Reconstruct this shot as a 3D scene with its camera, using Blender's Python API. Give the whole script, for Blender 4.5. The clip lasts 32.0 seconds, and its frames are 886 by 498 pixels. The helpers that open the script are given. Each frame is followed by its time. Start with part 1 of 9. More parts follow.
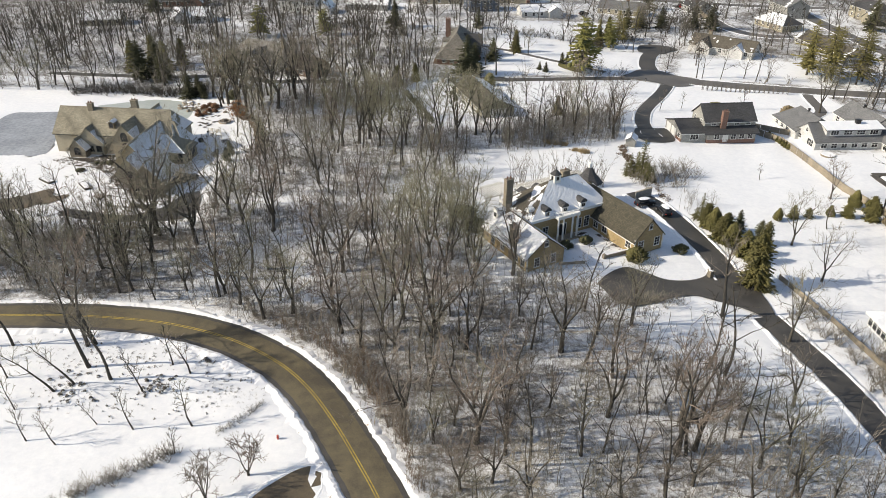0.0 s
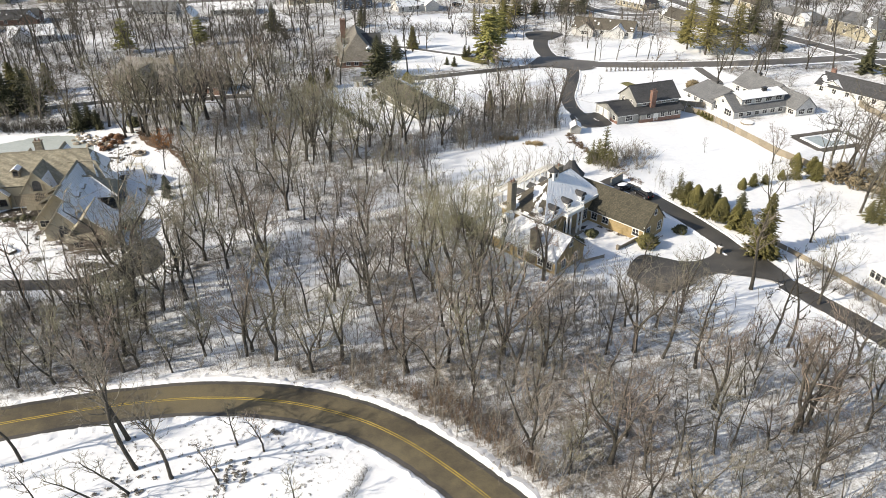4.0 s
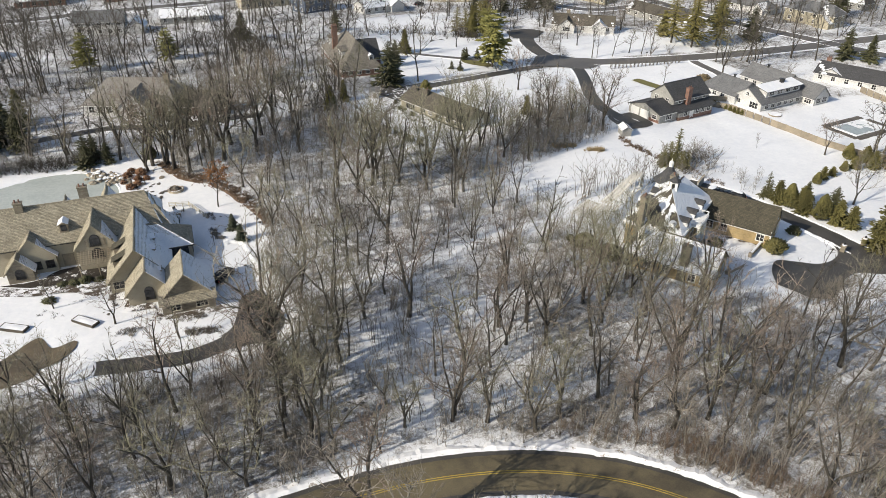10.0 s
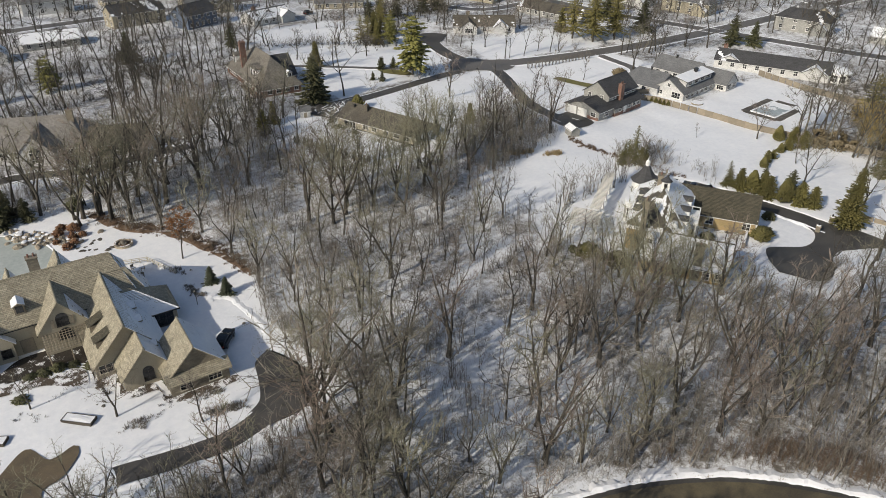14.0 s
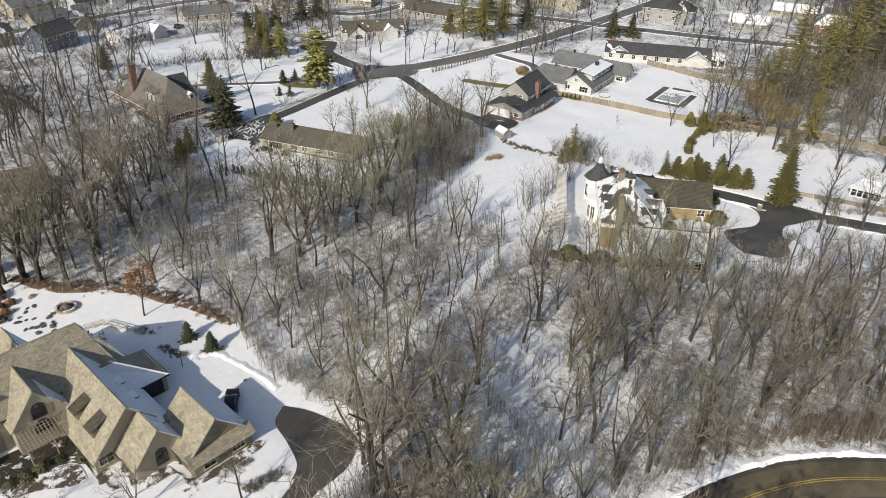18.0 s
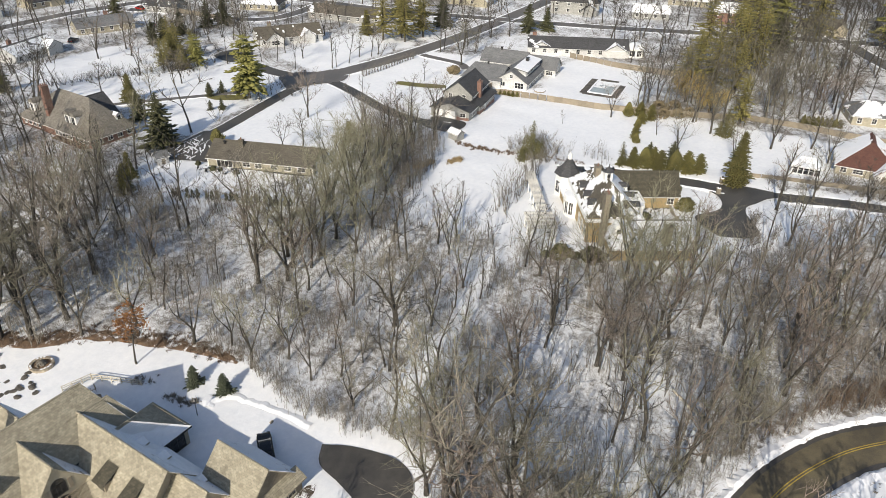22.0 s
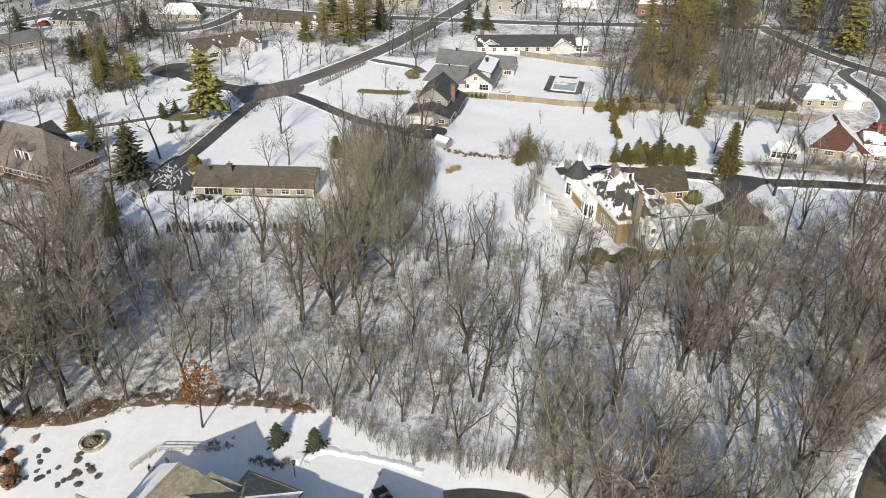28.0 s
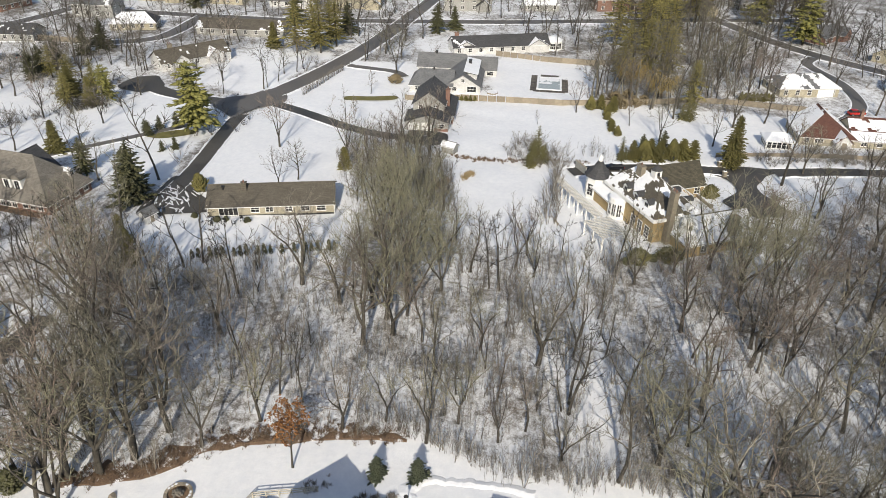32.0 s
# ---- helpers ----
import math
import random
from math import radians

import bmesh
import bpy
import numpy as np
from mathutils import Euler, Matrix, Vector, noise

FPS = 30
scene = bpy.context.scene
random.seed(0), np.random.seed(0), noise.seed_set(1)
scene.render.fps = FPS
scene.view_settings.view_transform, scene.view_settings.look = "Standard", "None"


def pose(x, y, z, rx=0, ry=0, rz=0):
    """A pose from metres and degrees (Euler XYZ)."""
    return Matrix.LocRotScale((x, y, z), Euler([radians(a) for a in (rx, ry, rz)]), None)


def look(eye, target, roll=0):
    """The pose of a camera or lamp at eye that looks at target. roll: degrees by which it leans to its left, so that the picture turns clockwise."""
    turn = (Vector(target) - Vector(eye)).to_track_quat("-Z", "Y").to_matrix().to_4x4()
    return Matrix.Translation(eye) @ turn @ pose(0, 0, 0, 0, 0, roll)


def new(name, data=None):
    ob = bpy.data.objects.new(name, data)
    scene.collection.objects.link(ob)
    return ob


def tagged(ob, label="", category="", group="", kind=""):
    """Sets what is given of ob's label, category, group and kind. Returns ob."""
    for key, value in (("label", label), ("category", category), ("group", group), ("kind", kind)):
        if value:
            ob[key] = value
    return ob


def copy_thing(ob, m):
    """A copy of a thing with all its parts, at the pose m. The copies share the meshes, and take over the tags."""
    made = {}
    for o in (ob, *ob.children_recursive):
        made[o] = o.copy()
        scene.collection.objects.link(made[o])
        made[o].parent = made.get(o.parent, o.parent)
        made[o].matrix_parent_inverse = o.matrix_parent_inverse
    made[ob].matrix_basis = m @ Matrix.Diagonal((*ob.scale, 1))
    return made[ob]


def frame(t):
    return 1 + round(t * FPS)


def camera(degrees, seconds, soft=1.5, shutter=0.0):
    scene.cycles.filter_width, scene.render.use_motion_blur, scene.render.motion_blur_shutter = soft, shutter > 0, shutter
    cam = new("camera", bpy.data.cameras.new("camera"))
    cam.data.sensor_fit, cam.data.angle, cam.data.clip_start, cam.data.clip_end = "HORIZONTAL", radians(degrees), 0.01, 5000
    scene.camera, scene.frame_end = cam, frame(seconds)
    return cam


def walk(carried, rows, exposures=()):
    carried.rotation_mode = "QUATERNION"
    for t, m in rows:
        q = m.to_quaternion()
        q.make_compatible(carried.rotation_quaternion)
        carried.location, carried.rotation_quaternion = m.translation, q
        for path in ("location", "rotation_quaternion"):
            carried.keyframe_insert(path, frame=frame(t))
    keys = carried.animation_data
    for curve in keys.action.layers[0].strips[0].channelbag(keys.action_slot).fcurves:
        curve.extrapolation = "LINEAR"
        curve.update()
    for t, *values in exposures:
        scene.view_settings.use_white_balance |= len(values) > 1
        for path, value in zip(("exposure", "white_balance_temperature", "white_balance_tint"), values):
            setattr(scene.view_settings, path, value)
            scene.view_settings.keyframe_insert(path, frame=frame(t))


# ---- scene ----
from mathutils.geometry import tessellate_polygon

cam = camera(63.9, 32.0, 0.65)
METRES, EYE, TILT, LEAN, TURN = 198.3, 67.2, 0.0, 0.0, 0.0
ROWS = [
    (0.0, 0.0, 0.0, 0.0, 0.11, -29.95, -0.19),
    (0.5, -0.0213, 0.0061, 0.0002, -2.06, -30.01, -0.17),
    (1.0, -0.0428, 0.0128, 0.0002, -4.11, -30.07, -0.11),
    (1.5, -0.064, 0.02, 0.0001, -6.17, -30.14, -0.06),
    (2.0, -0.0848, 0.0276, -0.0001, -8.18, -30.21, 0.03),
    (2.5, -0.1048, 0.0353, -0.0, -10.38, -30.29, 0.13),
    (3.0, -0.1242, 0.0437, -0.0001, -12.51, -30.35, 0.16),
    (3.5, -0.1429, 0.0529, 0.0001, -14.22, -30.43, 0.15),
    (5.5, -0.2138, 0.096, -0.0, -18.73, -30.69, -0.14),
    (6.0, -0.231, 0.107, 0.0, -19.82, -30.7, -0.23),
    (6.5, -0.2478, 0.118, 0.0001, -20.9, -30.73, -0.24),
    (7.0, -0.2642, 0.1293, 0.0001, -21.7, -30.79, -0.32),
    (7.5, -0.2804, 0.1406, 0.0001, -22.51, -30.84, -0.35),
    (8.0, -0.2961, 0.1521, 0.0004, -23.41, -30.87, -0.35),
    (8.5, -0.3108, 0.164, 0.0007, -24.16, -30.92, -0.34),
    (9.0, -0.3249, 0.1759, 0.0006, -24.82, -30.94, -0.37),
    (9.5, -0.338, 0.188, 0.0007, -25.54, -30.98, -0.4),
    (10.0, -0.3508, 0.2003, 0.0007, -26.24, -31.01, -0.51),
    (10.5, -0.3629, 0.2129, 0.0009, -27.08, -31.06, -0.55),
    (11.0, -0.3749, 0.226, 0.0005, -28.39, -31.05, -0.49),
    (11.5, -0.3868, 0.2398, 0.0006, -30.22, -31.04, -0.47),
    (12.0, -0.3978, 0.2537, 0.0009, -32.19, -31.04, -0.42),
    (12.5, -0.4084, 0.2677, 0.0012, -34.1, -31.02, -0.48),
    (13.0, -0.4188, 0.2818, 0.0012, -36.1, -30.96, -0.48),
    (13.5, -0.4277, 0.2954, 0.0014, -37.66, -30.96, -0.49),
    (14.0, -0.4365, 0.3096, 0.0017, -39.38, -30.97, -0.57),
    (14.5, -0.4451, 0.3242, 0.002, -40.93, -30.96, -0.68),
    (16.5, -0.4762, 0.3777, 0.0038, -47.85, -30.92, -0.88),
    (17.0, -0.4828, 0.3896, 0.0039, -49.55, -30.92, -0.88),
    (17.5, -0.4892, 0.4015, 0.004, -51.24, -30.92, -0.88),
    (18.0, -0.4949, 0.4131, 0.004, -52.78, -30.91, -0.88),
    (18.5, -0.5004, 0.4248, 0.0041, -54.52, -30.92, -0.89),
    (19.0, -0.5055, 0.4363, 0.0042, -56.08, -30.92, -0.89),
    (19.5, -0.51, 0.4474, 0.0043, -57.53, -30.92, -0.9),
    (20.0, -0.5142, 0.4584, 0.0043, -58.97, -30.92, -0.91),
    (20.5, -0.5183, 0.4696, 0.0044, -60.2, -30.94, -0.95),
    (21.0, -0.5218, 0.4806, 0.0044, -61.22, -30.95, -0.97),
    (21.5, -0.5251, 0.4918, 0.0044, -62.14, -30.97, -1.01),
    (22.0, -0.5282, 0.503, 0.0042, -63.05, -30.97, -1.04),
    (22.5, -0.5308, 0.5142, 0.0044, -63.88, -30.98, -1.05),
    (23.0, -0.5331, 0.5257, 0.0045, -64.7, -30.99, -1.07),
    (23.5, -0.5351, 0.5371, 0.0047, -65.53, -31.01, -1.07),
    (24.0, -0.5372, 0.5491, 0.0045, -66.37, -30.99, -1.11),
    (24.5, -0.5393, 0.5608, 0.0043, -67.3, -30.98, -1.12),
    (25.0, -0.5411, 0.5722, 0.0042, -68.03, -30.98, -1.12),
    (25.5, -0.5429, 0.5833, 0.004, -68.9, -30.98, -1.12),
    (27.5, -0.5488, 0.6255, 0.0048, -72.21, -31.06, -1.07),
    (28.0, -0.549, 0.636, 0.0051, -73.07, -31.08, -1.1),
    (28.5, -0.5498, 0.6472, 0.0053, -73.99, -31.09, -1.1),
    (29.0, -0.5507, 0.6591, 0.0056, -74.91, -31.11, -1.1),
    (29.5, -0.5512, 0.6712, 0.0057, -75.9, -31.13, -1.08),
    (30.0, -0.5516, 0.6842, 0.0056, -76.64, -31.13, -1.07),
    (30.5, -0.5522, 0.697, 0.0058, -77.27, -31.12, -1.08),
    (31.0, -0.5531, 0.7107, 0.006, -78.12, -31.13, -1.1),
    (31.5, -0.554, 0.7247, 0.006, -79.05, -31.14, -1.06),
    (32.0, -0.5549, 0.7387, 0.0061, -79.66, -31.13, -1.05),
]
walk(cam, [(t, pose(0, 0, EYE, TILT, LEAN, TURN) @ pose(METRES * x, METRES * y, METRES * z, 90 + pitch, roll, yaw)) for t, x, y, z, yaw, pitch, roll in ROWS],
     [(t, 0.64 + stops, kelvin, 10) for t, stops, kelvin in ((0.0, -0.06, 6980), (3.0, 0.12, 6980), (6.0, 0.18, 6980), (9.0, 0.0, 6870), (11.0, -0.34, 6790), (13.0, -0.57, 6790), (14.5, -0.57, 6770), (17.0, -0.48, 6750), (19.0, -0.18, 6750), (25.0, -0.16, 6770), (28.0, -0.22, 6770), (32.0, -0.28, 6770))])

# ---- world and sun: clear winter day, low sun from the west ----
SUN_AZ, SUN_EL = radians(264), radians(31)
world = bpy.data.worlds.new("sky")
scene.world = world
world.use_nodes = True
wn = world.node_tree.nodes
sky = wn.new("ShaderNodeTexSky")
sky.sky_type, sky.sun_disc = "NISHITA", False
sky.sun_elevation, sky.sun_rotation = SUN_EL, SUN_AZ
sky.air_density, sky.dust_density, sky.ozone_density = 1.0, 1.4, 1.05
wn["Background"].inputs[1].default_value = 0.098
world.node_tree.links.new(sky.outputs[0], wn["Background"].inputs[0])
sun = new("sun", bpy.data.lights.new("sun", "SUN"))
sun.data.energy, sun.data.angle, sun.data.color = 3.3, radians(0.5), (1.0, 0.935, 0.825)
sun_at = Vector((math.sin(SUN_AZ) * math.cos(SUN_EL), math.cos(SUN_AZ) * math.cos(SUN_EL), math.sin(SUN_EL)))
sun.matrix_world = look(sun_at * 400, (0, 0, 0))

# ---- materials ----


def nodes_of(name):
    m = bpy.data.materials.new(name)
    m.use_nodes = True
    return m, m.node_tree, m.node_tree.nodes["Principled BSDF"]


def noise_node(tree, coord, scale, detail=4.0, rough=0.6):
    n = tree.nodes.new("ShaderNodeTexNoise")
    n.inputs["Scale"].default_value, n.inputs["Detail"].default_value, n.inputs["Roughness"].default_value = scale, detail, rough
    tree.links.new(coord, n.inputs["Vector"])
    return n.outputs["Fac"]


def ramp_node(tree, fac, stops):
    r = tree.nodes.new("ShaderNodeValToRGB")
    el = r.color_ramp.elements
    while len(el) < len(stops):
        el.new(0.5)
    for e, (pos, col) in zip(el, stops):
        e.position, e.color = pos, (*col, 1)
    tree.links.new(fac, r.inputs["Fac"])
    return r.outputs["Color"]


def mix_node(tree, fac, a, b, kind="MIX"):
    m = tree.nodes.new("ShaderNodeMix")
    m.data_type, m.blend_type = "RGBA", kind
    for socket, value in ((m.inputs["Factor"], fac), (m.inputs["A"], a), (m.inputs["B"], b)):
        if isinstance(value, bpy.types.NodeSocket):
            tree.links.new(value, socket)
        elif isinstance(value, tuple):
            socket.default_value = (*value, 1)
        else:
            socket.default_value = value
    return m.outputs["Result"]


def math_node(tree, op, a, b=0.0, clamp=False):
    m = tree.nodes.new("ShaderNodeMath")
    m.operation, m.use_clamp = op, clamp
    for socket, value in ((m.inputs[0], a), (m.inputs[1], b)):
        if isinstance(value, bpy.types.NodeSocket):
            tree.links.new(value, socket)
        else:
            socket.default_value = value
    return m.outputs[0]


def bump_node(tree, bsdf, height, strength, distance):
    b = tree.nodes.new("ShaderNodeBump")
    b.inputs["Strength"].default_value, b.inputs["Distance"].default_value = strength, distance
    tree.links.new(height, b.inputs["Height"])
    tree.links.new(b.outputs[0], bsdf.inputs["Normal"])


def coords(tree, which="Object"):
    return tree.nodes.new("ShaderNodeTexCoord").outputs[which]


def surface(name, dark, light, rough=0.8, fine=6.0, coarse=0.4, bump=0.3, depth=0.02, metal=0.0, spread=0.0, tints=()):
    """A plain material with grain and large-scale wear; spread: brightness change from object to object; tints: colour casts from object to object."""
    m, tree, bsdf = nodes_of(name)
    co = coords(tree)
    a, b = noise_node(tree, co, fine, 5), noise_node(tree, co, coarse, 3)
    both = math_node(tree, "ADD", math_node(tree, "MULTIPLY", a, 0.55), math_node(tree, "MULTIPLY", b, 0.45))
    col = ramp_node(tree, both, [(0.36, dark), (0.64, light)])
    if spread:
        info = tree.nodes.new("ShaderNodeObjectInfo").outputs["Random"]
        k = math_node(tree, "ADD", math_node(tree, "MULTIPLY", info, spread), 1 - spread / 2)
        hsv = tree.nodes.new("ShaderNodeHueSaturation")
        tree.links.new(k, hsv.inputs["Value"])
        tree.links.new(col, hsv.inputs["Color"])
        col = hsv.outputs[0]
        if tints:
            turn = math_node(tree, "FRACT", math_node(tree, "MULTIPLY", info, 7.31))
            cast = ramp_node(tree, turn, [(k / (len(tints) - 1), c) for k, c in enumerate(tints)])
            col = mix_node(tree, 1.0, col, cast, "MULTIPLY")
    tree.links.new(col, bsdf.inputs["Base Color"])
    bsdf.inputs["Roughness"].default_value, bsdf.inputs["Metallic"].default_value = rough, metal
    if bump:
        bump_node(tree, bsdf, a, bump, depth)
    return m


def masonry(name, cols, mortar, width, height, rough=0.85, gap=0.012, which="UV", offset=0.5, bump=0.5):
    """Bricks, stones or shingles in courses; the coordinates are metres."""
    m, tree, bsdf = nodes_of(name)
    co = coords(tree, which)
    br = tree.nodes.new("ShaderNodeTexBrick")
    br.offset = offset
    for key, value in (("Scale", 1.0), ("Mortar Size", gap), ("Brick Width", width), ("Row Height", height), ("Bias", 0.0), ("Mortar Smooth", 0.2)):
        br.inputs[key].default_value = value
    br.inputs["Color1"].default_value, br.inputs["Color2"].default_value = (*cols[0], 1), (*cols[1], 1)
    br.inputs["Mortar"].default_value = (*mortar, 1)
    tree.links.new(co, br.inputs["Vector"])
    wear = noise_node(tree, co, 0.35, 4)
    grain = noise_node(tree, co, 9.0, 4)
    blot = noise_node(tree, co, 2.2, 5, 0.75)
    mixed = math_node(tree, "ADD", math_node(tree, "MULTIPLY", wear, 0.35), math_node(tree, "ADD", math_node(tree, "MULTIPLY", grain, 0.3), math_node(tree, "MULTIPLY", blot, 0.35)))
    shade = ramp_node(tree, mixed, [(0.36, (0.5, 0.5, 0.5)), (0.62, (1.0, 1.0, 1.0))])
    tree.links.new(mix_node(tree, 1.0, br.outputs["Color"], shade, "MULTIPLY"), bsdf.inputs["Base Color"])
    bsdf.inputs["Roughness"].default_value = rough
    high = math_node(tree, "ADD", math_node(tree, "MULTIPLY", br.outputs["Fac"], -1.0), math_node(tree, "MULTIPLY", grain, 0.4))
    bump_node(tree, bsdf, high, bump, 0.02)
    return m


def ground_material():
    """Snow in the open; in the woods leaf litter and twigs show through it."""
    m, tree, bsdf = nodes_of("snowy_ground")
    co = coords(tree)
    att = tree.nodes.new("ShaderNodeAttribute")
    att.attribute_name = "litter"
    big, mid, fine = noise_node(tree, co, 0.12, 4), noise_node(tree, co, 0.8, 6, 0.75), noise_node(tree, co, 5.0, 5, 0.8)
    n = math_node(tree, "ADD", math_node(tree, "MULTIPLY", big, 0.25), math_node(tree, "ADD", math_node(tree, "MULTIPLY", mid, 0.4), math_node(tree, "MULTIPLY", fine, 0.35)))
    cover = math_node(tree, "ADD", n, math_node(tree, "MULTIPLY", math_node(tree, "SUBTRACT", att.outputs["Fac"], 1.0), 0.34))
    bare = tree.nodes.new("ShaderNodeMapRange")
    bare.inputs["From Min"].default_value, bare.inputs["From Max"].default_value = 0.44, 0.56
    tree.links.new(cover, bare.inputs["Value"])
    leaf = ramp_node(tree, fine, [(0.35, (0.05, 0.045, 0.038)), (0.5, (0.12, 0.105, 0.087)), (0.68, (0.22, 0.195, 0.16))])
    snow = ramp_node(tree, mid, [(0.3, (0.74, 0.76, 0.79)), (0.7, (0.86, 0.87, 0.88))])
    tree.links.new(mix_node(tree, bare.outputs[0], snow, leaf), bsdf.inputs["Base Color"])
    bsdf.inputs["Roughness"].default_value = 0.75
    soft_relief = math_node(tree, "ADD", math_node(tree, "MULTIPLY", mid, 0.7), math_node(tree, "MULTIPLY", math_node(tree, "MULTIPLY", fine, att.outputs["Fac"]), 0.4))
    bump_node(tree, bsdf, soft_relief, 0.45, 0.2)
    return m


def road_material(name, dry, wet, paint_wet=0.5):
    """Asphalt with damp and salted patches."""
    m, tree, bsdf = nodes_of(name)
    co = coords(tree)
    patch, grain = noise_node(tree, co, 0.09, 5, 0.65), noise_node(tree, co, 7.0, 6, 0.8)
    streak = noise_node(tree, co, 0.7, 4)
    f = math_node(tree, "ADD", math_node(tree, "MULTIPLY", patch, 0.7), math_node(tree, "MULTIPLY", streak, 0.3))
    col = ramp_node(tree, f, [(paint_wet - 0.08, wet), (paint_wet + 0.08, dry)])
    tree.links.new(mix_node(tree, 0.35, col, ramp_node(tree, grain, [(0.3, (0.03, 0.03, 0.03)), (0.7, tuple(min(1, c * 1.5) for c in dry))])), bsdf.inputs["Base Color"])
    tree.links.new(math_node(tree, "ADD", math_node(tree, "MULTIPLY", f, 0.9), 0.2, True), bsdf.inputs["Roughness"])
    bump_node(tree, bsdf, grain, 0.3, 0.01)
    return m


def patchy_bed(name, dark, light, cover):
    """Soil or leaves with thin snow lying in patches; cover: about the snowy share."""
    m, tree, bsdf = nodes_of(name)
    co = coords(tree)
    big, fine = noise_node(tree, co, 0.55, 6, 0.7), noise_node(tree, co, 6.0, 5, 0.75)
    f = math_node(tree, "ADD", math_node(tree, "MULTIPLY", big, 0.7), math_node(tree, "MULTIPLY", fine, 0.3))
    lie = tree.nodes.new("ShaderNodeMapRange")
    lie.inputs["From Min"].default_value, lie.inputs["From Max"].default_value = 0.64 - 0.3 * cover, 0.68 - 0.3 * cover
    tree.links.new(f, lie.inputs["Value"])
    tree.links.new(mix_node(tree, lie.outputs[0], ramp_node(tree, fine, [(0.35, dark), (0.65, light)]), (0.82, 0.83, 0.85)), bsdf.inputs["Base Color"])
    bsdf.inputs["Roughness"].default_value = 0.9
    bump_node(tree, bsdf, fine, 0.6, 0.05)
    return m


def glass_material():
    m, tree, bsdf = nodes_of("window_glass")
    co = coords(tree)
    tree.links.new(ramp_node(tree, noise_node(tree, co, 1.2), [(0.4, (0.012, 0.014, 0.016)), (0.65, (0.05, 0.05, 0.05))]), bsdf.inputs["Base Color"])
    bsdf.inputs["Roughness"].default_value = 0.06
    return m


SNOW = surface("snow", (0.76, 0.78, 0.81), (0.87, 0.88, 0.89), 0.7, 3.0, 0.5, 0.35, 0.05)
ROADSNOW = patchy_bed("dirty_ploughed_snow", (0.22, 0.18, 0.14), (0.5, 0.45, 0.39), 0.86)
GROUND = ground_material()
ROAD = road_material("road_asphalt", (0.15, 0.124, 0.072), (0.05, 0.042, 0.031), 0.48)
DRIVE = road_material("drive_asphalt", (0.085, 0.079, 0.071), (0.032, 0.031, 0.029), 0.5)
STREET = road_material("street_asphalt", (0.14, 0.132, 0.122), (0.08, 0.076, 0.072), 0.45)
MUD = road_material("wet_gravel", (0.15, 0.115, 0.07), (0.07, 0.055, 0.035), 0.5)
YELLOW = surface("yellow_paint", (0.22, 0.165, 0.04), (0.52, 0.38, 0.065), 0.6, 2.0, 0.16, 0.1)
BARK = surface("bark", (0.025, 0.022, 0.018), (0.092, 0.083, 0.067), 0.9, 9.0, 0.6, 0.8, 0.03, 0, 0.55)
TWIG = surface("twigs", (0.068, 0.061, 0.05), (0.32, 0.292, 0.245), 0.85, 3.0, 0.3, 0.0, 0.0, 0, 0.6, ((1.0, 1.02, 0.88), (1.0, 0.99, 1.0), (1.08, 0.95, 0.93), (0.8, 0.78, 0.8), (0.98, 1.03, 0.84)))
MOSSY = surface("pale_twigs", (0.135, 0.13, 0.086), (0.33, 0.316, 0.22), 0.85, 3.0, 0.3, 0.0, 0.0, 0, 0.3)
BRUSH = surface("brush_stems", (0.1, 0.09, 0.076), (0.29, 0.265, 0.226), 0.9, 2.0, 0.15, 0.0)
WHIP = surface("young_whips", (0.12, 0.112, 0.1), (0.36, 0.34, 0.305), 0.9, 1.5, 0.12, 0.0)
NEEDLE = surface("spruce_needles", (0.024, 0.027, 0.011), (0.1, 0.1, 0.042), 0.7, 4.0, 0.6, 0.0, 0.0, 0, 0.4)
BLUESPRUCE = surface("blue_spruce_needles", (0.022, 0.03, 0.018), (0.10, 0.115, 0.065), 0.7, 4.0, 0.6, 0.0, 0.0, 0, 0.2)
PINE = surface("pine_needles", (0.08, 0.085, 0.022), (0.25, 0.235, 0.065), 0.7, 4.0, 0.6, 0.0, 0.0, 0, 0.3)
OLIVE = surface("olive_needles", (0.055, 0.055, 0.02), (0.19, 0.175, 0.07), 0.75, 5.0, 0.6, 0.0, 0.0, 0, 0.3)
ARBOR = surface("arborvitae_leaves", (0.046, 0.046, 0.012), (0.172, 0.152, 0.044), 0.75, 5.0, 0.6, 0.0, 0.0, 0, 0.4)
DARKPINE = surface("dark_pine_needles", (0.075, 0.07, 0.02), (0.27, 0.235, 0.075), 0.75, 4.0, 0.6, 0.0, 0.0, 0, 0.4)
OAKLEAF = surface("dead_oak_leaves", (0.16, 0.065, 0.022), (0.36, 0.17, 0.06), 0.8, 5.0, 0.6, 0.0)
WILLOW = surface("willow_twigs", (0.30, 0.22, 0.07), (0.46, 0.35, 0.14), 0.85, 3.0, 0.4, 0.0)
RUSSET = surface("russet_shrub", (0.11, 0.055, 0.03), (0.24, 0.13, 0.07), 0.85, 5.0, 0.6, 0.0, 0.0, 0, 0.5)
DULLRUST = surface("dry_stems", (0.09, 0.062, 0.042), (0.21, 0.155, 0.11), 0.9, 5.0, 0.6, 0.0)
CEDAR = masonry("cedar_shakes", ((0.5, 0.455, 0.345), (0.335, 0.303, 0.226)), (0.19, 0.17, 0.125), 0.46, 0.26, 0.9, 0.016, "UV", 0.37, 0.7)
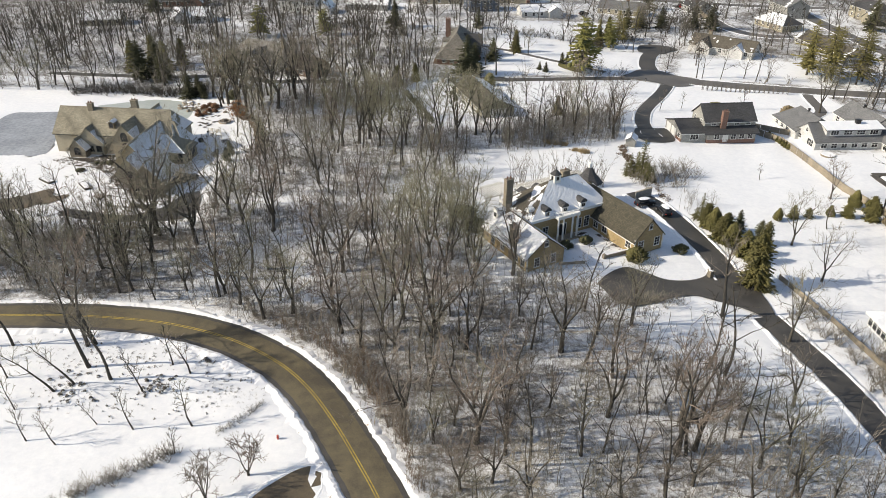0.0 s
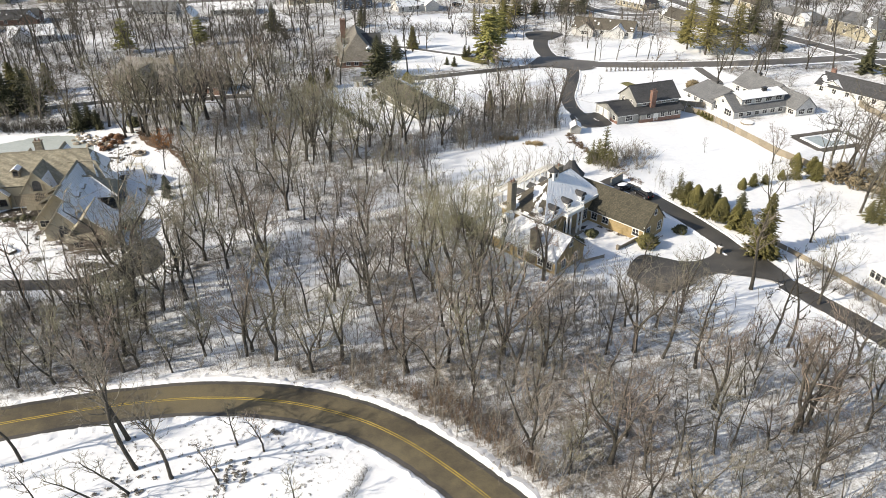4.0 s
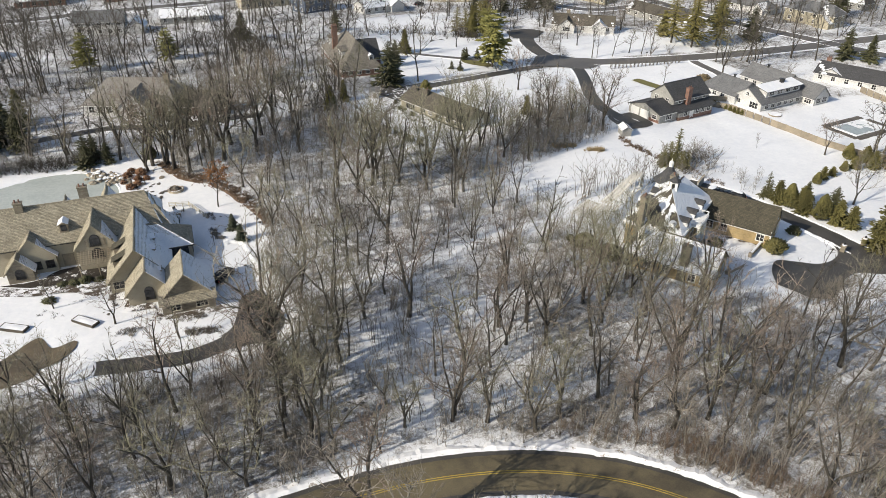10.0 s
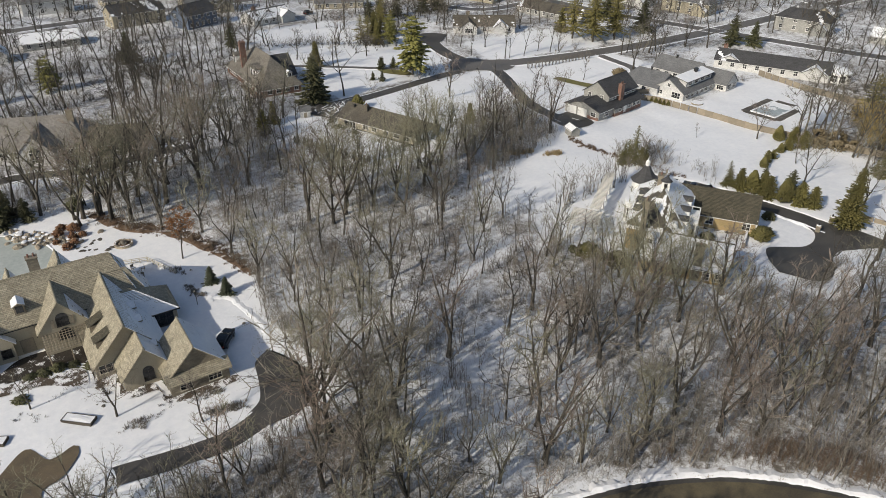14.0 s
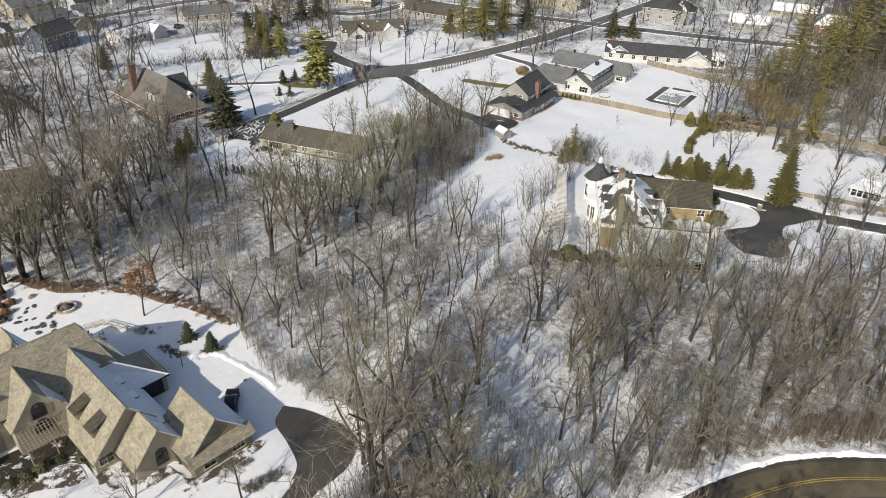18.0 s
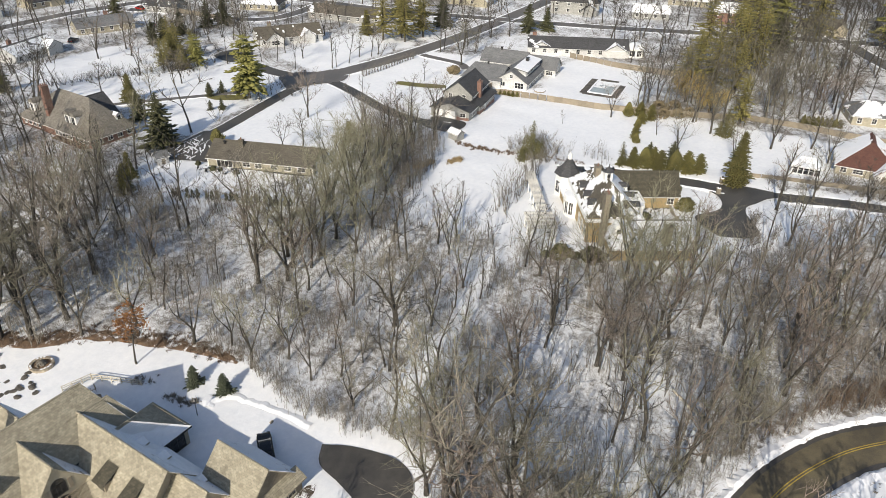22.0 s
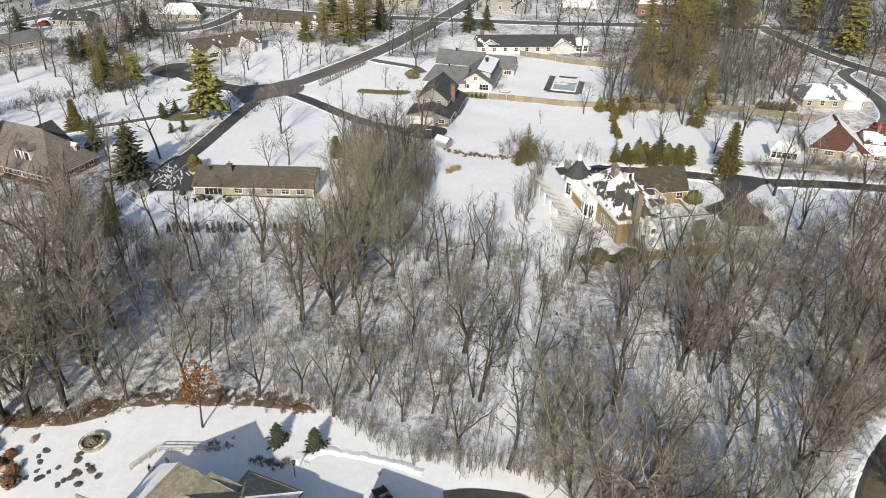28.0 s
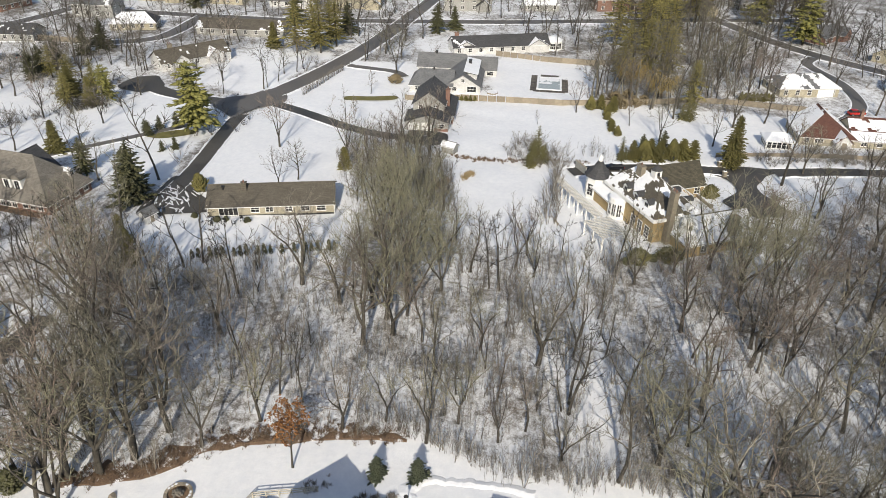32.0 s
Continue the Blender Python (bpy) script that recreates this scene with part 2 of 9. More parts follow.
MOSSROOF = masonry("weathered_shakes", ((0.135, 0.122, 0.084), (0.082, 0.075, 0.053)), (0.04, 0.037, 0.028), 0.4, 0.26, 0.9, 0.02, "UV", 0.37, 0.7)
GREYROOF = masonry("grey_shingles", ((0.23, 0.236, 0.24), (0.175, 0.18, 0.184)), (0.11, 0.11, 0.115), 0.9, 0.16, 0.9, 0.012)
DARKROOF = masonry("charcoal_shingles", ((0.095, 0.096, 0.1), (0.068, 0.069, 0.072)), (0.04, 0.04, 0.04), 0.9, 0.16, 0.85, 0.012)
PALEROOF = masonry("pale_shingles", ((0.39, 0.368, 0.335), (0.31, 0.292, 0.268)), (0.16, 0.15, 0.13), 0.9, 0.2, 0.9, 0.012)
BROWNROOF = masonry("brown_shingles", ((0.165, 0.147, 0.115), (0.125, 0.111, 0.087)), (0.08, 0.07, 0.055), 0.9, 0.16, 0.9, 0.012)
WEATHERED = masonry("grey_brown_shakes", ((0.29, 0.268, 0.23), (0.21, 0.195, 0.168)), (0.1, 0.09, 0.075), 0.5, 0.3, 0.9, 0.015, "UV", 0.37, 0.6)
REDROOF = masonry("red_brown_shingles", ((0.165, 0.074, 0.054), (0.12, 0.054, 0.042)), (0.08, 0.035, 0.025), 0.8, 0.18, 0.9, 0.012)
STONE = masonry("buff_stone", ((0.33, 0.288, 0.212), (0.23, 0.2, 0.15)), (0.27, 0.24, 0.19), 0.55, 0.26, 0.9, 0.03)
STUCCO = surface("buff_stucco", (0.30, 0.268, 0.2), (0.40, 0.362, 0.275), 0.9, 12.0, 0.5, 0.2)
TANBRICK = masonry("tan_brick", ((0.52, 0.385, 0.185), (0.43, 0.32, 0.155)), (0.44, 0.34, 0.2), 0.24, 0.08, 0.85, 0.01)
REDBRICK = masonry("red_brick", ((0.30, 0.15, 0.105), (0.22, 0.108, 0.08)), (0.30, 0.24, 0.2), 0.24, 0.08, 0.85, 0.01)
CREAM = masonry("cream_siding", ((0.48, 0.44, 0.33), (0.46, 0.42, 0.31)), (0.30, 0.27, 0.2), 40.0, 0.16, 0.7, 0.012)
WHITESIDE = masonry("white_siding", ((0.74, 0.74, 0.72), (0.71, 0.71, 0.69)), (0.45, 0.45, 0.44), 40.0, 0.15, 0.6, 0.012)
GREYSIDE = masonry("grey_siding", ((0.42, 0.42, 0.39), (0.39, 0.39, 0.365)), (0.25, 0.25, 0.24), 40.0, 0.15, 0.7, 0.012)
BLUESIDE = masonry("blue_grey_siding", ((0.14, 0.18, 0.25), (0.13, 0.165, 0.23)), (0.08, 0.1, 0.14), 40.0, 0.15, 0.7, 0.012)
WHITE = surface("white_paint", (0.72, 0.72, 0.69), (0.82, 0.82, 0.80), 0.5, 6.0, 0.5, 0.05)
TIMBER = surface("weathered_timber", (0.19, 0.16, 0.118), (0.31, 0.27, 0.205), 0.85, 7.0, 0.6, 0.3, 0.02, 0, 0.3)
DARKTIMBER = surface("dark_timber", (0.035, 0.03, 0.024), (0.09, 0.078, 0.06), 0.85, 7.0, 0.6, 0.3, 0.02)
PALE_TIMBER = surface("pale_timber", (0.46, 0.42, 0.33), (0.58, 0.54, 0.44), 0.8, 7.0, 0.6, 0.2)
GREYWOOD = surface("silvered_timber", (0.42, 0.41, 0.38), (0.6, 0.59, 0.55), 0.85, 7.0, 0.6, 0.2)
GLASS = glass_material()
ICE = surface("pond_ice", (0.36, 0.40, 0.38), (0.50, 0.53, 0.50), 0.35, 1.5, 0.15, 0.1)
POOLCOVER = surface("pool_cover", (0.26, 0.31, 0.33), (0.42, 0.47, 0.48), 0.5, 2.0, 0.3, 0.1)
BLUEPOOL = surface("pool_water", (0.25, 0.38, 0.48), (0.36, 0.5, 0.6), 0.2, 1.5, 0.2, 0.1)
SLATE = surface("dark_flagstone", (0.05, 0.046, 0.042), (0.14, 0.125, 0.105), 0.85, 3.0, 0.5, 0.5, 0.04, 0, 0.5)
ROCK = surface("boulder", (0.20, 0.17, 0.13), (0.42, 0.37, 0.29), 0.9, 3.0, 0.5, 0.7, 0.05, 0, 0.6)
METAL = surface("dark_metal", (0.02, 0.02, 0.02), (0.045, 0.045, 0.045), 0.45, 9.0, 1.0, 0.05, 0.01, 0.4)
BLACKCAR = surface("black_car_paint", (0.008, 0.008, 0.009), (0.016, 0.016, 0.018), 0.18, 2.0, 0.4, 0.0)
REDCAR = surface("red_car_paint", (0.35, 0.015, 0.012), (0.45, 0.025, 0.02), 0.2, 2.0, 0.4, 0.0)
SILVERCAR = surface("silver_car_paint", (0.30, 0.31, 0.32), (0.38, 0.39, 0.40), 0.25, 2.0, 0.4, 0.0, 0.0, 0.5)
RUBBER = surface("rubber", (0.015, 0.015, 0.015), (0.03, 0.03, 0.03), 0.8)
REDPAINT = surface("red_enamel", (0.35, 0.03, 0.02), (0.5, 0.06, 0.03), 0.4)
GRASS = surface("winter_grass", (0.10, 0.095, 0.03), (0.20, 0.18, 0.06), 0.9, 8.0, 0.6, 0.4)
DRYGRASS = surface("dry_grass", (0.22, 0.165, 0.09), (0.42, 0.33, 0.19), 0.9, 4.0, 0.5, 0.0)
TANBRUSH = surface("tan_brush", (0.11, 0.088, 0.052), (0.23, 0.185, 0.11), 0.85, 5.0, 0.6, 0.0, 0.0, 0, 0.4)
# blue-grey of snow lying in shade, put into the colour
SHADEDCOURT = surface("icy_asphalt", (0.20, 0.215, 0.235), (0.40, 0.42, 0.45), 0.5, 1.2, 0.12, 0.2)
SNOWBED = patchy_bed("snowy_bed_soil", (0.03, 0.024, 0.018), (0.13, 0.10, 0.075), 0.5)
DARKBED = patchy_bed("wet_bed_soil", (0.012, 0.01, 0.008), (0.05, 0.04, 0.03), 0.3)
SNOWMULCH = patchy_bed("snowy_leaves", (0.075, 0.05, 0.033), (0.23, 0.148, 0.09), 0.3)
MULCH = surface("mulch_and_leaves", (0.075, 0.05, 0.033), (0.22, 0.145, 0.09), 0.9, 6.0, 0.7, 0.6, 0.05)

# ---- mesh helpers ----


class Geo:
    """Vertices, faces and face coordinates in metres, gathered before they become one mesh."""

    def __init__(self):
        self.v, self.f, self.uv = [], [], []

    def face(self, pts, uv=None):
        n = len(self.v)
        pts = [Vector(p) for p in pts]
        self.v += pts
        self.f.append(tuple(range(n, n + len(pts))))
        if uv is None:
            a = pts[1] - pts[0]
            if a.length < 1e-6:
                a = Vector((1, 0, 0))
            nor = (pts[1] - pts[0]).cross(pts[-1] - pts[0])
            if abs(nor.z) < 0.9 * nor.length:
                a = Vector((-nor.y, nor.x, 0))
            a.normalize()
            b = nor.normalized().cross(a) if nor.length > 1e-9 else Vector((0, 0, 1))
            uv = [(p.dot(a), p.dot(b)) for p in pts]
        self.uv += uv
        return self

    def box(self, x0, x1, y0, y1, z0, z1):
        p = [(x, y, z) for z in (z0, z1) for x, y in ((x0, y0), (x1, y0), (x1, y1), (x0, y1))]
        for q in ((0, 3, 2, 1), (4, 5, 6, 7), (0, 1, 5, 4), (1, 2, 6, 5), (2, 3, 7, 6), (3, 0, 4, 7)):
            self.face([p[i] for i in q])
        return self

    def beam(self, a, b, r0, r1=None, sides=6, caps=True):
        a, b = Vector(a), Vector(b)
        r1 = r0 if r1 is None else r1
        d = (b - a).normalized()
        s = d.orthogonal().normalized()
        t = d.cross(s)
        ring = [(math.cos(2 * math.pi * i / sides), math.sin(2 * math.pi * i / sides)) for i in range(sides)]
        lo = [a + (s * c + t * k) * r0 for c, k in ring]
        hi = [b + (s * c + t * k) * r1 for c, k in ring]
        for i in range(sides):
            j = (i + 1) % sides
            self.face([lo[i], lo[j], hi[j], hi[i]] if r1 > 1e-4 else [lo[i], lo[j], b])
        if caps:
            self.face(lo[::-1])
            if r1 > 1e-4:
                self.face(hi)
        return self

    def lathe(self, profile, sides=12, x=0.0, y=0.0, squash=1.0):
        """Rings (radius, z) from the bottom up round an upright axis."""
        rings = [[(x + r * math.cos(2 * math.pi * i / sides), y + r * squash * math.sin(2 * math.pi * i / sides), z) for i in range(sides)] for r, z in profile]
        for lo, hi in zip(rings, rings[1:]):
            for i in range(sides):
                j = (i + 1) % sides
                self.face([lo[i], lo[j], hi[j], hi[i]])
        self.face(rings[0][::-1])
        self.face(rings[-1])
        return self

    def blob(self, x, y, z, rx, ry, rz, seed=0, rings=5, sides=9, rough=0.25):
        """A lumpy closed form."""
        rng = random.Random(seed)
        rows = []
        for k in range(rings + 1):
            a = math.pi * k / rings
            rows.append([])
            for i in range(sides):
                b = 2 * math.pi * i / sides
                w = 1 + rng.uniform(-rough, rough)
                rows[-1].append((x + rx * w * math.sin(a) * math.cos(b), y + ry * w * math.sin(a) * math.sin(b), z - rz * w * math.cos(a)))
        for lo, hi in zip(rows, rows[1:]):
            for i in range(sides):
                j = (i + 1) % sides
                self.face([lo[i], lo[j], hi[j], hi[i]])
        return self

    def mesh(self, name, material, smooth=False):
        me = bpy.data.meshes.new(name)
        me.from_pydata([tuple(p) for p in self.v], [], self.f)
        lay = me.uv_layers.new(name="UVMap")
        lay.data.foreach_set("uv", np.array(self.uv, dtype=np.float32).ravel())
        me.materials.append(material)
        if smooth:
            me.shade_smooth()
        return me


def thing(name, label, category, x=0.0, y=0.0, z=0.0, turn=0.0, group="", kind=""):
    ob = new(name)
    ob.empty_display_size = 0.3
    ob.matrix_basis = pose(x, y, z, 0, 0, turn)
    return tagged(ob, label, category, group, kind)


def part(name, geo, material, parent=None, label="", m=None, smooth=False):
    """One mesh object; geo is a Geo or a ready mesh."""
    me = geo.mesh(name, material, smooth) if isinstance(geo, Geo) else geo
    ob = new(name, me)
    if parent:
        ob.parent = parent
    if m is not None:
        ob.matrix_basis = m
    return tagged(ob, label)


def raw_mesh(name, verts, faces, material, smooth=False):
    """A mesh from arrays of triangles or quads (large joined geometry)."""
    me = bpy.data.meshes.new(name)
    verts, faces = np.asarray(verts, np.float32), np.asarray(faces, np.int32)
    me.vertices.add(len(verts))
    me.vertices.foreach_set("co", verts.ravel())
    k = faces.shape[1]
    me.loops.add(faces.size)
    me.loops.foreach_set("vertex_index", faces.ravel())
    me.polygons.add(len(faces))
    me.polygons.foreach_set("loop_start", np.arange(0, faces.size, k, dtype=np.int32))
    me.update(calc_edges=True)
    me.materials.append(material)
    if smooth:
        me.shade_smooth()
    return me


def smooth_line(points, step=1.0):
    """Points along a smooth curve through the given ones."""
    p = np.array(points, float)
    p = np.vstack([2 * p[0] - p[1], p, 2 * p[-1] - p[-2]])
    out = []
    for i in range(1, len(p) - 2):
        n = max(2, int(np.linalg.norm(p[i + 1] - p[i]) / step))
        for k in range(n):
            t = k / n
            out.append(0.5 * (2 * p[i] + (p[i + 1] - p[i - 1]) * t + (2 * p[i - 1] - 5 * p[i] + 4 * p[i + 1] - p[i + 2]) * t * t + (3 * p[i] - p[i - 1] - 3 * p[i + 1] + p[i + 2]) * t ** 3))
    out.append(p[-2])
    return np.array(out)


def normals2(line):
    d = np.gradient(line[:, :2], axis=0)
    d /= np.linalg.norm(d, axis=1)[:, None]
    return np.stack([-d[:, 1], d[:, 0]], 1)


def inside(poly, x, y):
    """Which points lie inside a polygon."""
    x, y = np.asarray(x, float), np.asarray(y, float)
    hit = np.zeros(x.shape, bool)
    for (ax, ay), (bx, by) in zip(poly, poly[1:] + poly[:1]):
        if ay == by:
            continue
        cross = (ay > y) != (by > y)
        hit ^= cross & (x < (bx - ax) * (y - ay) / (by - ay) + ax)
    return hit


def wob(x, y, s, z=0.0):
    return noise.noise(Vector((x * s, y * s, z)))

# ---- plan: roads, drives, woods ----
MAIN_ROAD = [(-190, 62), (-150, 76), (-115, 87), (-90, 92.5), (-75, 94.2), (-62.4, 94.4), (-53, 93.8), (-43.5, 92.2), (-33.5, 88.6), (-25, 83.2), (-19.4, 77.6), (-14.6, 70.6), (-10.2, 62.8), (-7.2, 57), (-2, 46), (3, 32), (6, 14), (4, -10), (-8, -40)]
STREET_EAST = [(76.5, 228.4), (81, 226.7), (95, 222.5), (112, 218.5), (128, 215.5), (148, 213), (169, 211), (210, 208), (300, 203)]
LANE_RANCH = [(58.5, 230.4), (52, 230), (42, 228.8), (26, 226.8), (14, 226), (2.5, 226)]
DRIVE_C = [(68.4, 224), (67.2, 221), (64.4, 215), (60.6, 208), (56, 199), (53.3, 190), (52.8, 183), (53.5, 176)]
DRIVE_H = [(67.2, 240), (67.4, 243), (68, 248), (70.5, 257), (73, 262.5), (75, 265.5)]
TRACK_F = [(52.5, 237.4), (49, 240.4), (44.7, 244.1), (34.2, 253.7), (24, 263), (14, 270)]
PATH_D = [(116, 218), (109, 216.1), (107, 208), (105.4, 199.5), (101, 195)]
DRIVE_B = [(66, -20), (63, 20), (59, 50), (56.8, 64), (56, 73), (54.7, 82), (52.5, 91), (50.2, 99), (49.4, 106.5), (49.2, 113), (48.6, 118), (47.2, 126), (44.5, 136), (41, 143)]
DRIVE_A = [(-81.4, 131.9), (-77.6, 131), (-73.7, 129.9), (-66.5, 128.4), (-61, 129.2)]
DRIVE_G = [(-130, 232), (-94, 228), (-80, 228.5), (-68, 229), (-55, 223.5), (-42, 224), (-32, 223)]
FAR_STREET_N = [(-200, 372), (-101, 364), (-61, 367), (-10, 368), (49, 366), (90, 364), (140, 350), (175, 345)]
FAR_STREET_E = [(160, 350), (158, 320), (160, 259), (166, 228), (179, 171), (192, 129), (205, 84), (215, 40)]
FAR_STREET_S = [(235, 100), (202, 86), (167, 67), (142, 43), (120, 15)]
SIDE_STREET = [(105, 350), (109, 342), (113, 325), (115, 303), (126, 290), (158, 290)]
DRIVE_R = [(155.5, 61.5), (148, 66), (140, 65), (130.8, 62), (120.5, 60.5), (106.7, 61.3), (96.3, 66), (89, 71.5)]
COURT_B = [(26.7, 105), (29.4, 108.6), (32.8, 110.8), (35.8, 109), (38.5, 107), (42, 106.9), (45.4, 108.6), (47.2, 112), (49, 113), (52, 109), (53, 101), (52, 95.5), (48.6, 98.6), (45.2, 100.4), (42.4, 102), (39, 101.6), (36, 100), (32, 98.3), (28.8, 99.6), (27.6, 102.6)]
PAD_A = [(-53.6, 141.6), (-52, 137.7), (-51.3, 132.4), (-52.6, 129.2), (-56, 127.3), (-60, 127.4), (-63.5, 127.6), (-62.5, 130.6), (-59.6, 132.4), (-57.8, 136.2), (-56.4, 140)]
PAD_WEST = [(-97, 136), (-91, 139), (-86.3, 142.6), (-84.4, 139), (-81.4, 139.6), (-81.2, 138), (-83.8, 135.2), (-86.2, 134.6), (-87.6, 132.8), (-96, 132)]
COURT_WEST = [(-114, 193), (-107, 192), (-101, 176), (-97.5, 163), (-101, 161), (-118, 165), (-122, 190)]
DRIVE_RANCH_PAD = [(3, 222), (1.8, 227.8), (12, 229), (20, 228.5), (13, 220), (8.5, 213.6), (6, 214)]
COURT_C = [(50.5, 174), (49, 178), (50.5, 184), (55.5, 184), (58, 183.5), (58, 175.5), (55, 173.5)]
JUNCTION = [(55.5, 231.6), (60, 236.5), (64, 241), (70, 240), (74, 234.5), (80, 230.5), (77, 224.5), (70.5, 222.5), (66.5, 225.5), (63, 228.6)]
COURT_H = [(69, 265), (69.5, 269), (71.5, 274), (76, 274.8), (81, 273.6), (84, 268.5), (80.5, 265.2), (76.5, 262), (72, 261.5)]
BURN_POND = [(-100, 199), (-92, 202.5), (-86, 204.5), (-78, 203.5), (-72.5, 198.5), (-70.8, 190), (-74, 183), (-82, 179), (-94, 181)]

WOOD_MAIN = [(0.4, 44), (-4.9, 57.3), (-9.8, 67.7), (-15.2, 77), (-21.6, 84.2), (-28.7, 89.7), (-36.5, 93.6), (-45.3, 96.5), (-54, 97.6), (-64, 98.1), (-77, 97.6), (-100, 93.8), (-150, 82), (-190, 72), (-190, 120), (-120, 129), (-90, 130), (-74, 126.6), (-60, 124.6), (-50.5, 127.5), (-49.5, 133), (-50.5, 140), (-51.3, 147), (-48.8, 155), (-45.6, 160.5), (-46, 166), (-47.5, 172), (-49.6, 180), (-52.5, 185.5), (-57, 190.5), (-60, 200), (-68, 207), (-100, 214), (-190, 214), (-190, 226), (-94, 224), (-66, 225), (-54, 219), (-30, 219), (-18, 228), (-6, 240), (-2, 231), (-13, 212), (-11, 202), (-6, 184.5), (4, 183), (10, 186), (18, 189), (34, 196), (45, 199), (49, 188), (45, 174), (37, 171), (28, 167.5), (12, 165), (5, 161), (5, 153), (9, 147), (6, 138), (5, 126), (6, 118), (11.5, 108), (22, 108), (27, 97), (32, 96), (33, 89), (38, 83), (45, 76.5), (52, 73), (54, 66), (56, 50), (60, 20), (40, 10)]
WOOD_NORTH = [(-190, 234), (-94, 233), (-82, 246), (-55, 252), (-36, 236), (-28, 228), (-18, 232), (-8, 250), (-8, 275), (5, 290), (-15, 305), (-80, 300), (-130, 310), (-190, 300)]
WOOD_EAST = [(92, 100), (88, 128), (93, 140), (105, 128), (125, 133), (150, 128), (185, 120), (180, 85), (150, 78), (120, 92)]
WOOD_FAR_EAST = [(110, 20), (260, 0), (270, 130), (190, 125), (184, 84), (150, 76), (124, 60)]
WOOD_LANE = [(26, 142), (6, 141), (-10.4, 140.3), (-20.6, 137.6), (-31.4, 138), (-39.9, 136.5), (-47.3, 135)]
WOOD_STRIP = [(58, 50), (58.5, 75), (57, 88), (54, 98), (58, 100), (62, 92), (66, 84), (66, 50)]
BRUSH_CREEK = [(44, 140), (58, 152), (52, 162), (46, 158), (41, 150)]
OPEN = [[(40, 148), (46, 160), (50, 172), (80, 169), (92, 167), (86, 135), (75, 126), (60, 134)], [(16, 208), (26, 224), (66, 226), (58, 206), (50, 200), (30, 204)], [(16, 232), (66, 235), (70, 262), (40, 262), (18, 252)], [(76, 234), (120, 224), (118, 250), (82, 255)], [(58, 190), (62, 210), (72, 222), (112, 214), (112, 190), (84, 184)], [(90, 140), (126, 140), (128, 168), (92, 166)], [(57, 100), (58, 132), (86, 130), (84, 100), (66, 92)], [(20, 262), (28, 312), (62, 312), (70, 268)]]
WOODS = [WOOD_MAIN, WOOD_NORTH, WOOD_EAST, WOOD_STRIP]

LINES = [(MAIN_ROAD, 3.5), (STREET_EAST, 3.4), (LANE_RANCH, 2.0), (DRIVE_C, 1.9), (DRIVE_H, 2.6), (TRACK_F, 1.3), (PATH_D, 1.5), (DRIVE_B, 2.2), (DRIVE_A, 1.7), (DRIVE_G, 1.8), (FAR_STREET_N, 3.2), (FAR_STREET_E, 3.2), (FAR_STREET_S, 3.2), (SIDE_STREET, 2.8), (DRIVE_R, 1.9)]
PADS = [COURT_WEST, COURT_B, PAD_A, PAD_WEST, DRIVE_RANCH_PAD, COURT_C, JUNCTION, COURT_H, BURN_POND]

# ---- ground: one sheet of snow and woodland floor ----


def spaced(lo, hi, step, far):
    mid = list(np.arange(lo, hi + 0.01, step))
    a, b, s = [lo], [hi], step
    while b[-1] < far:
        s *= 1.35
        a.append(a[-1] - s)
        b.append(b[-1] + s)
    return np.array(a[:0:-1] + mid + b[1:])


GX, GY = spaced(-150, 215, 1.7, 3200), spaced(10, 375, 1.7, 3200)
XX, YY = np.meshgrid(GX, GY)


def near_roads(x, y):
    """How deep each point lies inside a road's or drive's edge (metres, negative outside)."""
    deep = np.full(x.shape, -9.0)
    for pts, half in LINES:
        ln = smooth_line(pts, 1.2)
        box = (x > ln[:, 0].min() - 8) & (x < ln[:, 0].max() + 8) & (y > ln[:, 1].min() - 8) & (y < ln[:, 1].max() + 8)
        if not box.any():
            continue
        px_, py_ = x[box], y[box]
        d = np.full(px_.shape, 99.0)
        for a in range(0, len(ln), 40):
            q = ln[a:a + 40]
            d = np.minimum(d, np.sqrt((px_[:, None] - q[None, :, 0]) ** 2 + (py_[:, None] - q[None, :, 1]) ** 2).min(1))
        deep[box] = np.maximum(deep[box], half - d)
    for poly in PADS:
        deep[inside(poly, x, y)] = 1.0
    return deep


def soften(a, times):
    for _ in range(times):
        b = a.copy()
        b[1:-1, 1:-1] = (a[1:-1, 1:-1] * 2 + a[:-2, 1:-1] + a[2:, 1:-1] + a[1:-1, :-2] + a[1:-1, 2:]) / 6
        a = b
    return a


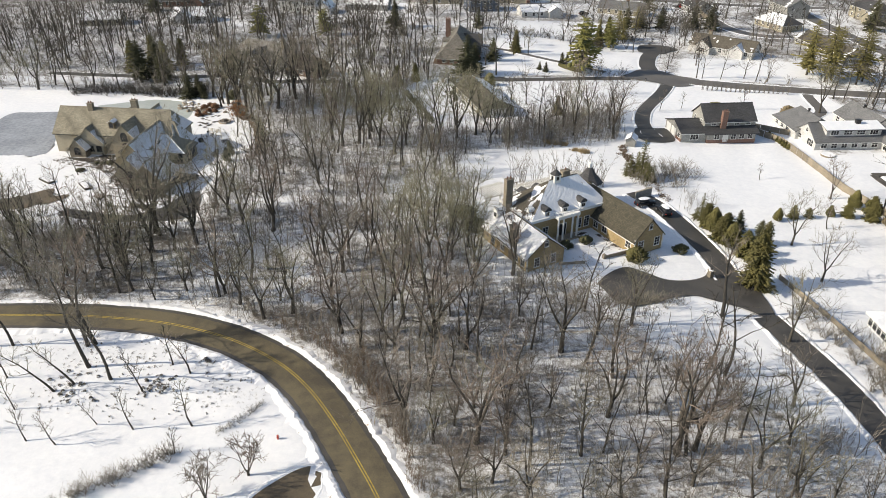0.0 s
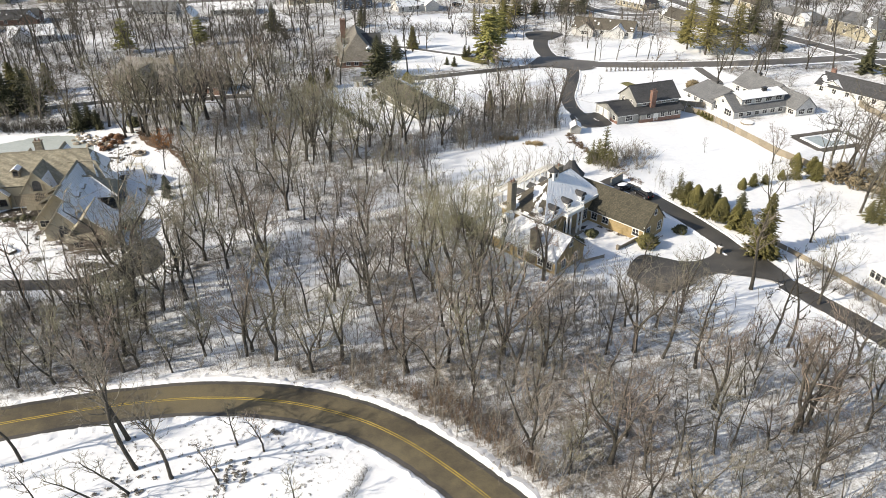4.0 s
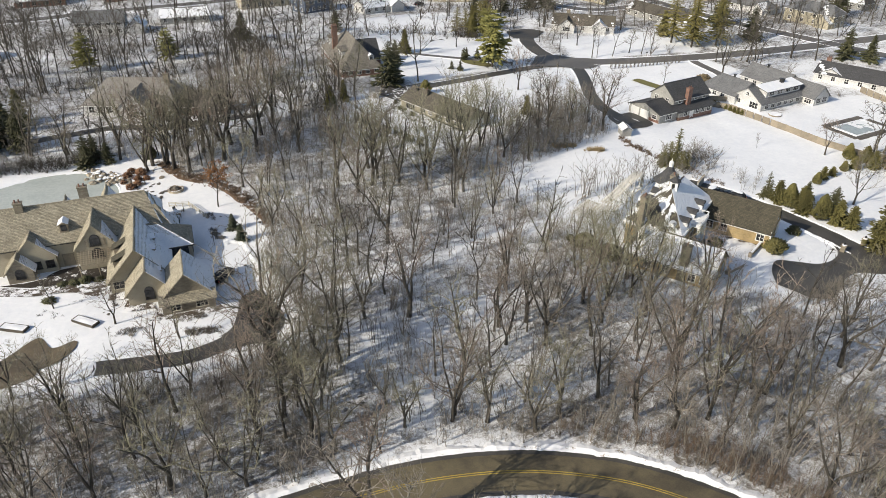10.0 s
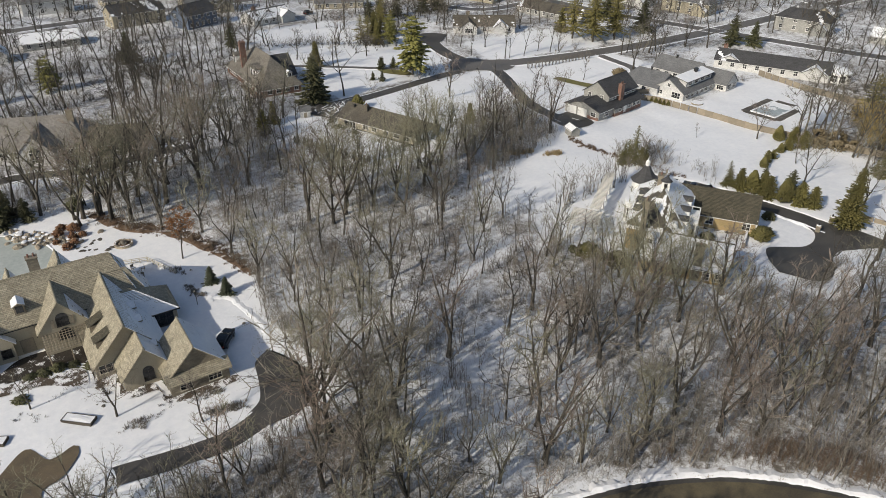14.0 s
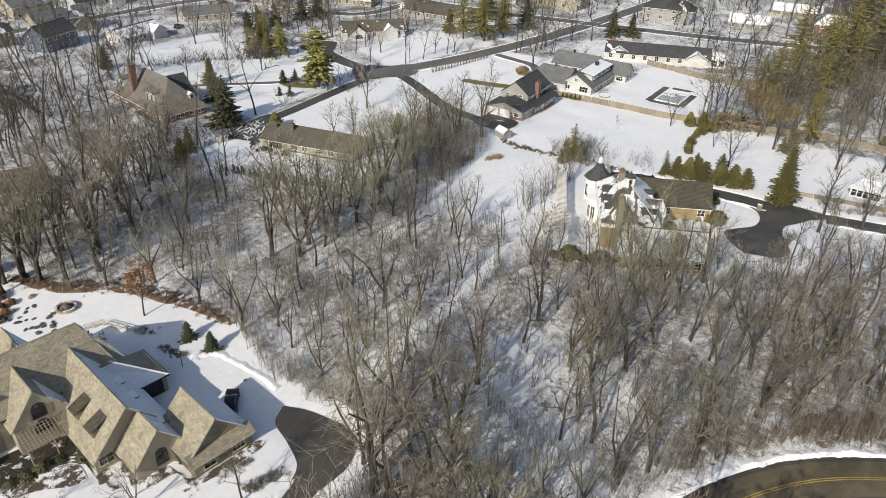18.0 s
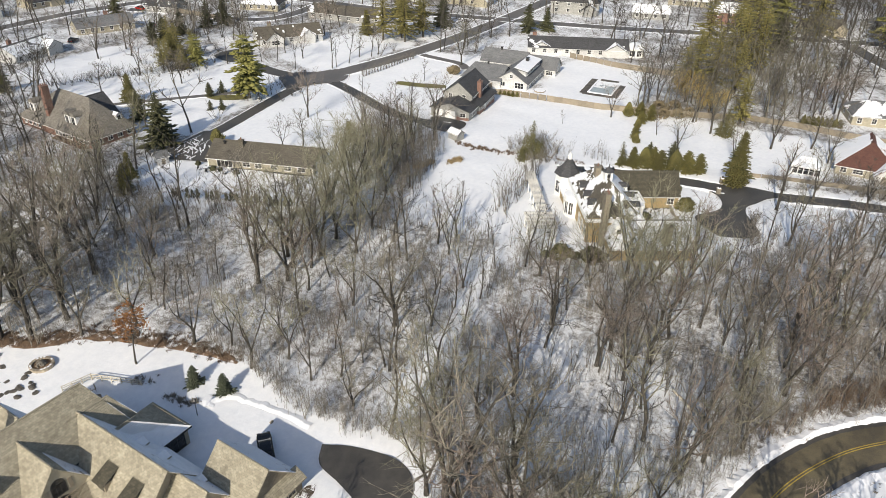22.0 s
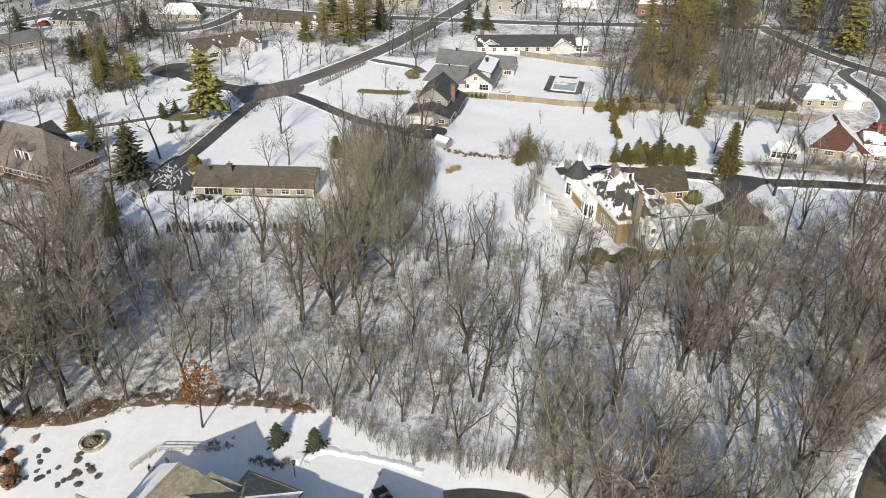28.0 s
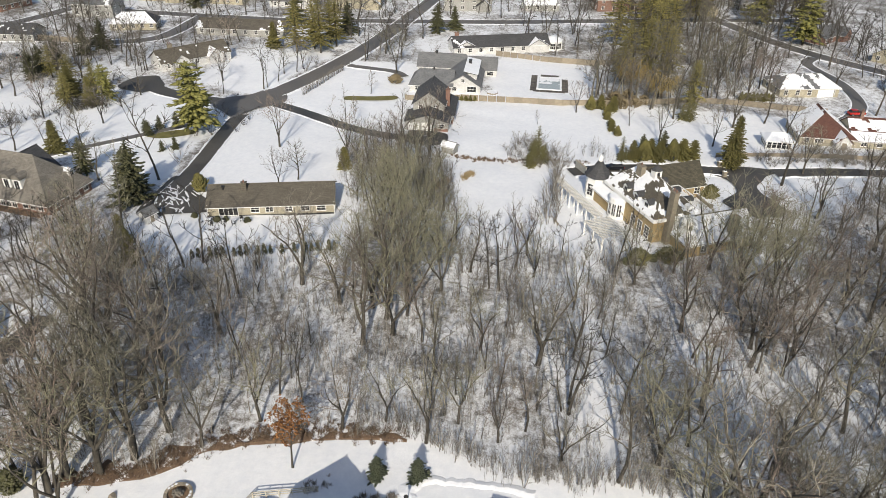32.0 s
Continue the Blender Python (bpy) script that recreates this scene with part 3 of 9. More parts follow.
def build_ground():
    rng = np.random.default_rng(4)
    deep = near_roads(XX, YY)
    litter = np.zeros(XX.shape)
    for poly in WOODS:
        litter[inside(poly, XX, YY)] = 1.0
    litter[inside(WOOD_FAR_EAST, XX, YY)] = 1.0
    litter[inside(BRUSH_CREEK, XX, YY)] = 0.55
    lots = soften(np.random.default_rng(6).normal(0, 1, XX.shape), 40)
    lots /= lots.std()
    open_lot = np.zeros(XX.shape, bool)
    for poly in OPEN:
        open_lot |= inside(poly, XX, YY)
    # far lots get more litter tone, partly painted for tree shade and brush
    back = ((YY > 226) | (XX > 88)) & ~open_lot & (litter == 0)
    litter[back] = np.clip(0.99 + 0.13 * lots[back], 0.74, 1.16)
    far = np.hypot(XX - 20, YY - 160) > 260
    litter[far] = 1.1
    wood = inside(WOOD_MAIN, XX, YY)
    litter[wood] = 0.97
    litter[wood & (XX < -4) & (YY < 132)] = 1.0
    litter[wood & (XX > -46) & (XX < -18) & (YY > 98) & (YY < 126)] = 0.87
    litter[wood & (XX > -32) & (XX < 14) & (YY < 98)] = 1.06
    litter[wood & (XX < -52) & (YY < 131)] = 1.1
    lane = smooth_line(WOOD_LANE, 1.0)
    for a in range(0, len(lane), 20):
        q = lane[a:a + 20]
        near = (np.abs(XX - q[:, 0].mean()) < 25) & (np.abs(YY - q[:, 1].mean()) < 15)
        d = np.sqrt((XX[near][:, None] - q[None, :, 0]) ** 2 + (YY[near][:, None] - q[None, :, 1]) ** 2).min(1)
        litter[near] = np.minimum(litter[near], np.clip(0.55 + (d - 0.4) * 0.4, 0.55, 1.0))
    litter = soften(litter + rng.normal(0, 0.06, XX.shape), 2)
    bumps = soften(rng.normal(0, 1, XX.shape), 5) * 0.32 + soften(rng.normal(0, 1, XX.shape), 1) * 0.05
    z = 0.06 + bumps
    z = np.where(deep > -1.3, np.minimum(z, 0.04 - 0.22 * np.clip(deep + 0.9, 0, 1)), z)
    ny, nx = XX.shape
    verts = np.stack([XX.ravel(), YY.ravel(), z.ravel()], 1)
    i = np.arange(nx * ny).reshape(ny, nx)
    faces = np.stack([i[:-1, :-1].ravel(), i[:-1, 1:].ravel(), i[1:, 1:].ravel(), i[1:, :-1].ravel()], 1)
    me = raw_mesh("ground", verts, faces, GROUND, True)
    me.attributes.new("litter", "FLOAT", "POINT").data.foreach_set("value", np.clip(litter, 0, 1.35).astype(np.float32).ravel())
    return tagged(new("ground", me), "snow-covered ground with leaf litter under the trees", "ground", kind="structure")


build_ground()


def strip(line, half, z, crown=0.06):
    """A road surface along a line, higher in the middle."""
    g, nrm = Geo(), normals2(line)
    prof = [(-1, 0), (-0.5, crown * 0.75), (0, crown), (0.5, crown * 0.75), (1, 0)]
    for k in range(len(line) - 1):
        for (a, za), (b, zb) in zip(prof, prof[1:]):
            q = [(line[j][0] + nrm[j][0] * half * s, line[j][1] + nrm[j][1] * half * s, z + h) for j, s, h in ((k, b, zb), (k, a, za), (k + 1, a, za), (k + 1, b, zb))]
            g.face(q[::-1])
    return g


def bank(line, half, side, width, height, seed):
    """An uneven ridge of ploughed snow along one edge of a road."""
    nrm = normals2(line)
    rows = []
    for k, p in enumerate(line):
        n = nrm[k] * side
        w = width * (1 + 0.6 * wob(p[0], p[1], 0.25, seed) + 0.3 * wob(p[0], p[1], 1.1, seed + 5) + 0.2 * wob(p[0], p[1], 2.7, seed + 6))
        h = height * max(0.25, 1 + 0.7 * wob(p[0], p[1], 0.4, seed + 9) + 0.3 * wob(p[0], p[1], 1.6, seed))
        e = half + 0.16 * wob(p[0], p[1], 0.6, seed + 3) + 0.2 * wob(p[0], p[1], 2.3, seed + 7)
        rows.append([(p[0] + n[0] * d, p[1] + n[1] * d, z) for d, z in ((e - 0.12, 0.0), (e + 0.10 * w, h * 0.6), (e + 0.35 * w, h), (e + 0.7 * w, h * 0.55), (e + 1.25 * w, -0.15))])
    g = Geo()
    for a, b in zip(rows, rows[1:]):
        for i in range(4):
            q = [a[i], b[i], b[i + 1], a[i + 1]]
            g.face(q if side < 0 else q[::-1])
    return g


def road(name, pts, half, material, label, z=0.05, snow=(1.0, 0.25), step=0.8, heap=SNOW):
    line = smooth_line(pts, step)
    ob = tagged(part(name, strip(line, half, z), material, smooth=True), label, "road", kind="structure")
    if snow:
        for side in (-1, 1):
            part("snow_bank", bank(line, half, side, snow[0], snow[1], len(pts) + side), heap, ob, "ploughed snow", smooth=True)
    return ob, line


main_road, main_line = road("road", MAIN_ROAD, 3.45, ROAD, "wet olive-brown asphalt road with a double yellow line", snow=(1.75, 0.34), step=0.45, heap=ROADSNOW)
for off in (-0.16, 0.16):
    nrm = normals2(main_line)
    centre = main_line.copy()
    centre[:, :2] += nrm * off
    part("yellow_line", strip(centre, 0.065, 0.117, 0.0), YELLOW, main_road, "faded yellow centre line")
for off in (-3.12, 3.12):
    edge = main_line.copy()
    edge[:, :2] += normals2(main_line) * (off + 0.12 * np.array([wob(p[0], p[1], 0.5, off) for p in main_line])[:, None])
    part("wet_edge", strip(edge, 0.34, 0.088, 0.0), DRIVE, main_road, "dark wet edge of the asphalt")
road("street", STREET_EAST, 3.3, STREET, "grey asphalt residential street between snowy lawns", snow=(0.9, 0.18))
road("ranch_lane", LANE_RANCH, 1.9, DRIVE, "narrow dark asphalt lane with ploughed edges", 0.08, (0.6, 0.14))
road("curved_drive", DRIVE_C, 1.9, DRIVE, "curved dark asphalt drive to the grey house", 0.08, (0.6, 0.14))
road("north_drive", DRIVE_H, 2.6, DRIVE, "dark asphalt drive to the tan house", 0.08, (0.4, 0.05))
road("estate_drive", DRIVE_B[:7] + [(51.0, 96.5)], 2.1, DRIVE, "long dark asphalt drive with ploughed snow edges", 0.07, (0.75, 0.22))
road("estate_drive", [(49.3, 107.2)] + DRIVE_B[9:], 2.1, DRIVE, "dark asphalt drive beside the brick house", 0.07, (0.75, 0.22))
road("loop_drive", DRIVE_A, 1.65, DRIVE, "dark wet loop drive round the stone house", 0.07, (0.8, 0.2))
road("wood_drive", DRIVE_G, 1.8, DRIVE, "dark drive through the bare woods", 0.07, (0.6, 0.15))
road("far_street", FAR_STREET_N, 3.2, STREET, "far asphalt street between houses", 0.05, (0.8, 0.15), 2.5)
road("far_street", FAR_STREET_E, 3.2, STREET, "far asphalt cross street", 0.05, (0.8, 0.15), 2.5)
road("far_street", FAR_STREET_S, 3.2, STREET, "far asphalt street beside the pines", 0.05, (0.8, 0.15), 2.5)
road("far_street", SIDE_STREET, 2.8, STREET, "far narrow asphalt street", 0.05, (0.8, 0.15), 2.5)
road("red_house_drive", DRIVE_R, 1.9, STREET, "dark drive beside the red-roofed house", 0.06, (0.5, 0.15), 1.5)


def pad(name, poly, z, material, label, lip=True, seed=1):
    """A paved or frozen area with a rounded outline and a rim of snow."""
    ring = smooth_line(poly + poly[:1], 0.7)[:-1]
    g = Geo()
    corners = [Vector((a[0], a[1], z)) for a in ring]
    for tri_ in tessellate_polygon([corners]):
        q = [corners[i] for i in tri_]
        g.face(q if (q[1] - q[0]).cross(q[2] - q[0]).z > 0 else q[::-1])
    ob = tagged(part(name, g, material), label, "paving", kind="structure")
    if lip:
        closed = np.vstack([ring, ring[:1]])
        area = sum(a[0] * b[1] - b[0] * a[1] for a, b in zip(ring, np.roll(ring, -1, 0)))
        part("snow_bank", bank(closed, 0.0, -1 if area > 0 else 1, 0.8, 0.16, seed), SNOW, ob, "ploughed snow", smooth=True)
    return ob


road("garden_track", TRACK_F, 1.1, STREET, "narrow grey track across the snowy lawn", 0.06, (0.4, 0.08), 1.5)
road("garden_path", PATH_D, 1.5, STREET, "pale grey path from the street to the white house", 0.06, (0.4, 0.08), 1.5)
pad("junction", JUNCTION, 0.15, STREET, "grey asphalt where street and drives meet", False)
pad("tan_house_court", COURT_H, 0.13, DRIVE, "dark asphalt court before the tan house", False)
pad("forecourt", COURT_B, 0.13, DRIVE, "dark asphalt forecourt of the tan brick house", False)
pad("garage_court", PAD_A, 0.13, DRIVE, "dark wet asphalt turning court by the stone house", False, 5)
pad("snow_heap", [(-84.2, 133.6), (-81.6, 134.4), (-79.4, 133), (-79.6, 130.4), (-82, 129.4), (-84.6, 130.8)], 0.2, SNOW, "ploughed snow where the loop drive ends", True, 8)
pad("gravel_court", PAD_WEST, 0.13, MUD, "brown wet gravel court in front of the stone house", False, 3)
# sheet coloured blue-grey in place of the shade on this court
pad("west_court", COURT_WEST, 0.12, SHADEDCOURT, "grey icy court beside the stone house", False, 4)
pad("ranch_court", DRIVE_RANCH_PAD, 0.14, DRIVE, "dark asphalt parking court beside the ranch house", False)
pad("garage_court", COURT_C, 0.14, DRIVE, "dark asphalt court by the grey house", False)
tagged(pad("pond", BURN_POND, 0.06, ICE, "pale frozen pond behind the stone house", True, 7), "", "pond")

# ---- trees ----


def tubes(segs, sides):
    """Vertices and triangles of tapered round pieces: rows of start, end, radius, end radius."""
    segs = np.asarray(segs, float)
    a, b, r0, r1 = segs[:, 0:3], segs[:, 3:6], segs[:, 6], segs[:, 7]
    d = b - a
    d /= np.linalg.norm(d, axis=1)[:, None] + 1e-9
    ref = np.where(np.abs(d[:, 2:3]) < 0.8, np.array([[0, 0, 1.0]]), np.array([[1.0, 0, 0]]))
    s = np.cross(d, ref)
    s /= np.linalg.norm(s, axis=1)[:, None] + 1e-9
    t = np.cross(d, s)
    ang = 2 * np.pi * np.arange(sides) / sides
    n = len(segs)
    ring = s[:, None] * np.cos(ang)[None, :, None] + t[:, None] * np.sin(ang)[None, :, None]
    lo, hi = a[:, None] + ring * r0[:, None, None], b[:, None] + ring * r1[:, None, None]
    v = np.concatenate([lo, hi], 1).reshape(-1, 3)
    base = (np.arange(n) * 2 * sides)[:, None]
    i = np.arange(sides)[None]
    j = (i + 1) % sides
    f1 = np.stack([base + i, base + sides + i, base + j], -1).reshape(-1, 3)
    f2 = np.stack([base + j, base + sides + i, base + sides + j], -1)
    f2 = f2[r1 > 0.004].reshape(-1, 3)
    return v, np.vstack([f1, f2])


def joined(pieces):
    vs, fs, n = [], [], 0
    for v, f in pieces:
        vs.append(v)
        fs.append(f + n)
        n += len(v)
    return np.vstack(vs), np.vstack(fs)


def unit(v):
    return v / (np.linalg.norm(v) + 1e-9)


def grow(seed, height, radius, first=0.35, limbs=14, reach=0.42, rise=0.55, forks=6, twigs=6, lean=0.04, fork_at=1.0, fine=1.0, pieces=(3, 1, 1), crook=1.0):
    """A bare tree: trunk pieces, limb pieces and twig pieces. fork_at: the share of the height at which the trunk splits."""
    rng = np.random.default_rng(seed)
    trunk, limb, mid, tips = [], [], [], []

    def shoot(p, d, length, r, level):
        n = pieces[level - 1]
        at = p
        for k in range(n):
            d = unit(d + rng.normal(0, (0.16, 0.2, 0.2)[level - 1] * crook, 3) + np.array([0, 0, (0.13, 0.08, 0.05)[level - 1]]))
            q = at + d * length / n
            r0, r1 = r * (1 - k / n * 0.75), r * (1 - (k + 1) / n * 0.75)
            if level == 1:
                limb.append([*at, *q, r0, r1])
            elif level == 2:
                mid.append([*at, *q, r0, max(0.006, r1)])
            else:
                tips.append([*at, *q, r0, 0.0])
            if level < 3 and (k > 0 or level == 2):
                count = forks / 3 if level == 1 else twigs / 3
                for _ in range(int(count) + (rng.random() < count % 1)):
                    side = unit(rng.normal(0, 1, 3) + np.array([0, 0, 0.25]))
                    dd = unit(d * 0.75 + side * 0.8)
                    s = at + (q - at) * rng.random()
                    if level == 1:
                        shoot(s, dd, length * rng.uniform(0.35, 0.6), max(0.042, r0 * 0.6), 2)
                    else:
                        shoot(s, dd, length * rng.uniform(0.5, 0.95), max(0.02, r0 * 0.5) * fine, 3)
            at = q
        if level < 3:
            for _ in range(2):
                shoot(at, unit(d + rng.normal(0, 0.35, 3)), length * 0.4, max(0.012, r * 0.3) * fine, 3 if level == 2 else 2)

    def stem(p, d, length, r, start):
        n = 6
        at, pts = p, [p]
        for k in range(n):
            d = unit(d + rng.normal(0, 0.075 * crook, 3) + np.array([0, 0, 0.06]))
            q = at + d * length / n
            trunk.append([*at, *q, r * (1 - 0.13 * k), r * (1 - 0.13 * (k + 1))])
            at = q
            pts.append(at)
        pts = np.array(pts)
        for k in range(limbs):
            f = start + (1 - start) * (k + rng.random()) / limbs
            i = min(n - 1, int(f * n))
            s = pts[i] + (pts[i + 1] - pts[i]) * (f * n - i)
            a = k * 2.4 + rng.uniform(-0.5, 0.5)
            up = rise + 0.7 * f * rng.random()
            dd = unit(np.array([math.cos(a), math.sin(a), up]))
            shoot(s, dd, height * reach * (1.15 - 0.75 * f) * rng.uniform(0.7, 1.2), r * (0.6 - 0.33 * f), 1)

    a = rng.uniform(0, 6.28)
    d0 = unit(np.array([math.cos(a) * lean, math.sin(a) * lean, 1.0]))
    base = np.array([0, 0, -0.3])
    trunk.append([*base, *(base + d0 * 0.9), radius * 1.35, radius])
    if fork_at < 1:
        top = base + d0 * height * fork_at
        trunk.append([*(base + d0 * 0.8), *top, radius, radius * 0.85])
        limbs = max(4, limbs // 3)
        for k in range(3):
            b = a + k * 2.1 + rng.uniform(-0.3, 0.3)
            stem(top, unit(np.array([math.cos(b) * 0.4, math.sin(b) * 0.4, 1.0])), height * (0.92 - fork_at) * rng.uniform(0.85, 1), radius * 0.6, 0.15)
    else:
        stem(base + d0 * 0.8, d0, height * 0.88, radius, first)
    return trunk, limb, mid, tips


def bare_tree(seed, height, radius, twig=None, **kw):
    """The two meshes of a bare tree: trunk and crown."""
    trunk, limb, mid, tips = grow(seed, height, radius, **kw)
    tv, tf = tubes(trunk, 7)
    me_trunk = raw_mesh("trunk", tv, tf, BARK, True)
    v, f = joined([tubes(limb, 3), tubes(mid, 3), tubes(tips, 3)])
    return me_trunk, raw_mesh("crown", v, f, twig or TWIG)


TREE_KINDS = {}


def plant(kind, x, y, turn, size, label, group="", name="bare_tree", category="tree"):
    ob = thing(name, label, category, x, y, 0.0, turn, group)
    ob.scale = (size, size, size)
    for nm, me in zip(("trunk", "crown"), TREE_KINDS[kind]):
        part(nm, me, None, ob)
    return ob


for k in range(9):
    TREE_KINDS["wood%d" % k] = bare_tree(20 + k, 16.0, 0.24, first=0.2 + 0.03 * (k % 4), fork_at=(0.1, 0.22, 1.0)[k % 3], limbs=(18, 18, 15)[k % 3], reach=(0.27, 0.27, 0.31)[k % 3], rise=(1.0, 0.9, 0.75)[k % 3], forks=4.6, twigs=5.5, lean=0.1, crook=1.5, fine=1.35, twig=MOSSY if k % 4 == 3 else TWIG)
for k in range(4):
    TREE_KINDS["oak%d" % k] = bare_tree(50 + k, 16.5, 0.36, fork_at=0.2, limbs=19, reach=0.4, rise=0.5, forks=5.6, twigs=5, lean=0.1, crook=1.9, pieces=(4, 1, 1), fine=1.3)
for k in range(2):
    TREE_KINDS["pale%d" % k] = bare_tree(60 + k, 18.0, 0.33, twig=MOSSY, fork_at=0.14, limbs=25, reach=0.39, rise=0.95, forks=5.5, twigs=6, fine=1.4, crook=1.5)
for k in range(2):
    TREE_KINDS["lawn%d" % k] = bare_tree(70 + k, 11.0, 0.2, first=0.2, fork_at=(1.0, 0.22)[k], limbs=15, reach=0.36, rise=0.6, forks=5, twigs=10, crook=1.4)
for k in range(2):
    TREE_KINDS["small%d" % k] = bare_tree(80 + k, 6.0, 0.1, first=0.25, limbs=9, reach=0.34, rise=0.7, forks=4, twigs=8, lean=0.2)
TREE_KINDS["vase"] = bare_tree(84, 6.0, 0.13, fork_at=0.08, limbs=27, reach=0.36, rise=0.9, forks=6, twigs=9, lean=0.05, crook=1.1)
# a tall pale column with few low limbs
TREE_KINDS["column"] = bare_tree(86, 17.0, 0.34, first=0.42, limbs=12, reach=0.26, rise=0.8, forks=5, twigs=8, lean=0.05, crook=1.2)

FOREST = random.Random(11)
ROAD_LINES = [(smooth_line(pts, 2.0), half) for pts, half in LINES]


def clear_of_roads(x, y, gap):
    return all(np.hypot(ln[:, 0] - x, ln[:, 1] - y).min() > half + gap for ln, half in ROAD_LINES)


def scatter(poly, count, gap, taken, rng, margin=2.0, tries=40000):
    xs, ys = [p[0] for p in poly], [p[1] for p in poly]
    out = []
    for _ in range(tries):
        if len(out) >= count:
            break
        x, y = rng.uniform(min(xs), max(xs)), rng.uniform(min(ys), max(ys))
        if not inside(poly, np.array([x]), np.array([y]))[0]:
            continue
        if any((x - a) ** 2 + (y - b) ** 2 < gap * gap for a, b in taken) or not clear_of_roads(x, y, margin):
            continue
        out.append((x, y))
        taken.append((x, y))
    return out


# house sites, kept free of trees: x, y
HOUSES = [(17, 336), (41, 325), (77, 332), (-64, 331), (-34, 338), (-107, 312), (-142, 305), (138, 264), (112, 336), (136, 306), (98, 262), (138, 170), (116, 74), (76, 79), (108, 176), (70, 176), (5, 258), (-63, 240), (-74, 243), (-50, 236), (-42, 232), (-60, 228), (72, 75), (74, 84), (97, 176), (110, 186), (95, 188), (4, 268), (7, 201)]


def off_houses(spots, half=11):
    return [(x, y) for x, y in spots if not any(abs(x - a) < half and abs(y - b) < half for a, b in HOUSES)]


# trees that stand out: x, y, kind, size
LANDMARKS = [
    (-1.2, 90.1, "wood0", 1.25), (-6.3, 93.9, "wood1", 1.15), (29.2, 65.3, "oak0", 1.0), (31.5, 66.0, "oak2", 0.85), (-33.7, 105.6, "wood2", 1.0), (-15.8, 90.0, "oak1", 0.85), (-56.4, 122.4, "oak3", 1.28), (-55.2, 121.4, "oak1", 0.95),
    (-17.9, 108.2, "oak2", 0.85), (-10.5, 107.0, "wood2", 1.0), (-17.7, 95.5, "wood4", 1.0), (-24.5, 95.2, "oak0", 0.75), (-9.6, 90.5, "wood1", 0.95), (-12.5, 86.5, "oak3", 0.7), (-2.0, 83.5, "wood4", 1.0), (3.5, 86.0, "oak1", 0.8), (-1.6, 77.5, "wood6", 0.9), (-6.6, 114.5, "pale0", 0.95), (-37.8, 100.1, "wood5", 0.95), (-22.0, 115.1, "oak1", 0.8), (-62.7, 200.7, "oak2", 1.05), (-59.6, 200.6, "oak3", 1.1), (-50.6, 192.0, "oak0", 1.0), (-20.2, 167.5, "wood8", 0.8), (-64.2, 201.0, "wood2", 1.0), (-43, 222, "oak1", 0.9), (-15.0, 187.0, "oak1", 0.9), (-19.0, 179.0, "oak3", 0.8), (-1.0, 171.0, "pale0", 1.12), (3.5, 174.5, "pale1", 1.1), (8.5, 177, "pale0", 1.0), (3.5, 179, "pale1", 0.95), (12, 171.5, "pale1", 0.9), (-5.5, 175, "pale1", 1.0), (14, 178, "pale0", 0.85), (-3, 165.5, "pale1", 0.85), (-55.7, 194.0, "oak0", 1.1), (-47.5, 197.5, "oak3", 1.2), (-58.5, 197.0, "oak1", 1.1), (-44.0, 206.0, "oak0", 1.2), (-51.0, 204.0, "oak2", 1.1), (-39.5, 199.0, "oak1", 1.1), (-36.0, 209.0, "oak3", 1.1), (-27.0, 213.0, "oak1", 0.8), (-31.0, 217.0, "oak3", 1.1), (-58.8, 196.4, "wood7", 1.1), (-60.0, 200.0, "wood8", 1.15),
    (-25.4, 168.6, "pale1", 1.15), (-21.5, 170.5, "oak1", 1.05), (-16, 168.4, "pale0", 1.1), (-11.8, 163.4, "pale1", 0.9), (-19, 173.5, "pale0", 1.1), (-28.5, 172.5, "oak0", 1.0), (-9.5, 169.5, "pale0", 1.0), (-7.2, 85.8, "wood3", 1.0), (12.5, 107.6, "oak0", 0.8), (-44, 130.0, "pale1", 1.0), (-47.0, 118, "oak0", 1.0), (-64, 198, "wood3", 1.1), (-69, 207, "wood1", 1.2),
    (44.4, 96.4, "column", 0.95), (2, 124, "pale0", 0.7), (-3, 131, "pale1", 0.7), (5, 104, "pale1", 0.7), (0.5, 107.5, "pale0", 1.05), (-2.5, 113.5, "pale1", 1.08), (4.8, 117.5, "pale1", 1.0), (5.8, 112, "pale0", 0.7), (3.2, 121.5, "wood3", 0.75), (-54.3, 126.2, "pale0", 0.95), (-54.5, 115.0, "oak2", 0.95), (-37, 101, "wood0", 1.0), (-7, 109, "pale1", 0.85), (-28, 146, "oak3", 0.9),
]
TAKEN = [(x, y) for x, y, *_ in LANDMARKS]
for x, y, kind, size in LANDMARKS:
    words = {"w": "tall bare grey-brown woodland tree in snowy leaf litter", "o": "old bare oak with a forked trunk and wide crooked limbs", "c": "", "p": "bare tree with dense pale olive twigs at the woods' edge", "l": "bare spreading tree at the edge of the snow"}[kind[0]] if kind != "column" else "tall pale-trunked bare tree beside the estate drive"
    plant(kind, x, y, FOREST.uniform(0, 360), size * (1.17 if kind[0] in "wo" else 1.0), words, "trees of the wood")
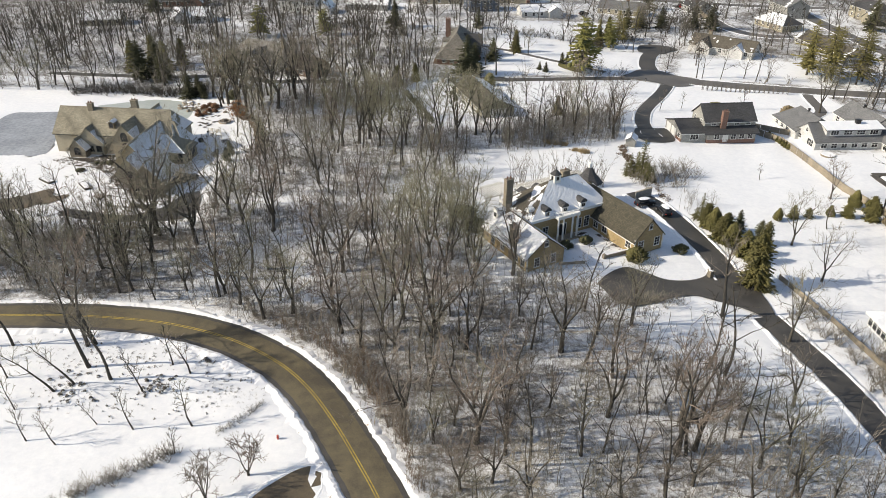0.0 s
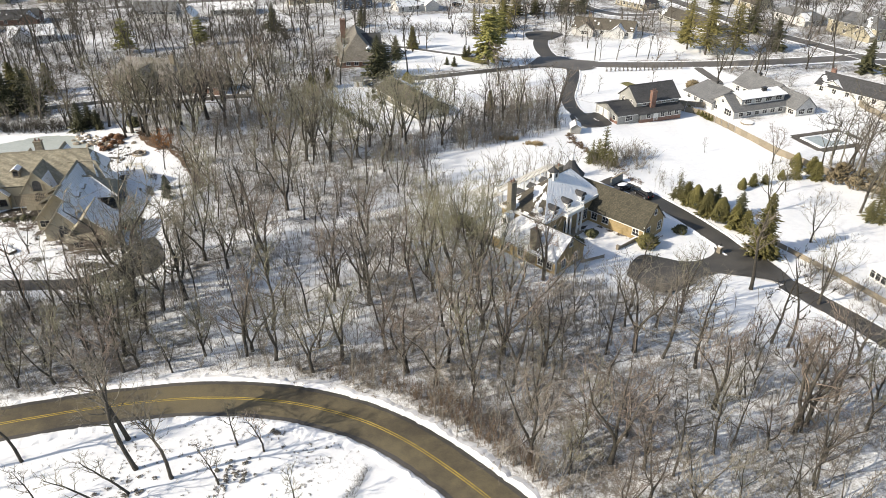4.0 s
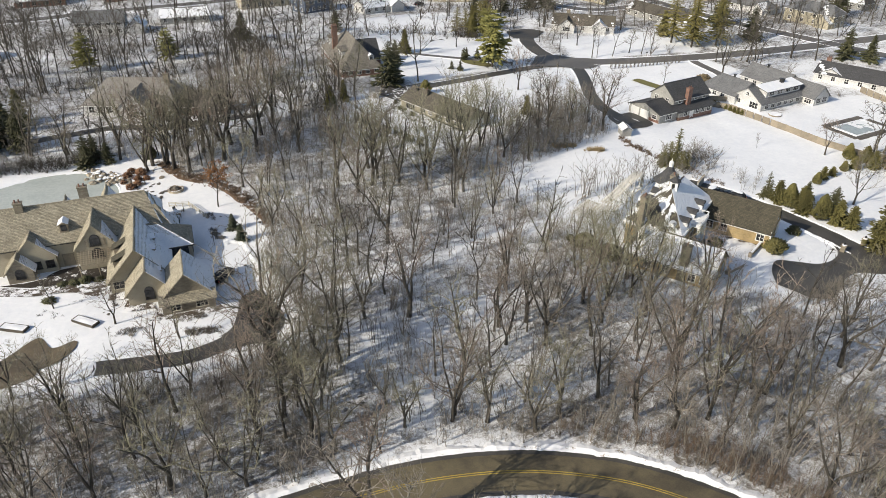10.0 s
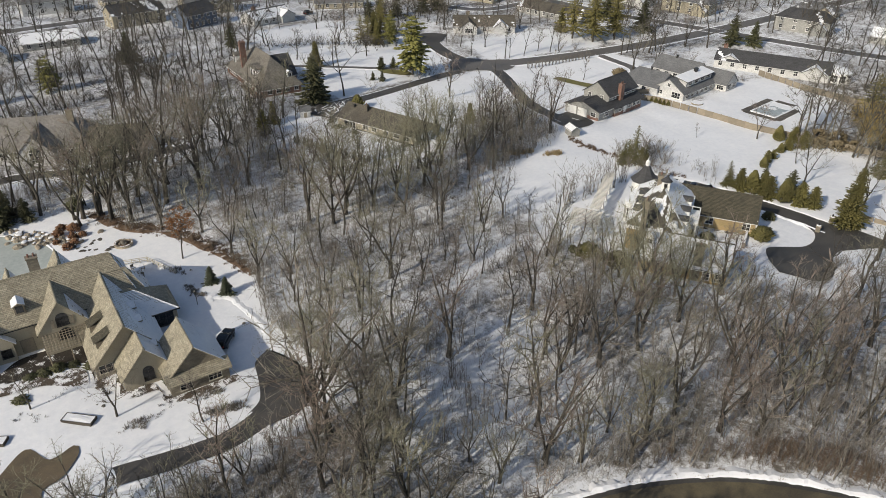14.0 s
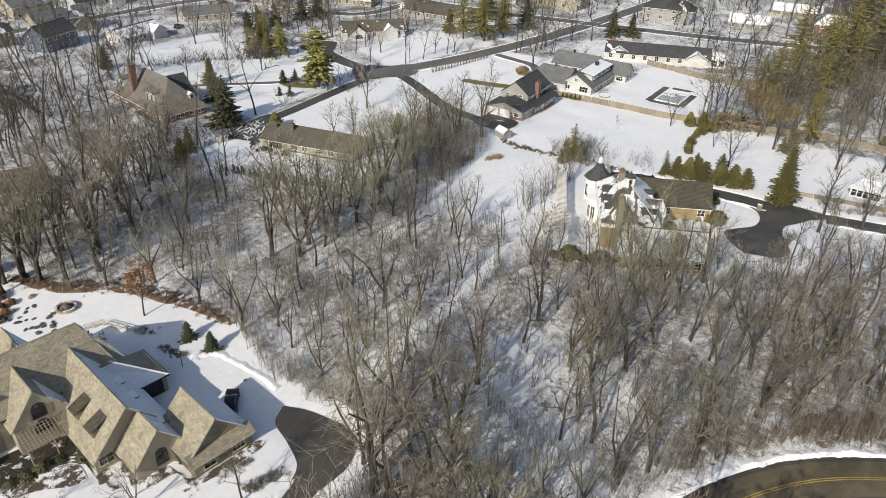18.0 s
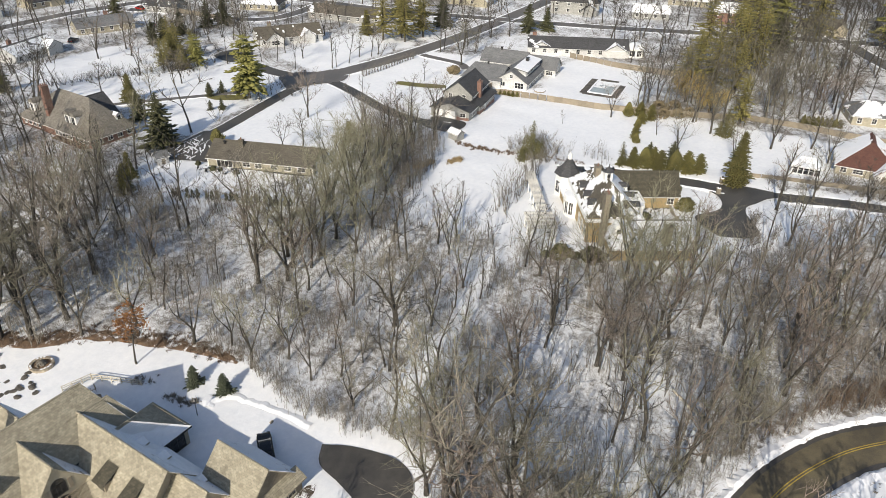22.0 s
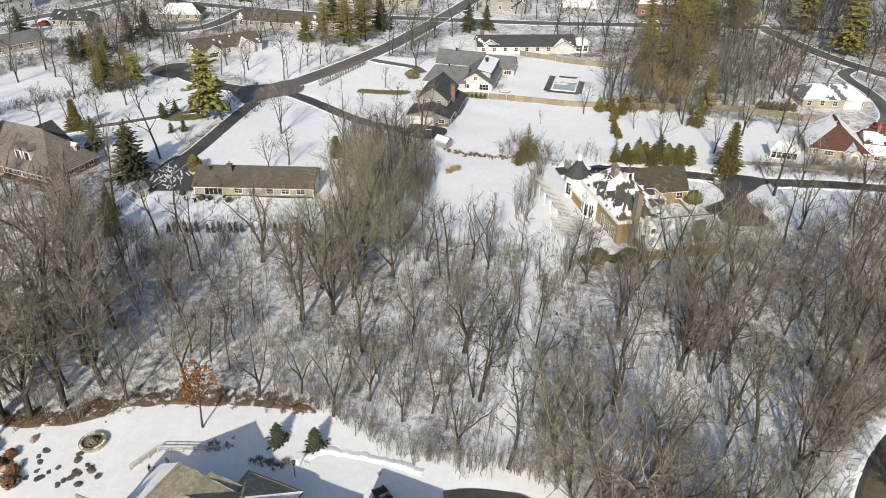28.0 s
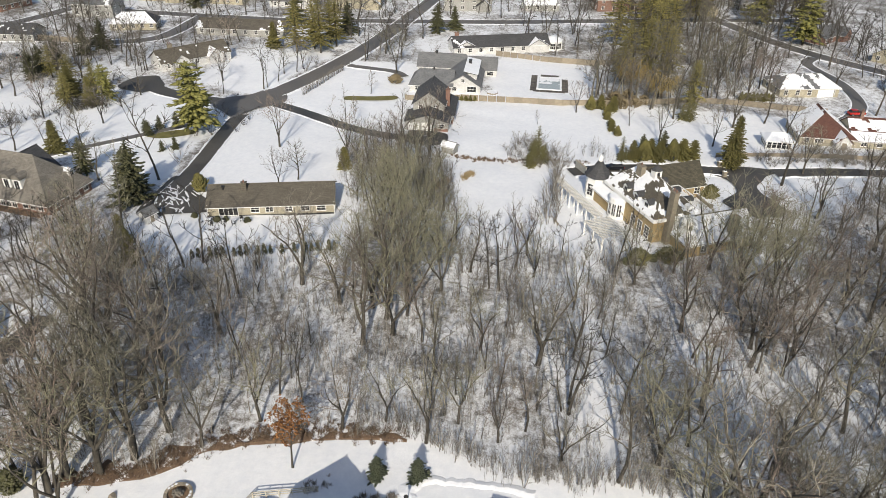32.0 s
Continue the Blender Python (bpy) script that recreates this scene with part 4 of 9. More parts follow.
for x, y in off_houses(scatter(WOOD_MAIN, 375, 3.9, TAKEN, FOREST), 8):
    if y < 40 or x < -90 and FOREST.random() < 0.75:
        continue
    middle = -45 < x < 12 and 128 < y < 192
    if (-42 < x < 10 and 82 < y < 122 and FOREST.random() < 0.42) or (-48 < x < -18 and 105 < y < 134 and FOREST.random() < 0.3):
        continue
    if middle and FOREST.random() < 0.4:
        continue
    size = FOREST.choice((0.5, 0.58, 0.66, 0.75, 0.84)) if middle else FOREST.choice((0.6, 0.7, 0.8, 0.88, 0.95, 1.05))
    if x > -32 and y < 128 and FOREST.random() < 0.55:
        size *= 0.78
    if 6 < x < 30 and y > 96:
        size = FOREST.uniform(0.28, 0.45)
    if -30 < x < -3 and 184 < y < 220:
        size *= 0.45
    dense = (y > 184 and x < -30) or (x > -64 and y < 128)
    kind = "wood%d" % FOREST.randrange(9) if middle or FOREST.random() > (0.5 if dense else 0.2) else "oak%d" % FOREST.randrange(4)
    words = "tall bare woodland tree with pale olive twigs" if kind in ("wood3", "wood7") else "slender bare woodland tree standing in snowy leaf litter" if kind[0] == "w" else "bare forked oak among the woodland trees"
    plant(kind, x, y, FOREST.uniform(0, 360), size, words, "trees of the wood")

# bare trees that stand in lawns, gardens and along streets: x, y, kind, size
LAWN_TREES = [(107, 87, "lawn0", 1.3), (112, 91, "lawn1", 1.3), (119, 85, "lawn0", 1.4), (104, 93, "lawn1", 1.2), (121, 64, "lawn1", 1.2), (126, 92, "lawn0", 1.4), (110, 101, "lawn1", 1.4), (70, 300, "lawn1", 1.2), (74, 294, "lawn0", 1.2), (77, 289, "lawn1", 1.3), (58, 297, "lawn0", 1.2), (81, 300, "lawn1", 1.3), (50, 303, "lawn1", 1.2), (63, 305, "lawn0", 1.3), (96, 284, "lawn1", 1.2), (88, 274, "lawn0", 1.1), (112, 258, "lawn1", 1.2), (84, 247, "lawn1", 1.0), (24.7, 272, "lawn0", 1.0), (44.8, 278.8, "lawn1", 1.1), (30, 268, "small0", 1.2), (104.3, 198.4, "lawn1", 1.4), (50.3, 232.8, "small1", 0.9), (48.8, 234.5, "small0", 0.8), (66.4, 201.4, "small1", 0.8), (64.4, 108.2, "lawn1", 1.0), (64.6, 121.2, "lawn1", 1.05), (40.1, 212.4, "lawn1", 1.25), (52, 90, "lawn1", 1.2), (-23.6, 61.3, "vase", 1.15), (-27.7, 57.5, "vase", 1.2), (14.5, 244, "lawn1", 1.0), (30, 258, "lawn0", 0.9), (45, 262, "lawn1", 1.0), (-88, 113, "lawn0", 1.1), (-84, 150, "small0", 1.1), (-75.5, 141.5, "lawn1", 0.75), (-67, 133.5, "small1", 1.3), (60, 199, "small0", 1.0), (83, 201, "small1", 1.1), (81, 142, "lawn1", 0.9), (74, 128, "small0", 1.2), (70, 152, "small0", 0.6), (91, 127, "lawn0", 1.3), (98, 136, "lawn1", 1.3), (82, 116, "lawn0", 1.3), (79, 101, "lawn1", 1.3), (84, 92, "lawn0", 1.2), (76, 88, "lawn1", 1.1), (124, 207, "lawn0", 1.5), (141, 204, "lawn1", 1.3), (101, 228, "lawn1", 0.9), (95, 232, "lawn0", 0.8), (118, 200, "small1", 1.2), (24, 202, "lawn0", 0.9), (20, 205, "lawn1", 0.8), (-20, 40, "lawn0", 0.9)]
for x, y, kind, size in LAWN_TREES:
    plant(kind, x, y, FOREST.uniform(0, 360), size, "bare deciduous tree standing in a snowy lawn" if kind[0] == "l" else "round-crowned bare shrub tree by the snowy drive" if kind == "vase" else "small bare garden tree in the snow", "lawn trees")
# trees inside the bend of the road: x, y, kind, size, lean to the west
TREE_KINDS["roadside0"] = bare_tree(88, 15.0, 0.24, first=0.45, limbs=16, reach=0.33, rise=0.8, forks=6, twigs=7, lean=0.06, crook=1.3, fine=1.2)
TREE_KINDS["roadside1"] = bare_tree(91, 10.0, 0.17, first=0.4, limbs=8, reach=0.3, rise=0.7, forks=4.5, twigs=6, lean=0.08, crook=1.4, fine=1.2)
for x, y, kind, size, tilt in ((-54.5, 76.2, "roadside1", 0.95, 27), (-52.3, 77.7, "roadside1", 0.95, 24), (-51.8, 81.5, "roadside0", 1.2, 12), (-47.5, 78.8, "roadside0", 1.0, 4), (-54.2, 86.6, "roadside0", 1.25, 3), (-53.2, 87.0, "roadside0", 1.2, 8), (-65.4, 86.4, "roadside0", 0.9, 6), (-69.5, 86, "roadside0", 1.0, 2),
                               (-42.1, 76.4, "small0", 1.2, 4), (-39.7, 82.0, "small1", 1.15, 6), (-36.6, 80.2, "small0", 1.25, 10), (-40.5, 68.8, "small1", 1.05, 10), (-45.7, 69.8, "small0", 0.75, 12), (-53.5, 66.7, "small1", 0.9, 6), (-49.5, 66.2, "small0", 0.9, 2), (-57.9, 72.3, "small1", 0.9, 10), (-33.0, 69.6, "small0", 1.15, 0), (-33.8, 64.7, "small1", 0.7, 0),
                               (-62.5, 79, "small1", 1.1, 8), (-66, 74, "small0", 0.9, 4), (-72, 82, "small1", 1.2, 4), (-78, 86, "small0", 1.2, 0), (-62, 68, "small0", 0.9, 4)):
    ob = plant(kind, x, y, 0, 1.0, "tall bare tree leaning over the snow inside the bend" if kind[0] == "r" else "young bare tree in the snow by the road", "trees inside the bend")
    ob.matrix_basis = pose(x, y, 0, 0, -tilt, 0) @ pose(0, 0, 0, 0, 0, FOREST.uniform(0, 360)) @ Matrix.Scale(size, 4)


def many(templates, places, rng, sizes, material, name, label, category):
    """One joined mesh of uncounted stems."""
    vs, fs, n = [], [], 0
    for x, y in places:
        v, f = templates[rng.randrange(len(templates))]
        s, a = rng.uniform(*sizes), rng.uniform(0, 6.28)
        c, k = math.cos(a) * s, math.sin(a) * s
        w = np.stack([v[:, 0] * c - v[:, 1] * k + x, v[:, 0] * k + v[:, 1] * c + y, v[:, 2] * s], 1)
        vs.append(w)
        fs.append(f + n)
        n += len(v)
    return tagged(new(name, raw_mesh(name, np.vstack(vs), np.vstack(fs), material)), label, category, kind="stuff")


def sapling(seed, height, stems, spread, light=False):
    """Thin bare stems with side shoots; light: a plainer one."""
    rng = np.random.default_rng(seed)
    segs, tips = [], []
    for s in range(stems):
        a = rng.uniform(0, 6.28)
        d = unit(np.array([math.cos(a) * spread, math.sin(a) * spread, 1.0]))
        at = np.array([rng.normal(0, 0.15), rng.normal(0, 0.15), -0.1])
        h, r = height * rng.uniform(0.7, 1), (0.035 if light else 0.06) * rng.uniform(0.7, 1.2)
        n = 1 if light else 3
        for k in range(n):
            d = unit(d + rng.normal(0, 0.09, 3) + np.array([0, 0, 0.08]))
            q = at + d * h / n
            segs.append([*at, *q, r * (1 - k / n * 0.85), r * (1 - (k + 1) / n * 0.85)])
            for _ in range(3 if light else (1, 2, 2)[k]):
                b = unit(d * 0.8 + unit(rng.normal(0, 1, 3)) * 0.7 + np.array([0, 0, 0.2]))
                p = at + (q - at) * rng.uniform(0.2, 1)
                e = p + b * h * (rng.uniform(0.25, 0.5) if light else rng.uniform(0.16, 0.3))
                (tips if light else segs).append([*p, *e, 0.028, 0.0 if light else 0.015])
                for _ in range(1 if light else 2):
                    p2 = p + (e - p) * rng.uniform(0.3, 1)
                    tips.append([*p2, *(p2 + unit(b + rng.normal(0, 0.45, 3)) * h * rng.uniform(0.1, 0.2)), 0.022, 0.0])
            at = q
    return joined([tubes(segs, 3), tubes(tips, 3)])


def tuft(seed, height, stems, spread):
    rng = np.random.default_rng(seed)
    rows = []
    for _ in range(stems):
        d = unit(np.array([rng.normal(0, spread), rng.normal(0, spread), 1.0]))
        p = np.array([rng.normal(0, 0.12), rng.normal(0, 0.12), -0.05])
        rows.append([*p, *(p + d * height * rng.uniform(0.6, 1.1)), 0.05, 0.0])
    return tubes(rows, 3)


BR = random.Random(5)
SAPLINGS = [sapling(s, 6.0, 1 + s % 3, 0.16) for s in range(8)]
SHRUBS = [sapling(30 + s, 2.6, 7, 0.6, True) for s in range(5)]


def loose(poly, count, rng, gap=0.6, clumped=False):
    xs, ys = [p[0] for p in poly], [p[1] for p in poly]
    out = []
    n = count * (9 if clumped else 4)
    px_ = np.array([rng.uniform(min(xs), max(xs)) for _ in range(n)])
    py_ = np.array([rng.uniform(min(ys), max(ys)) for _ in range(n)])
    ok = inside(poly, px_, py_)
    px_, py_ = px_[ok], py_[ok]
    free = np.ones(len(px_), bool)
    for ln, half in ROAD_LINES:
        for a in range(0, len(ln), 30):
            q = ln[a:a + 30]
            free &= np.sqrt((px_[:, None] - q[None, :, 0]) ** 2 + (py_[:, None] - q[None, :, 1]) ** 2).min(1) > half + gap
    free &= (py_ > 40) & (py_ < 400) & (px_ < 285)
    if clumped:
        free &= np.array([wob(x, y, 0.17, 2.0) + 0.6 * wob(x, y, 0.45, 5.0) > 0.35 * rng.random() - 0.22 or rng.random() < 0.16 for x, y in zip(px_, py_)])
    return list(zip(px_[free], py_[free]))[:count]


LANE = smooth_line(WOOD_LANE, 2.0)
many(SAPLINGS, [p for p in loose(WOOD_MAIN, 2500, BR, 1.1, True) if np.hypot(LANE[:, 0] - p[0], LANE[:, 1] - p[1]).min() > 1.1], BR, (0.5, 1.45), BRUSH, "understorey_saplings", "thin bare saplings under the woodland trees", "saplings")


def whips(seed, stems=10):
    """A patch of thin upright young stems, each with two side shoots."""
    rng = np.random.default_rng(seed)
    rows = []
    for _ in range(stems):
        p = np.array([rng.normal(0, 0.9), rng.normal(0, 0.9), -0.05])
        d = unit(np.array([rng.normal(0, 0.09), rng.normal(0, 0.09), 1.0]))
        h = rng.uniform(1.3, 3.8)
        rows.append([*p, *(p + d * h), 0.042, 0.0])
        for _ in range(2):
            q = p + d * h * rng.uniform(0.25, 0.75)
            b = unit(d + rng.normal(0, 0.35, 3))
            rows.append([*q, *(q + b * h * rng.uniform(0.25, 0.5)), 0.03, 0.0])
    return tubes(rows, 3)


many(SAPLINGS, loose([(-100, 100), (-58, 101), (-52, 124), (-62, 125.5), (-76, 128), (-88, 130), (-100, 131)], 260, BR, 1.0), BR, (0.4, 1.0), BARK, "dark_saplings", "dark thick-set saplings south of the loop drive", "saplings")
many(SAPLINGS, loose([(-34, 95), (-24, 90), (-14, 82), (-6, 66), (6, 66), (6, 86), (-8, 97), (-24, 99)], 90, BR, 1.5), BR, (0.7, 1.35), BRUSH, "roadside_saplings", "brown bare saplings crowding the bend of the road", "saplings")
WHIPS = [whips(210 + s) for s in range(7)]
many(WHIPS, [p for p in loose(WOOD_MAIN, 2300, BR, 1.0, True) if p[0] > -100 and np.hypot(LANE[:, 0] - p[0], LANE[:, 1] - p[1]).min() > 1.6], BR, (0.45, 0.95), WHIP, "young_growth", "pale grey upright whips over the snowy woodland floor", "saplings")

# brush crowding the outer bank of the bend
outer = [(p, n) for p, n in zip(ROAD_LINES[0][0], normals2(ROAD_LINES[0][0])) if -48 < p[0] < 2 and p[1] > 50]
many(SHRUBS, [(p[0] + n[0] * d * k, p[1] + n[1] * d * k) for p, n in outer for d in (BR.uniform(5.6, 7.2), BR.uniform(6, 9), BR.uniform(6.5, 10)) for k in (1 if n[1] + n[0] > 0 else -1,)], BR, (0.35, 0.9), BRUSH, "bank_brush", "grey-brown bare brush along the outer bank of the bend", "brush")
# plainer trees, too many and too far to count
def plain_tree(seed, height=15.0, twigs=5):
    trunk, limb, mid, tips = grow(seed, height, 0.2, first=0.25, limbs=7, reach=0.34, rise=0.65, forks=4, twigs=twigs, fine=2.2, lean=0.06, pieces=(2, 1, 1))
    return joined([tubes(trunk, 4), tubes(limb, 3), tubes(mid, 3), tubes(tips, 3)])


PLAIN = [plain_tree(100 + s) for s in range(6)]
many(PLAIN, loose(WOOD_MAIN, 100, BR, 3.0), BR, (0.55, 1.15), BARK, "woodland_trees", "slender bare trees between the larger woodland trees", "trees")
many(PLAIN, off_houses(loose(WOOD_NORTH, 200, BR, 2.0)), BR, (0.7, 1.3), BARK, "north_woods", "bare grey-brown woods round the pale house", "trees")
many(PLAIN, off_houses(loose([(-32, 222), (-13, 224), (-4, 232), (-4, 240), (-24, 246)], 24, BR, 2.5)), BR, (0.45, 0.75), BARK, "grove", "dark bare trees before the steep-roofed brick house", "trees")
many(PLAIN, loose(WOOD_EAST, 90, BR, 2.0), BR, (0.8, 1.35), TWIG, "east_woods", "bare trees between pines and gardens", "trees")
many(SHRUBS, off_houses(loose(WOOD_NORTH, 260, BR, 1.0)) + loose(WOOD_EAST, 200, BR, 1.0), BR, (0.8, 2.0), BRUSH, "far_brush", "tangled bare brush under far trees", "brush")
many(SHRUBS, loose(WOOD_STRIP, 130, BR, 0.8) + loose(BRUSH_CREEK, 60, BR, 0.5), BR, (0.7, 1.7), BRUSH, "drive_brush", "bare brown brush along the estate drive", "brush")


def belt(count, seed):
    rng = random.Random(seed)
    out = []
    zone = [(-190, 226), (-12, 226), (-10, 262), (14, 262), (16, 230), (70, 212), (90, 128), (60, 60), (70, 20), (130, 0), (330, 60), (330, 430), (-190, 430)]
    spots = loose(zone, count * 4, rng, 1.5)
    for x, y in spots:
        if len(out) >= count:
            break
        if any(inside(q, np.array([x]), np.array([y]))[0] for q in OPEN) or any(abs(x - a) < 11 and abs(y - b) < 11 for a, b in HOUSES):
            continue
        if wob(x, y, 0.035, 3.0) + 0.5 * wob(x, y, 0.11, 7.0) > -0.12 or rng.random() < 0.12:
            out.append((x, y))
    return out


def thin_tree(seed, height=15.0):
    trunk, limb, mid, tips = grow(seed, height, 0.22, first=0.22, limbs=6, reach=0.42, rise=0.7, forks=9, twigs=3.0, fine=2.6, lean=0.08, pieces=(2, 1, 1), crook=1.3)
    return joined([tubes(trunk, 3), tubes(limb, 3), tubes(mid, 3), tubes(tips, 3)])


THIN = [thin_tree(140 + s) for s in range(7)]
many(THIN, belt(900, 3), BR, (0.65, 1.4), BARK, "street_trees", "bare trees between the far houses and streets", "trees")
many(THIN, loose(WOOD_FAR_EAST, 190, BR, 2.0), BR, (0.7, 1.4), BARK, "far_woods", "bare woods beyond the red-roofed house", "trees")
many(SHRUBS, belt(750, 4), BR, (0.8, 2.2), BRUSH, "garden_brush", "bare shrubs and hedges in far gardens", "brush")

# ---- building kit: every house stands in its own axes, with its parts as children ----


def slope_snow(geo, quad, cover=0.9, seed=0, thick=0.07, course=0.0, top_bare=0.0, cell=0.55):
    """A ragged sheet of snow on a roof slope; course: bare lines where the shingle edges show, towards the ridge."""
    a, b, c, d = [Vector(p) for p in quad]
    nor = (b - a).cross(d - a).normalized()
    run = max(((a + b) / 2 - (c + d) / 2).length, 0.5)
    width = max((b - a).length, (c - d).length)
    rows = max(3, int(run / (course / 4 if course else cell)))
    cols = max(3, int(width / (cell * 1.6 if course else cell)))

    def at(i, j):
        u, v = i / cols, j / rows
        if 0 < i < cols and not course:
            u += 0.42 / cols * wob(i * 1.3, j * 1.7, 1.0, seed)
        if 0 < j < rows and not course:
            v += 0.42 / rows * wob(i * 1.9, j * 1.1, 1.0, seed + 2)
        return (a.lerp(b, u)).lerp(d.lerp(c, u), v)

    def keep(i, j):
        if not (0 <= i < cols and 0 <= j < rows):
            return False
        p, v = at(i + 0.5, j + 0.5), (j + 0.5) / rows
        n = wob(p.x + p.z, p.y - p.z, 0.3, seed) * 0.7 + wob(p.x - p.z, p.y, 1.1, seed + 4) * 0.22
        limit = (cover - 0.5) * 1.1
        if v > 1 - top_bare:
            limit -= 0.7
        if course and j % 4 == 3:
            limit -= 1.1 * v - 0.1
        return n < limit

    lift = [[nor * (thick * (0.8 + 0.5 * wob(i * 0.5, j * 0.5, 1.0, seed))) for i in range(cols + 1)] for j in range(rows + 1)]
    for j in range(rows):
        for i in range(cols):
            if not keep(i, j):
                continue
            lo = [at(i, j), at(i + 1, j), at(i + 1, j + 1), at(i, j + 1)]
            hi = [p + lift[jj][ii] for p, ii, jj in zip(lo, (i, i + 1, i + 1, i), (j, j, j + 1, j + 1))]
            geo.face(hi)
            for k, (di, dj) in enumerate(((0, -1), (1, 0), (0, 1), (-1, 0))):
                if not keep(i + di, j + dj):
                    m = (k + 1) % 4
                    geo.face([lo[k], lo[m], hi[m], hi[k]])


def roof_slopes(x0, x1, y0, y1, h, r, axis, hip0, hip1, over, rake):
    """The sloping faces of a gabled or hipped roof by the way they look, and its outline."""
    if axis == "y":
        a0, a1, b0, b1 = y0, y1, -x1, -x0

        def at(a, b, z):
            return Vector((-b, a, z))
        names = {"lo": "e", "hi": "w", "e0": "s", "e1": "n"}
    else:
        a0, a1, b0, b1 = x0, x1, y0, y1

        def at(a, b, z):
            return Vector((a, b, z))
        names = {"lo": "s", "hi": "n", "e0": "w", "e1": "e"}
    mid, half = (b0 + b1) / 2, (b1 - b0) / 2
    k = (r - h) / half
    ze = h - over * k
    A0, A1 = a0 - (over if hip0 else rake), a1 + (over if hip1 else rake)
    B0, B1 = b0 - over, b1 + over
    e00, e10, e11, e01 = at(A0, B0, ze), at(A1, B0, ze), at(A1, B1, ze), at(A0, B1, ze)
    r0, r1 = at(A0 + (hip0 + over if hip0 else 0), mid, r), at(A1 - (hip1 + over if hip1 else 0), mid, r)
    out = {names["lo"]: (e00, e10, r1, r0), names["hi"]: (e11, e01, r0, r1)}
    if hip0:
        out[names["e0"]] = (e01, e00, r0, r0)
    if hip1:
        out[names["e1"]] = (e10, e11, r1, r1)
    return out, (r0, r1)


def shingled(geo, quad, course, step):
    """A slope in lapped courses: each course's lower edge stands proud."""
    a, b, c, d = quad
    nor = (b - a).cross(d - a).normalized()
    u = (b - a).normalized()
    n = max(2, int(((a + b) / 2 - (c + d) / 2).length / course))
    for i in range(n):
        v0, v1 = i / n, (i + 1) / n
        l0, r0, l1, r1 = a.lerp(d, v0), b.lerp(c, v0), a.lerp(d, v1), b.lerp(c, v1)
        up = nor * step
        k = i * course
        pts = [l0 + up, r0 + up, r1, l1]
        uv = [(p.dot(u), k + (0.005 if q < 2 else course - 0.005)) for q, p in enumerate(pts)]
        if (r1 - l1).length < 0.01:
            pts, uv = pts[:3], uv[:3]
        geo.face(pts, uv)
        geo.face([l0, r0, r0 + up, l0 + up], [(l0.dot(u), k), (r0.dot(u), k), (r0.dot(u), k + 0.02), (l0.dot(u), k + 0.02)])


def wing(house, x0, x1, y0, y1, h, r, axis, wall, roof, hip0=0.0, hip1=0.0, over=0.45, rake=0.3, course=0.0, snow=None, base=-0.3, trim=WHITE, seed=1, ragged=0.0):
    """One block of a house: walls up to the gables, a roof, barge boards and its snow. snow: slope -> (cover, bare top)."""
    k = (r - h) / ((x1 - x0) / 2 if axis == "y" else (y1 - y0) / 2)
    g = Geo()
    c = [(x0, y0), (x1, y0), (x1, y1), (x0, y1)]
    xm, ym = (x0 + x1) / 2, (y0 + y1) / 2
    for i in range(4):
        (ax, ay), (bx, by) = c[i], c[(i + 1) % 4]
        pts = [(ax, ay, base), (bx, by, base), (bx, by, h)]
        end = (axis == "x" and i in (1, 3)) or (axis == "y" and i in (0, 2))
        hipped = (hip0 if i in (0, 3) else hip1) if end else 1
        if end and not hipped:
            pts.append(((ax + bx) / 2, (ay + by) / 2, r - 0.1))
        g.face(pts + [(ax, ay, h)])
    part("wall", g, wall, house)
    slopes, (r0, r1) = roof_slopes(x0, x1, y0, y1, h, r, axis, hip0, hip1, over, rake)
    g = Geo()
    for q in slopes.values():
        pts = [p for n, p in enumerate(q) if n == 0 or (p - q[n - 1]).length > 1e-4]
        if course:
            shingled(g, q, course, 0.05)
        else:
            g.face(pts)
        g.face([p - Vector((0, 0, 0.2)) for p in pts[::-1]])
        low = Vector((0, 0, 0.2))
        for m in range(len(pts)):
            p, n = pts[m], pts[(m + 1) % len(pts)]
            if m == 0 or (m in (1, len(pts) - 1) and len(pts) == 4 and ((not hip1) if (m == 1) else (not hip0))):
                g.face([p - low, n - low, n, p])
    g.beam(r0 + Vector((0, 0, 0.03)), r1 + Vector((0, 0, 0.03)), 0.13, 0.13, 5)
    part("roof", g, roof, house)
    if trim:
        for q in slopes.values():
            part("gutter", Geo().beam(q[0] - Vector((0, 0, 0.16)), q[1] - Vector((0, 0, 0.16)), 0.09, 0.09, 4), trim, house)
    for key, value in (snow or {}).items():
        g = Geo()
        slope_snow(g, slopes[key], value[0], seed, 0.08, course if len(value) > 2 else 0.0, value[1], 0.4 if course else 0.55)
        if g.f:
            tagged(part("roof_snow", g, SNOW, house), "melting snow on the roof", kind="stuff")
    return slopes


FACE_TURN = {"s": 0, "e": 90, "n": 180, "w": -90}
MESHES = {}


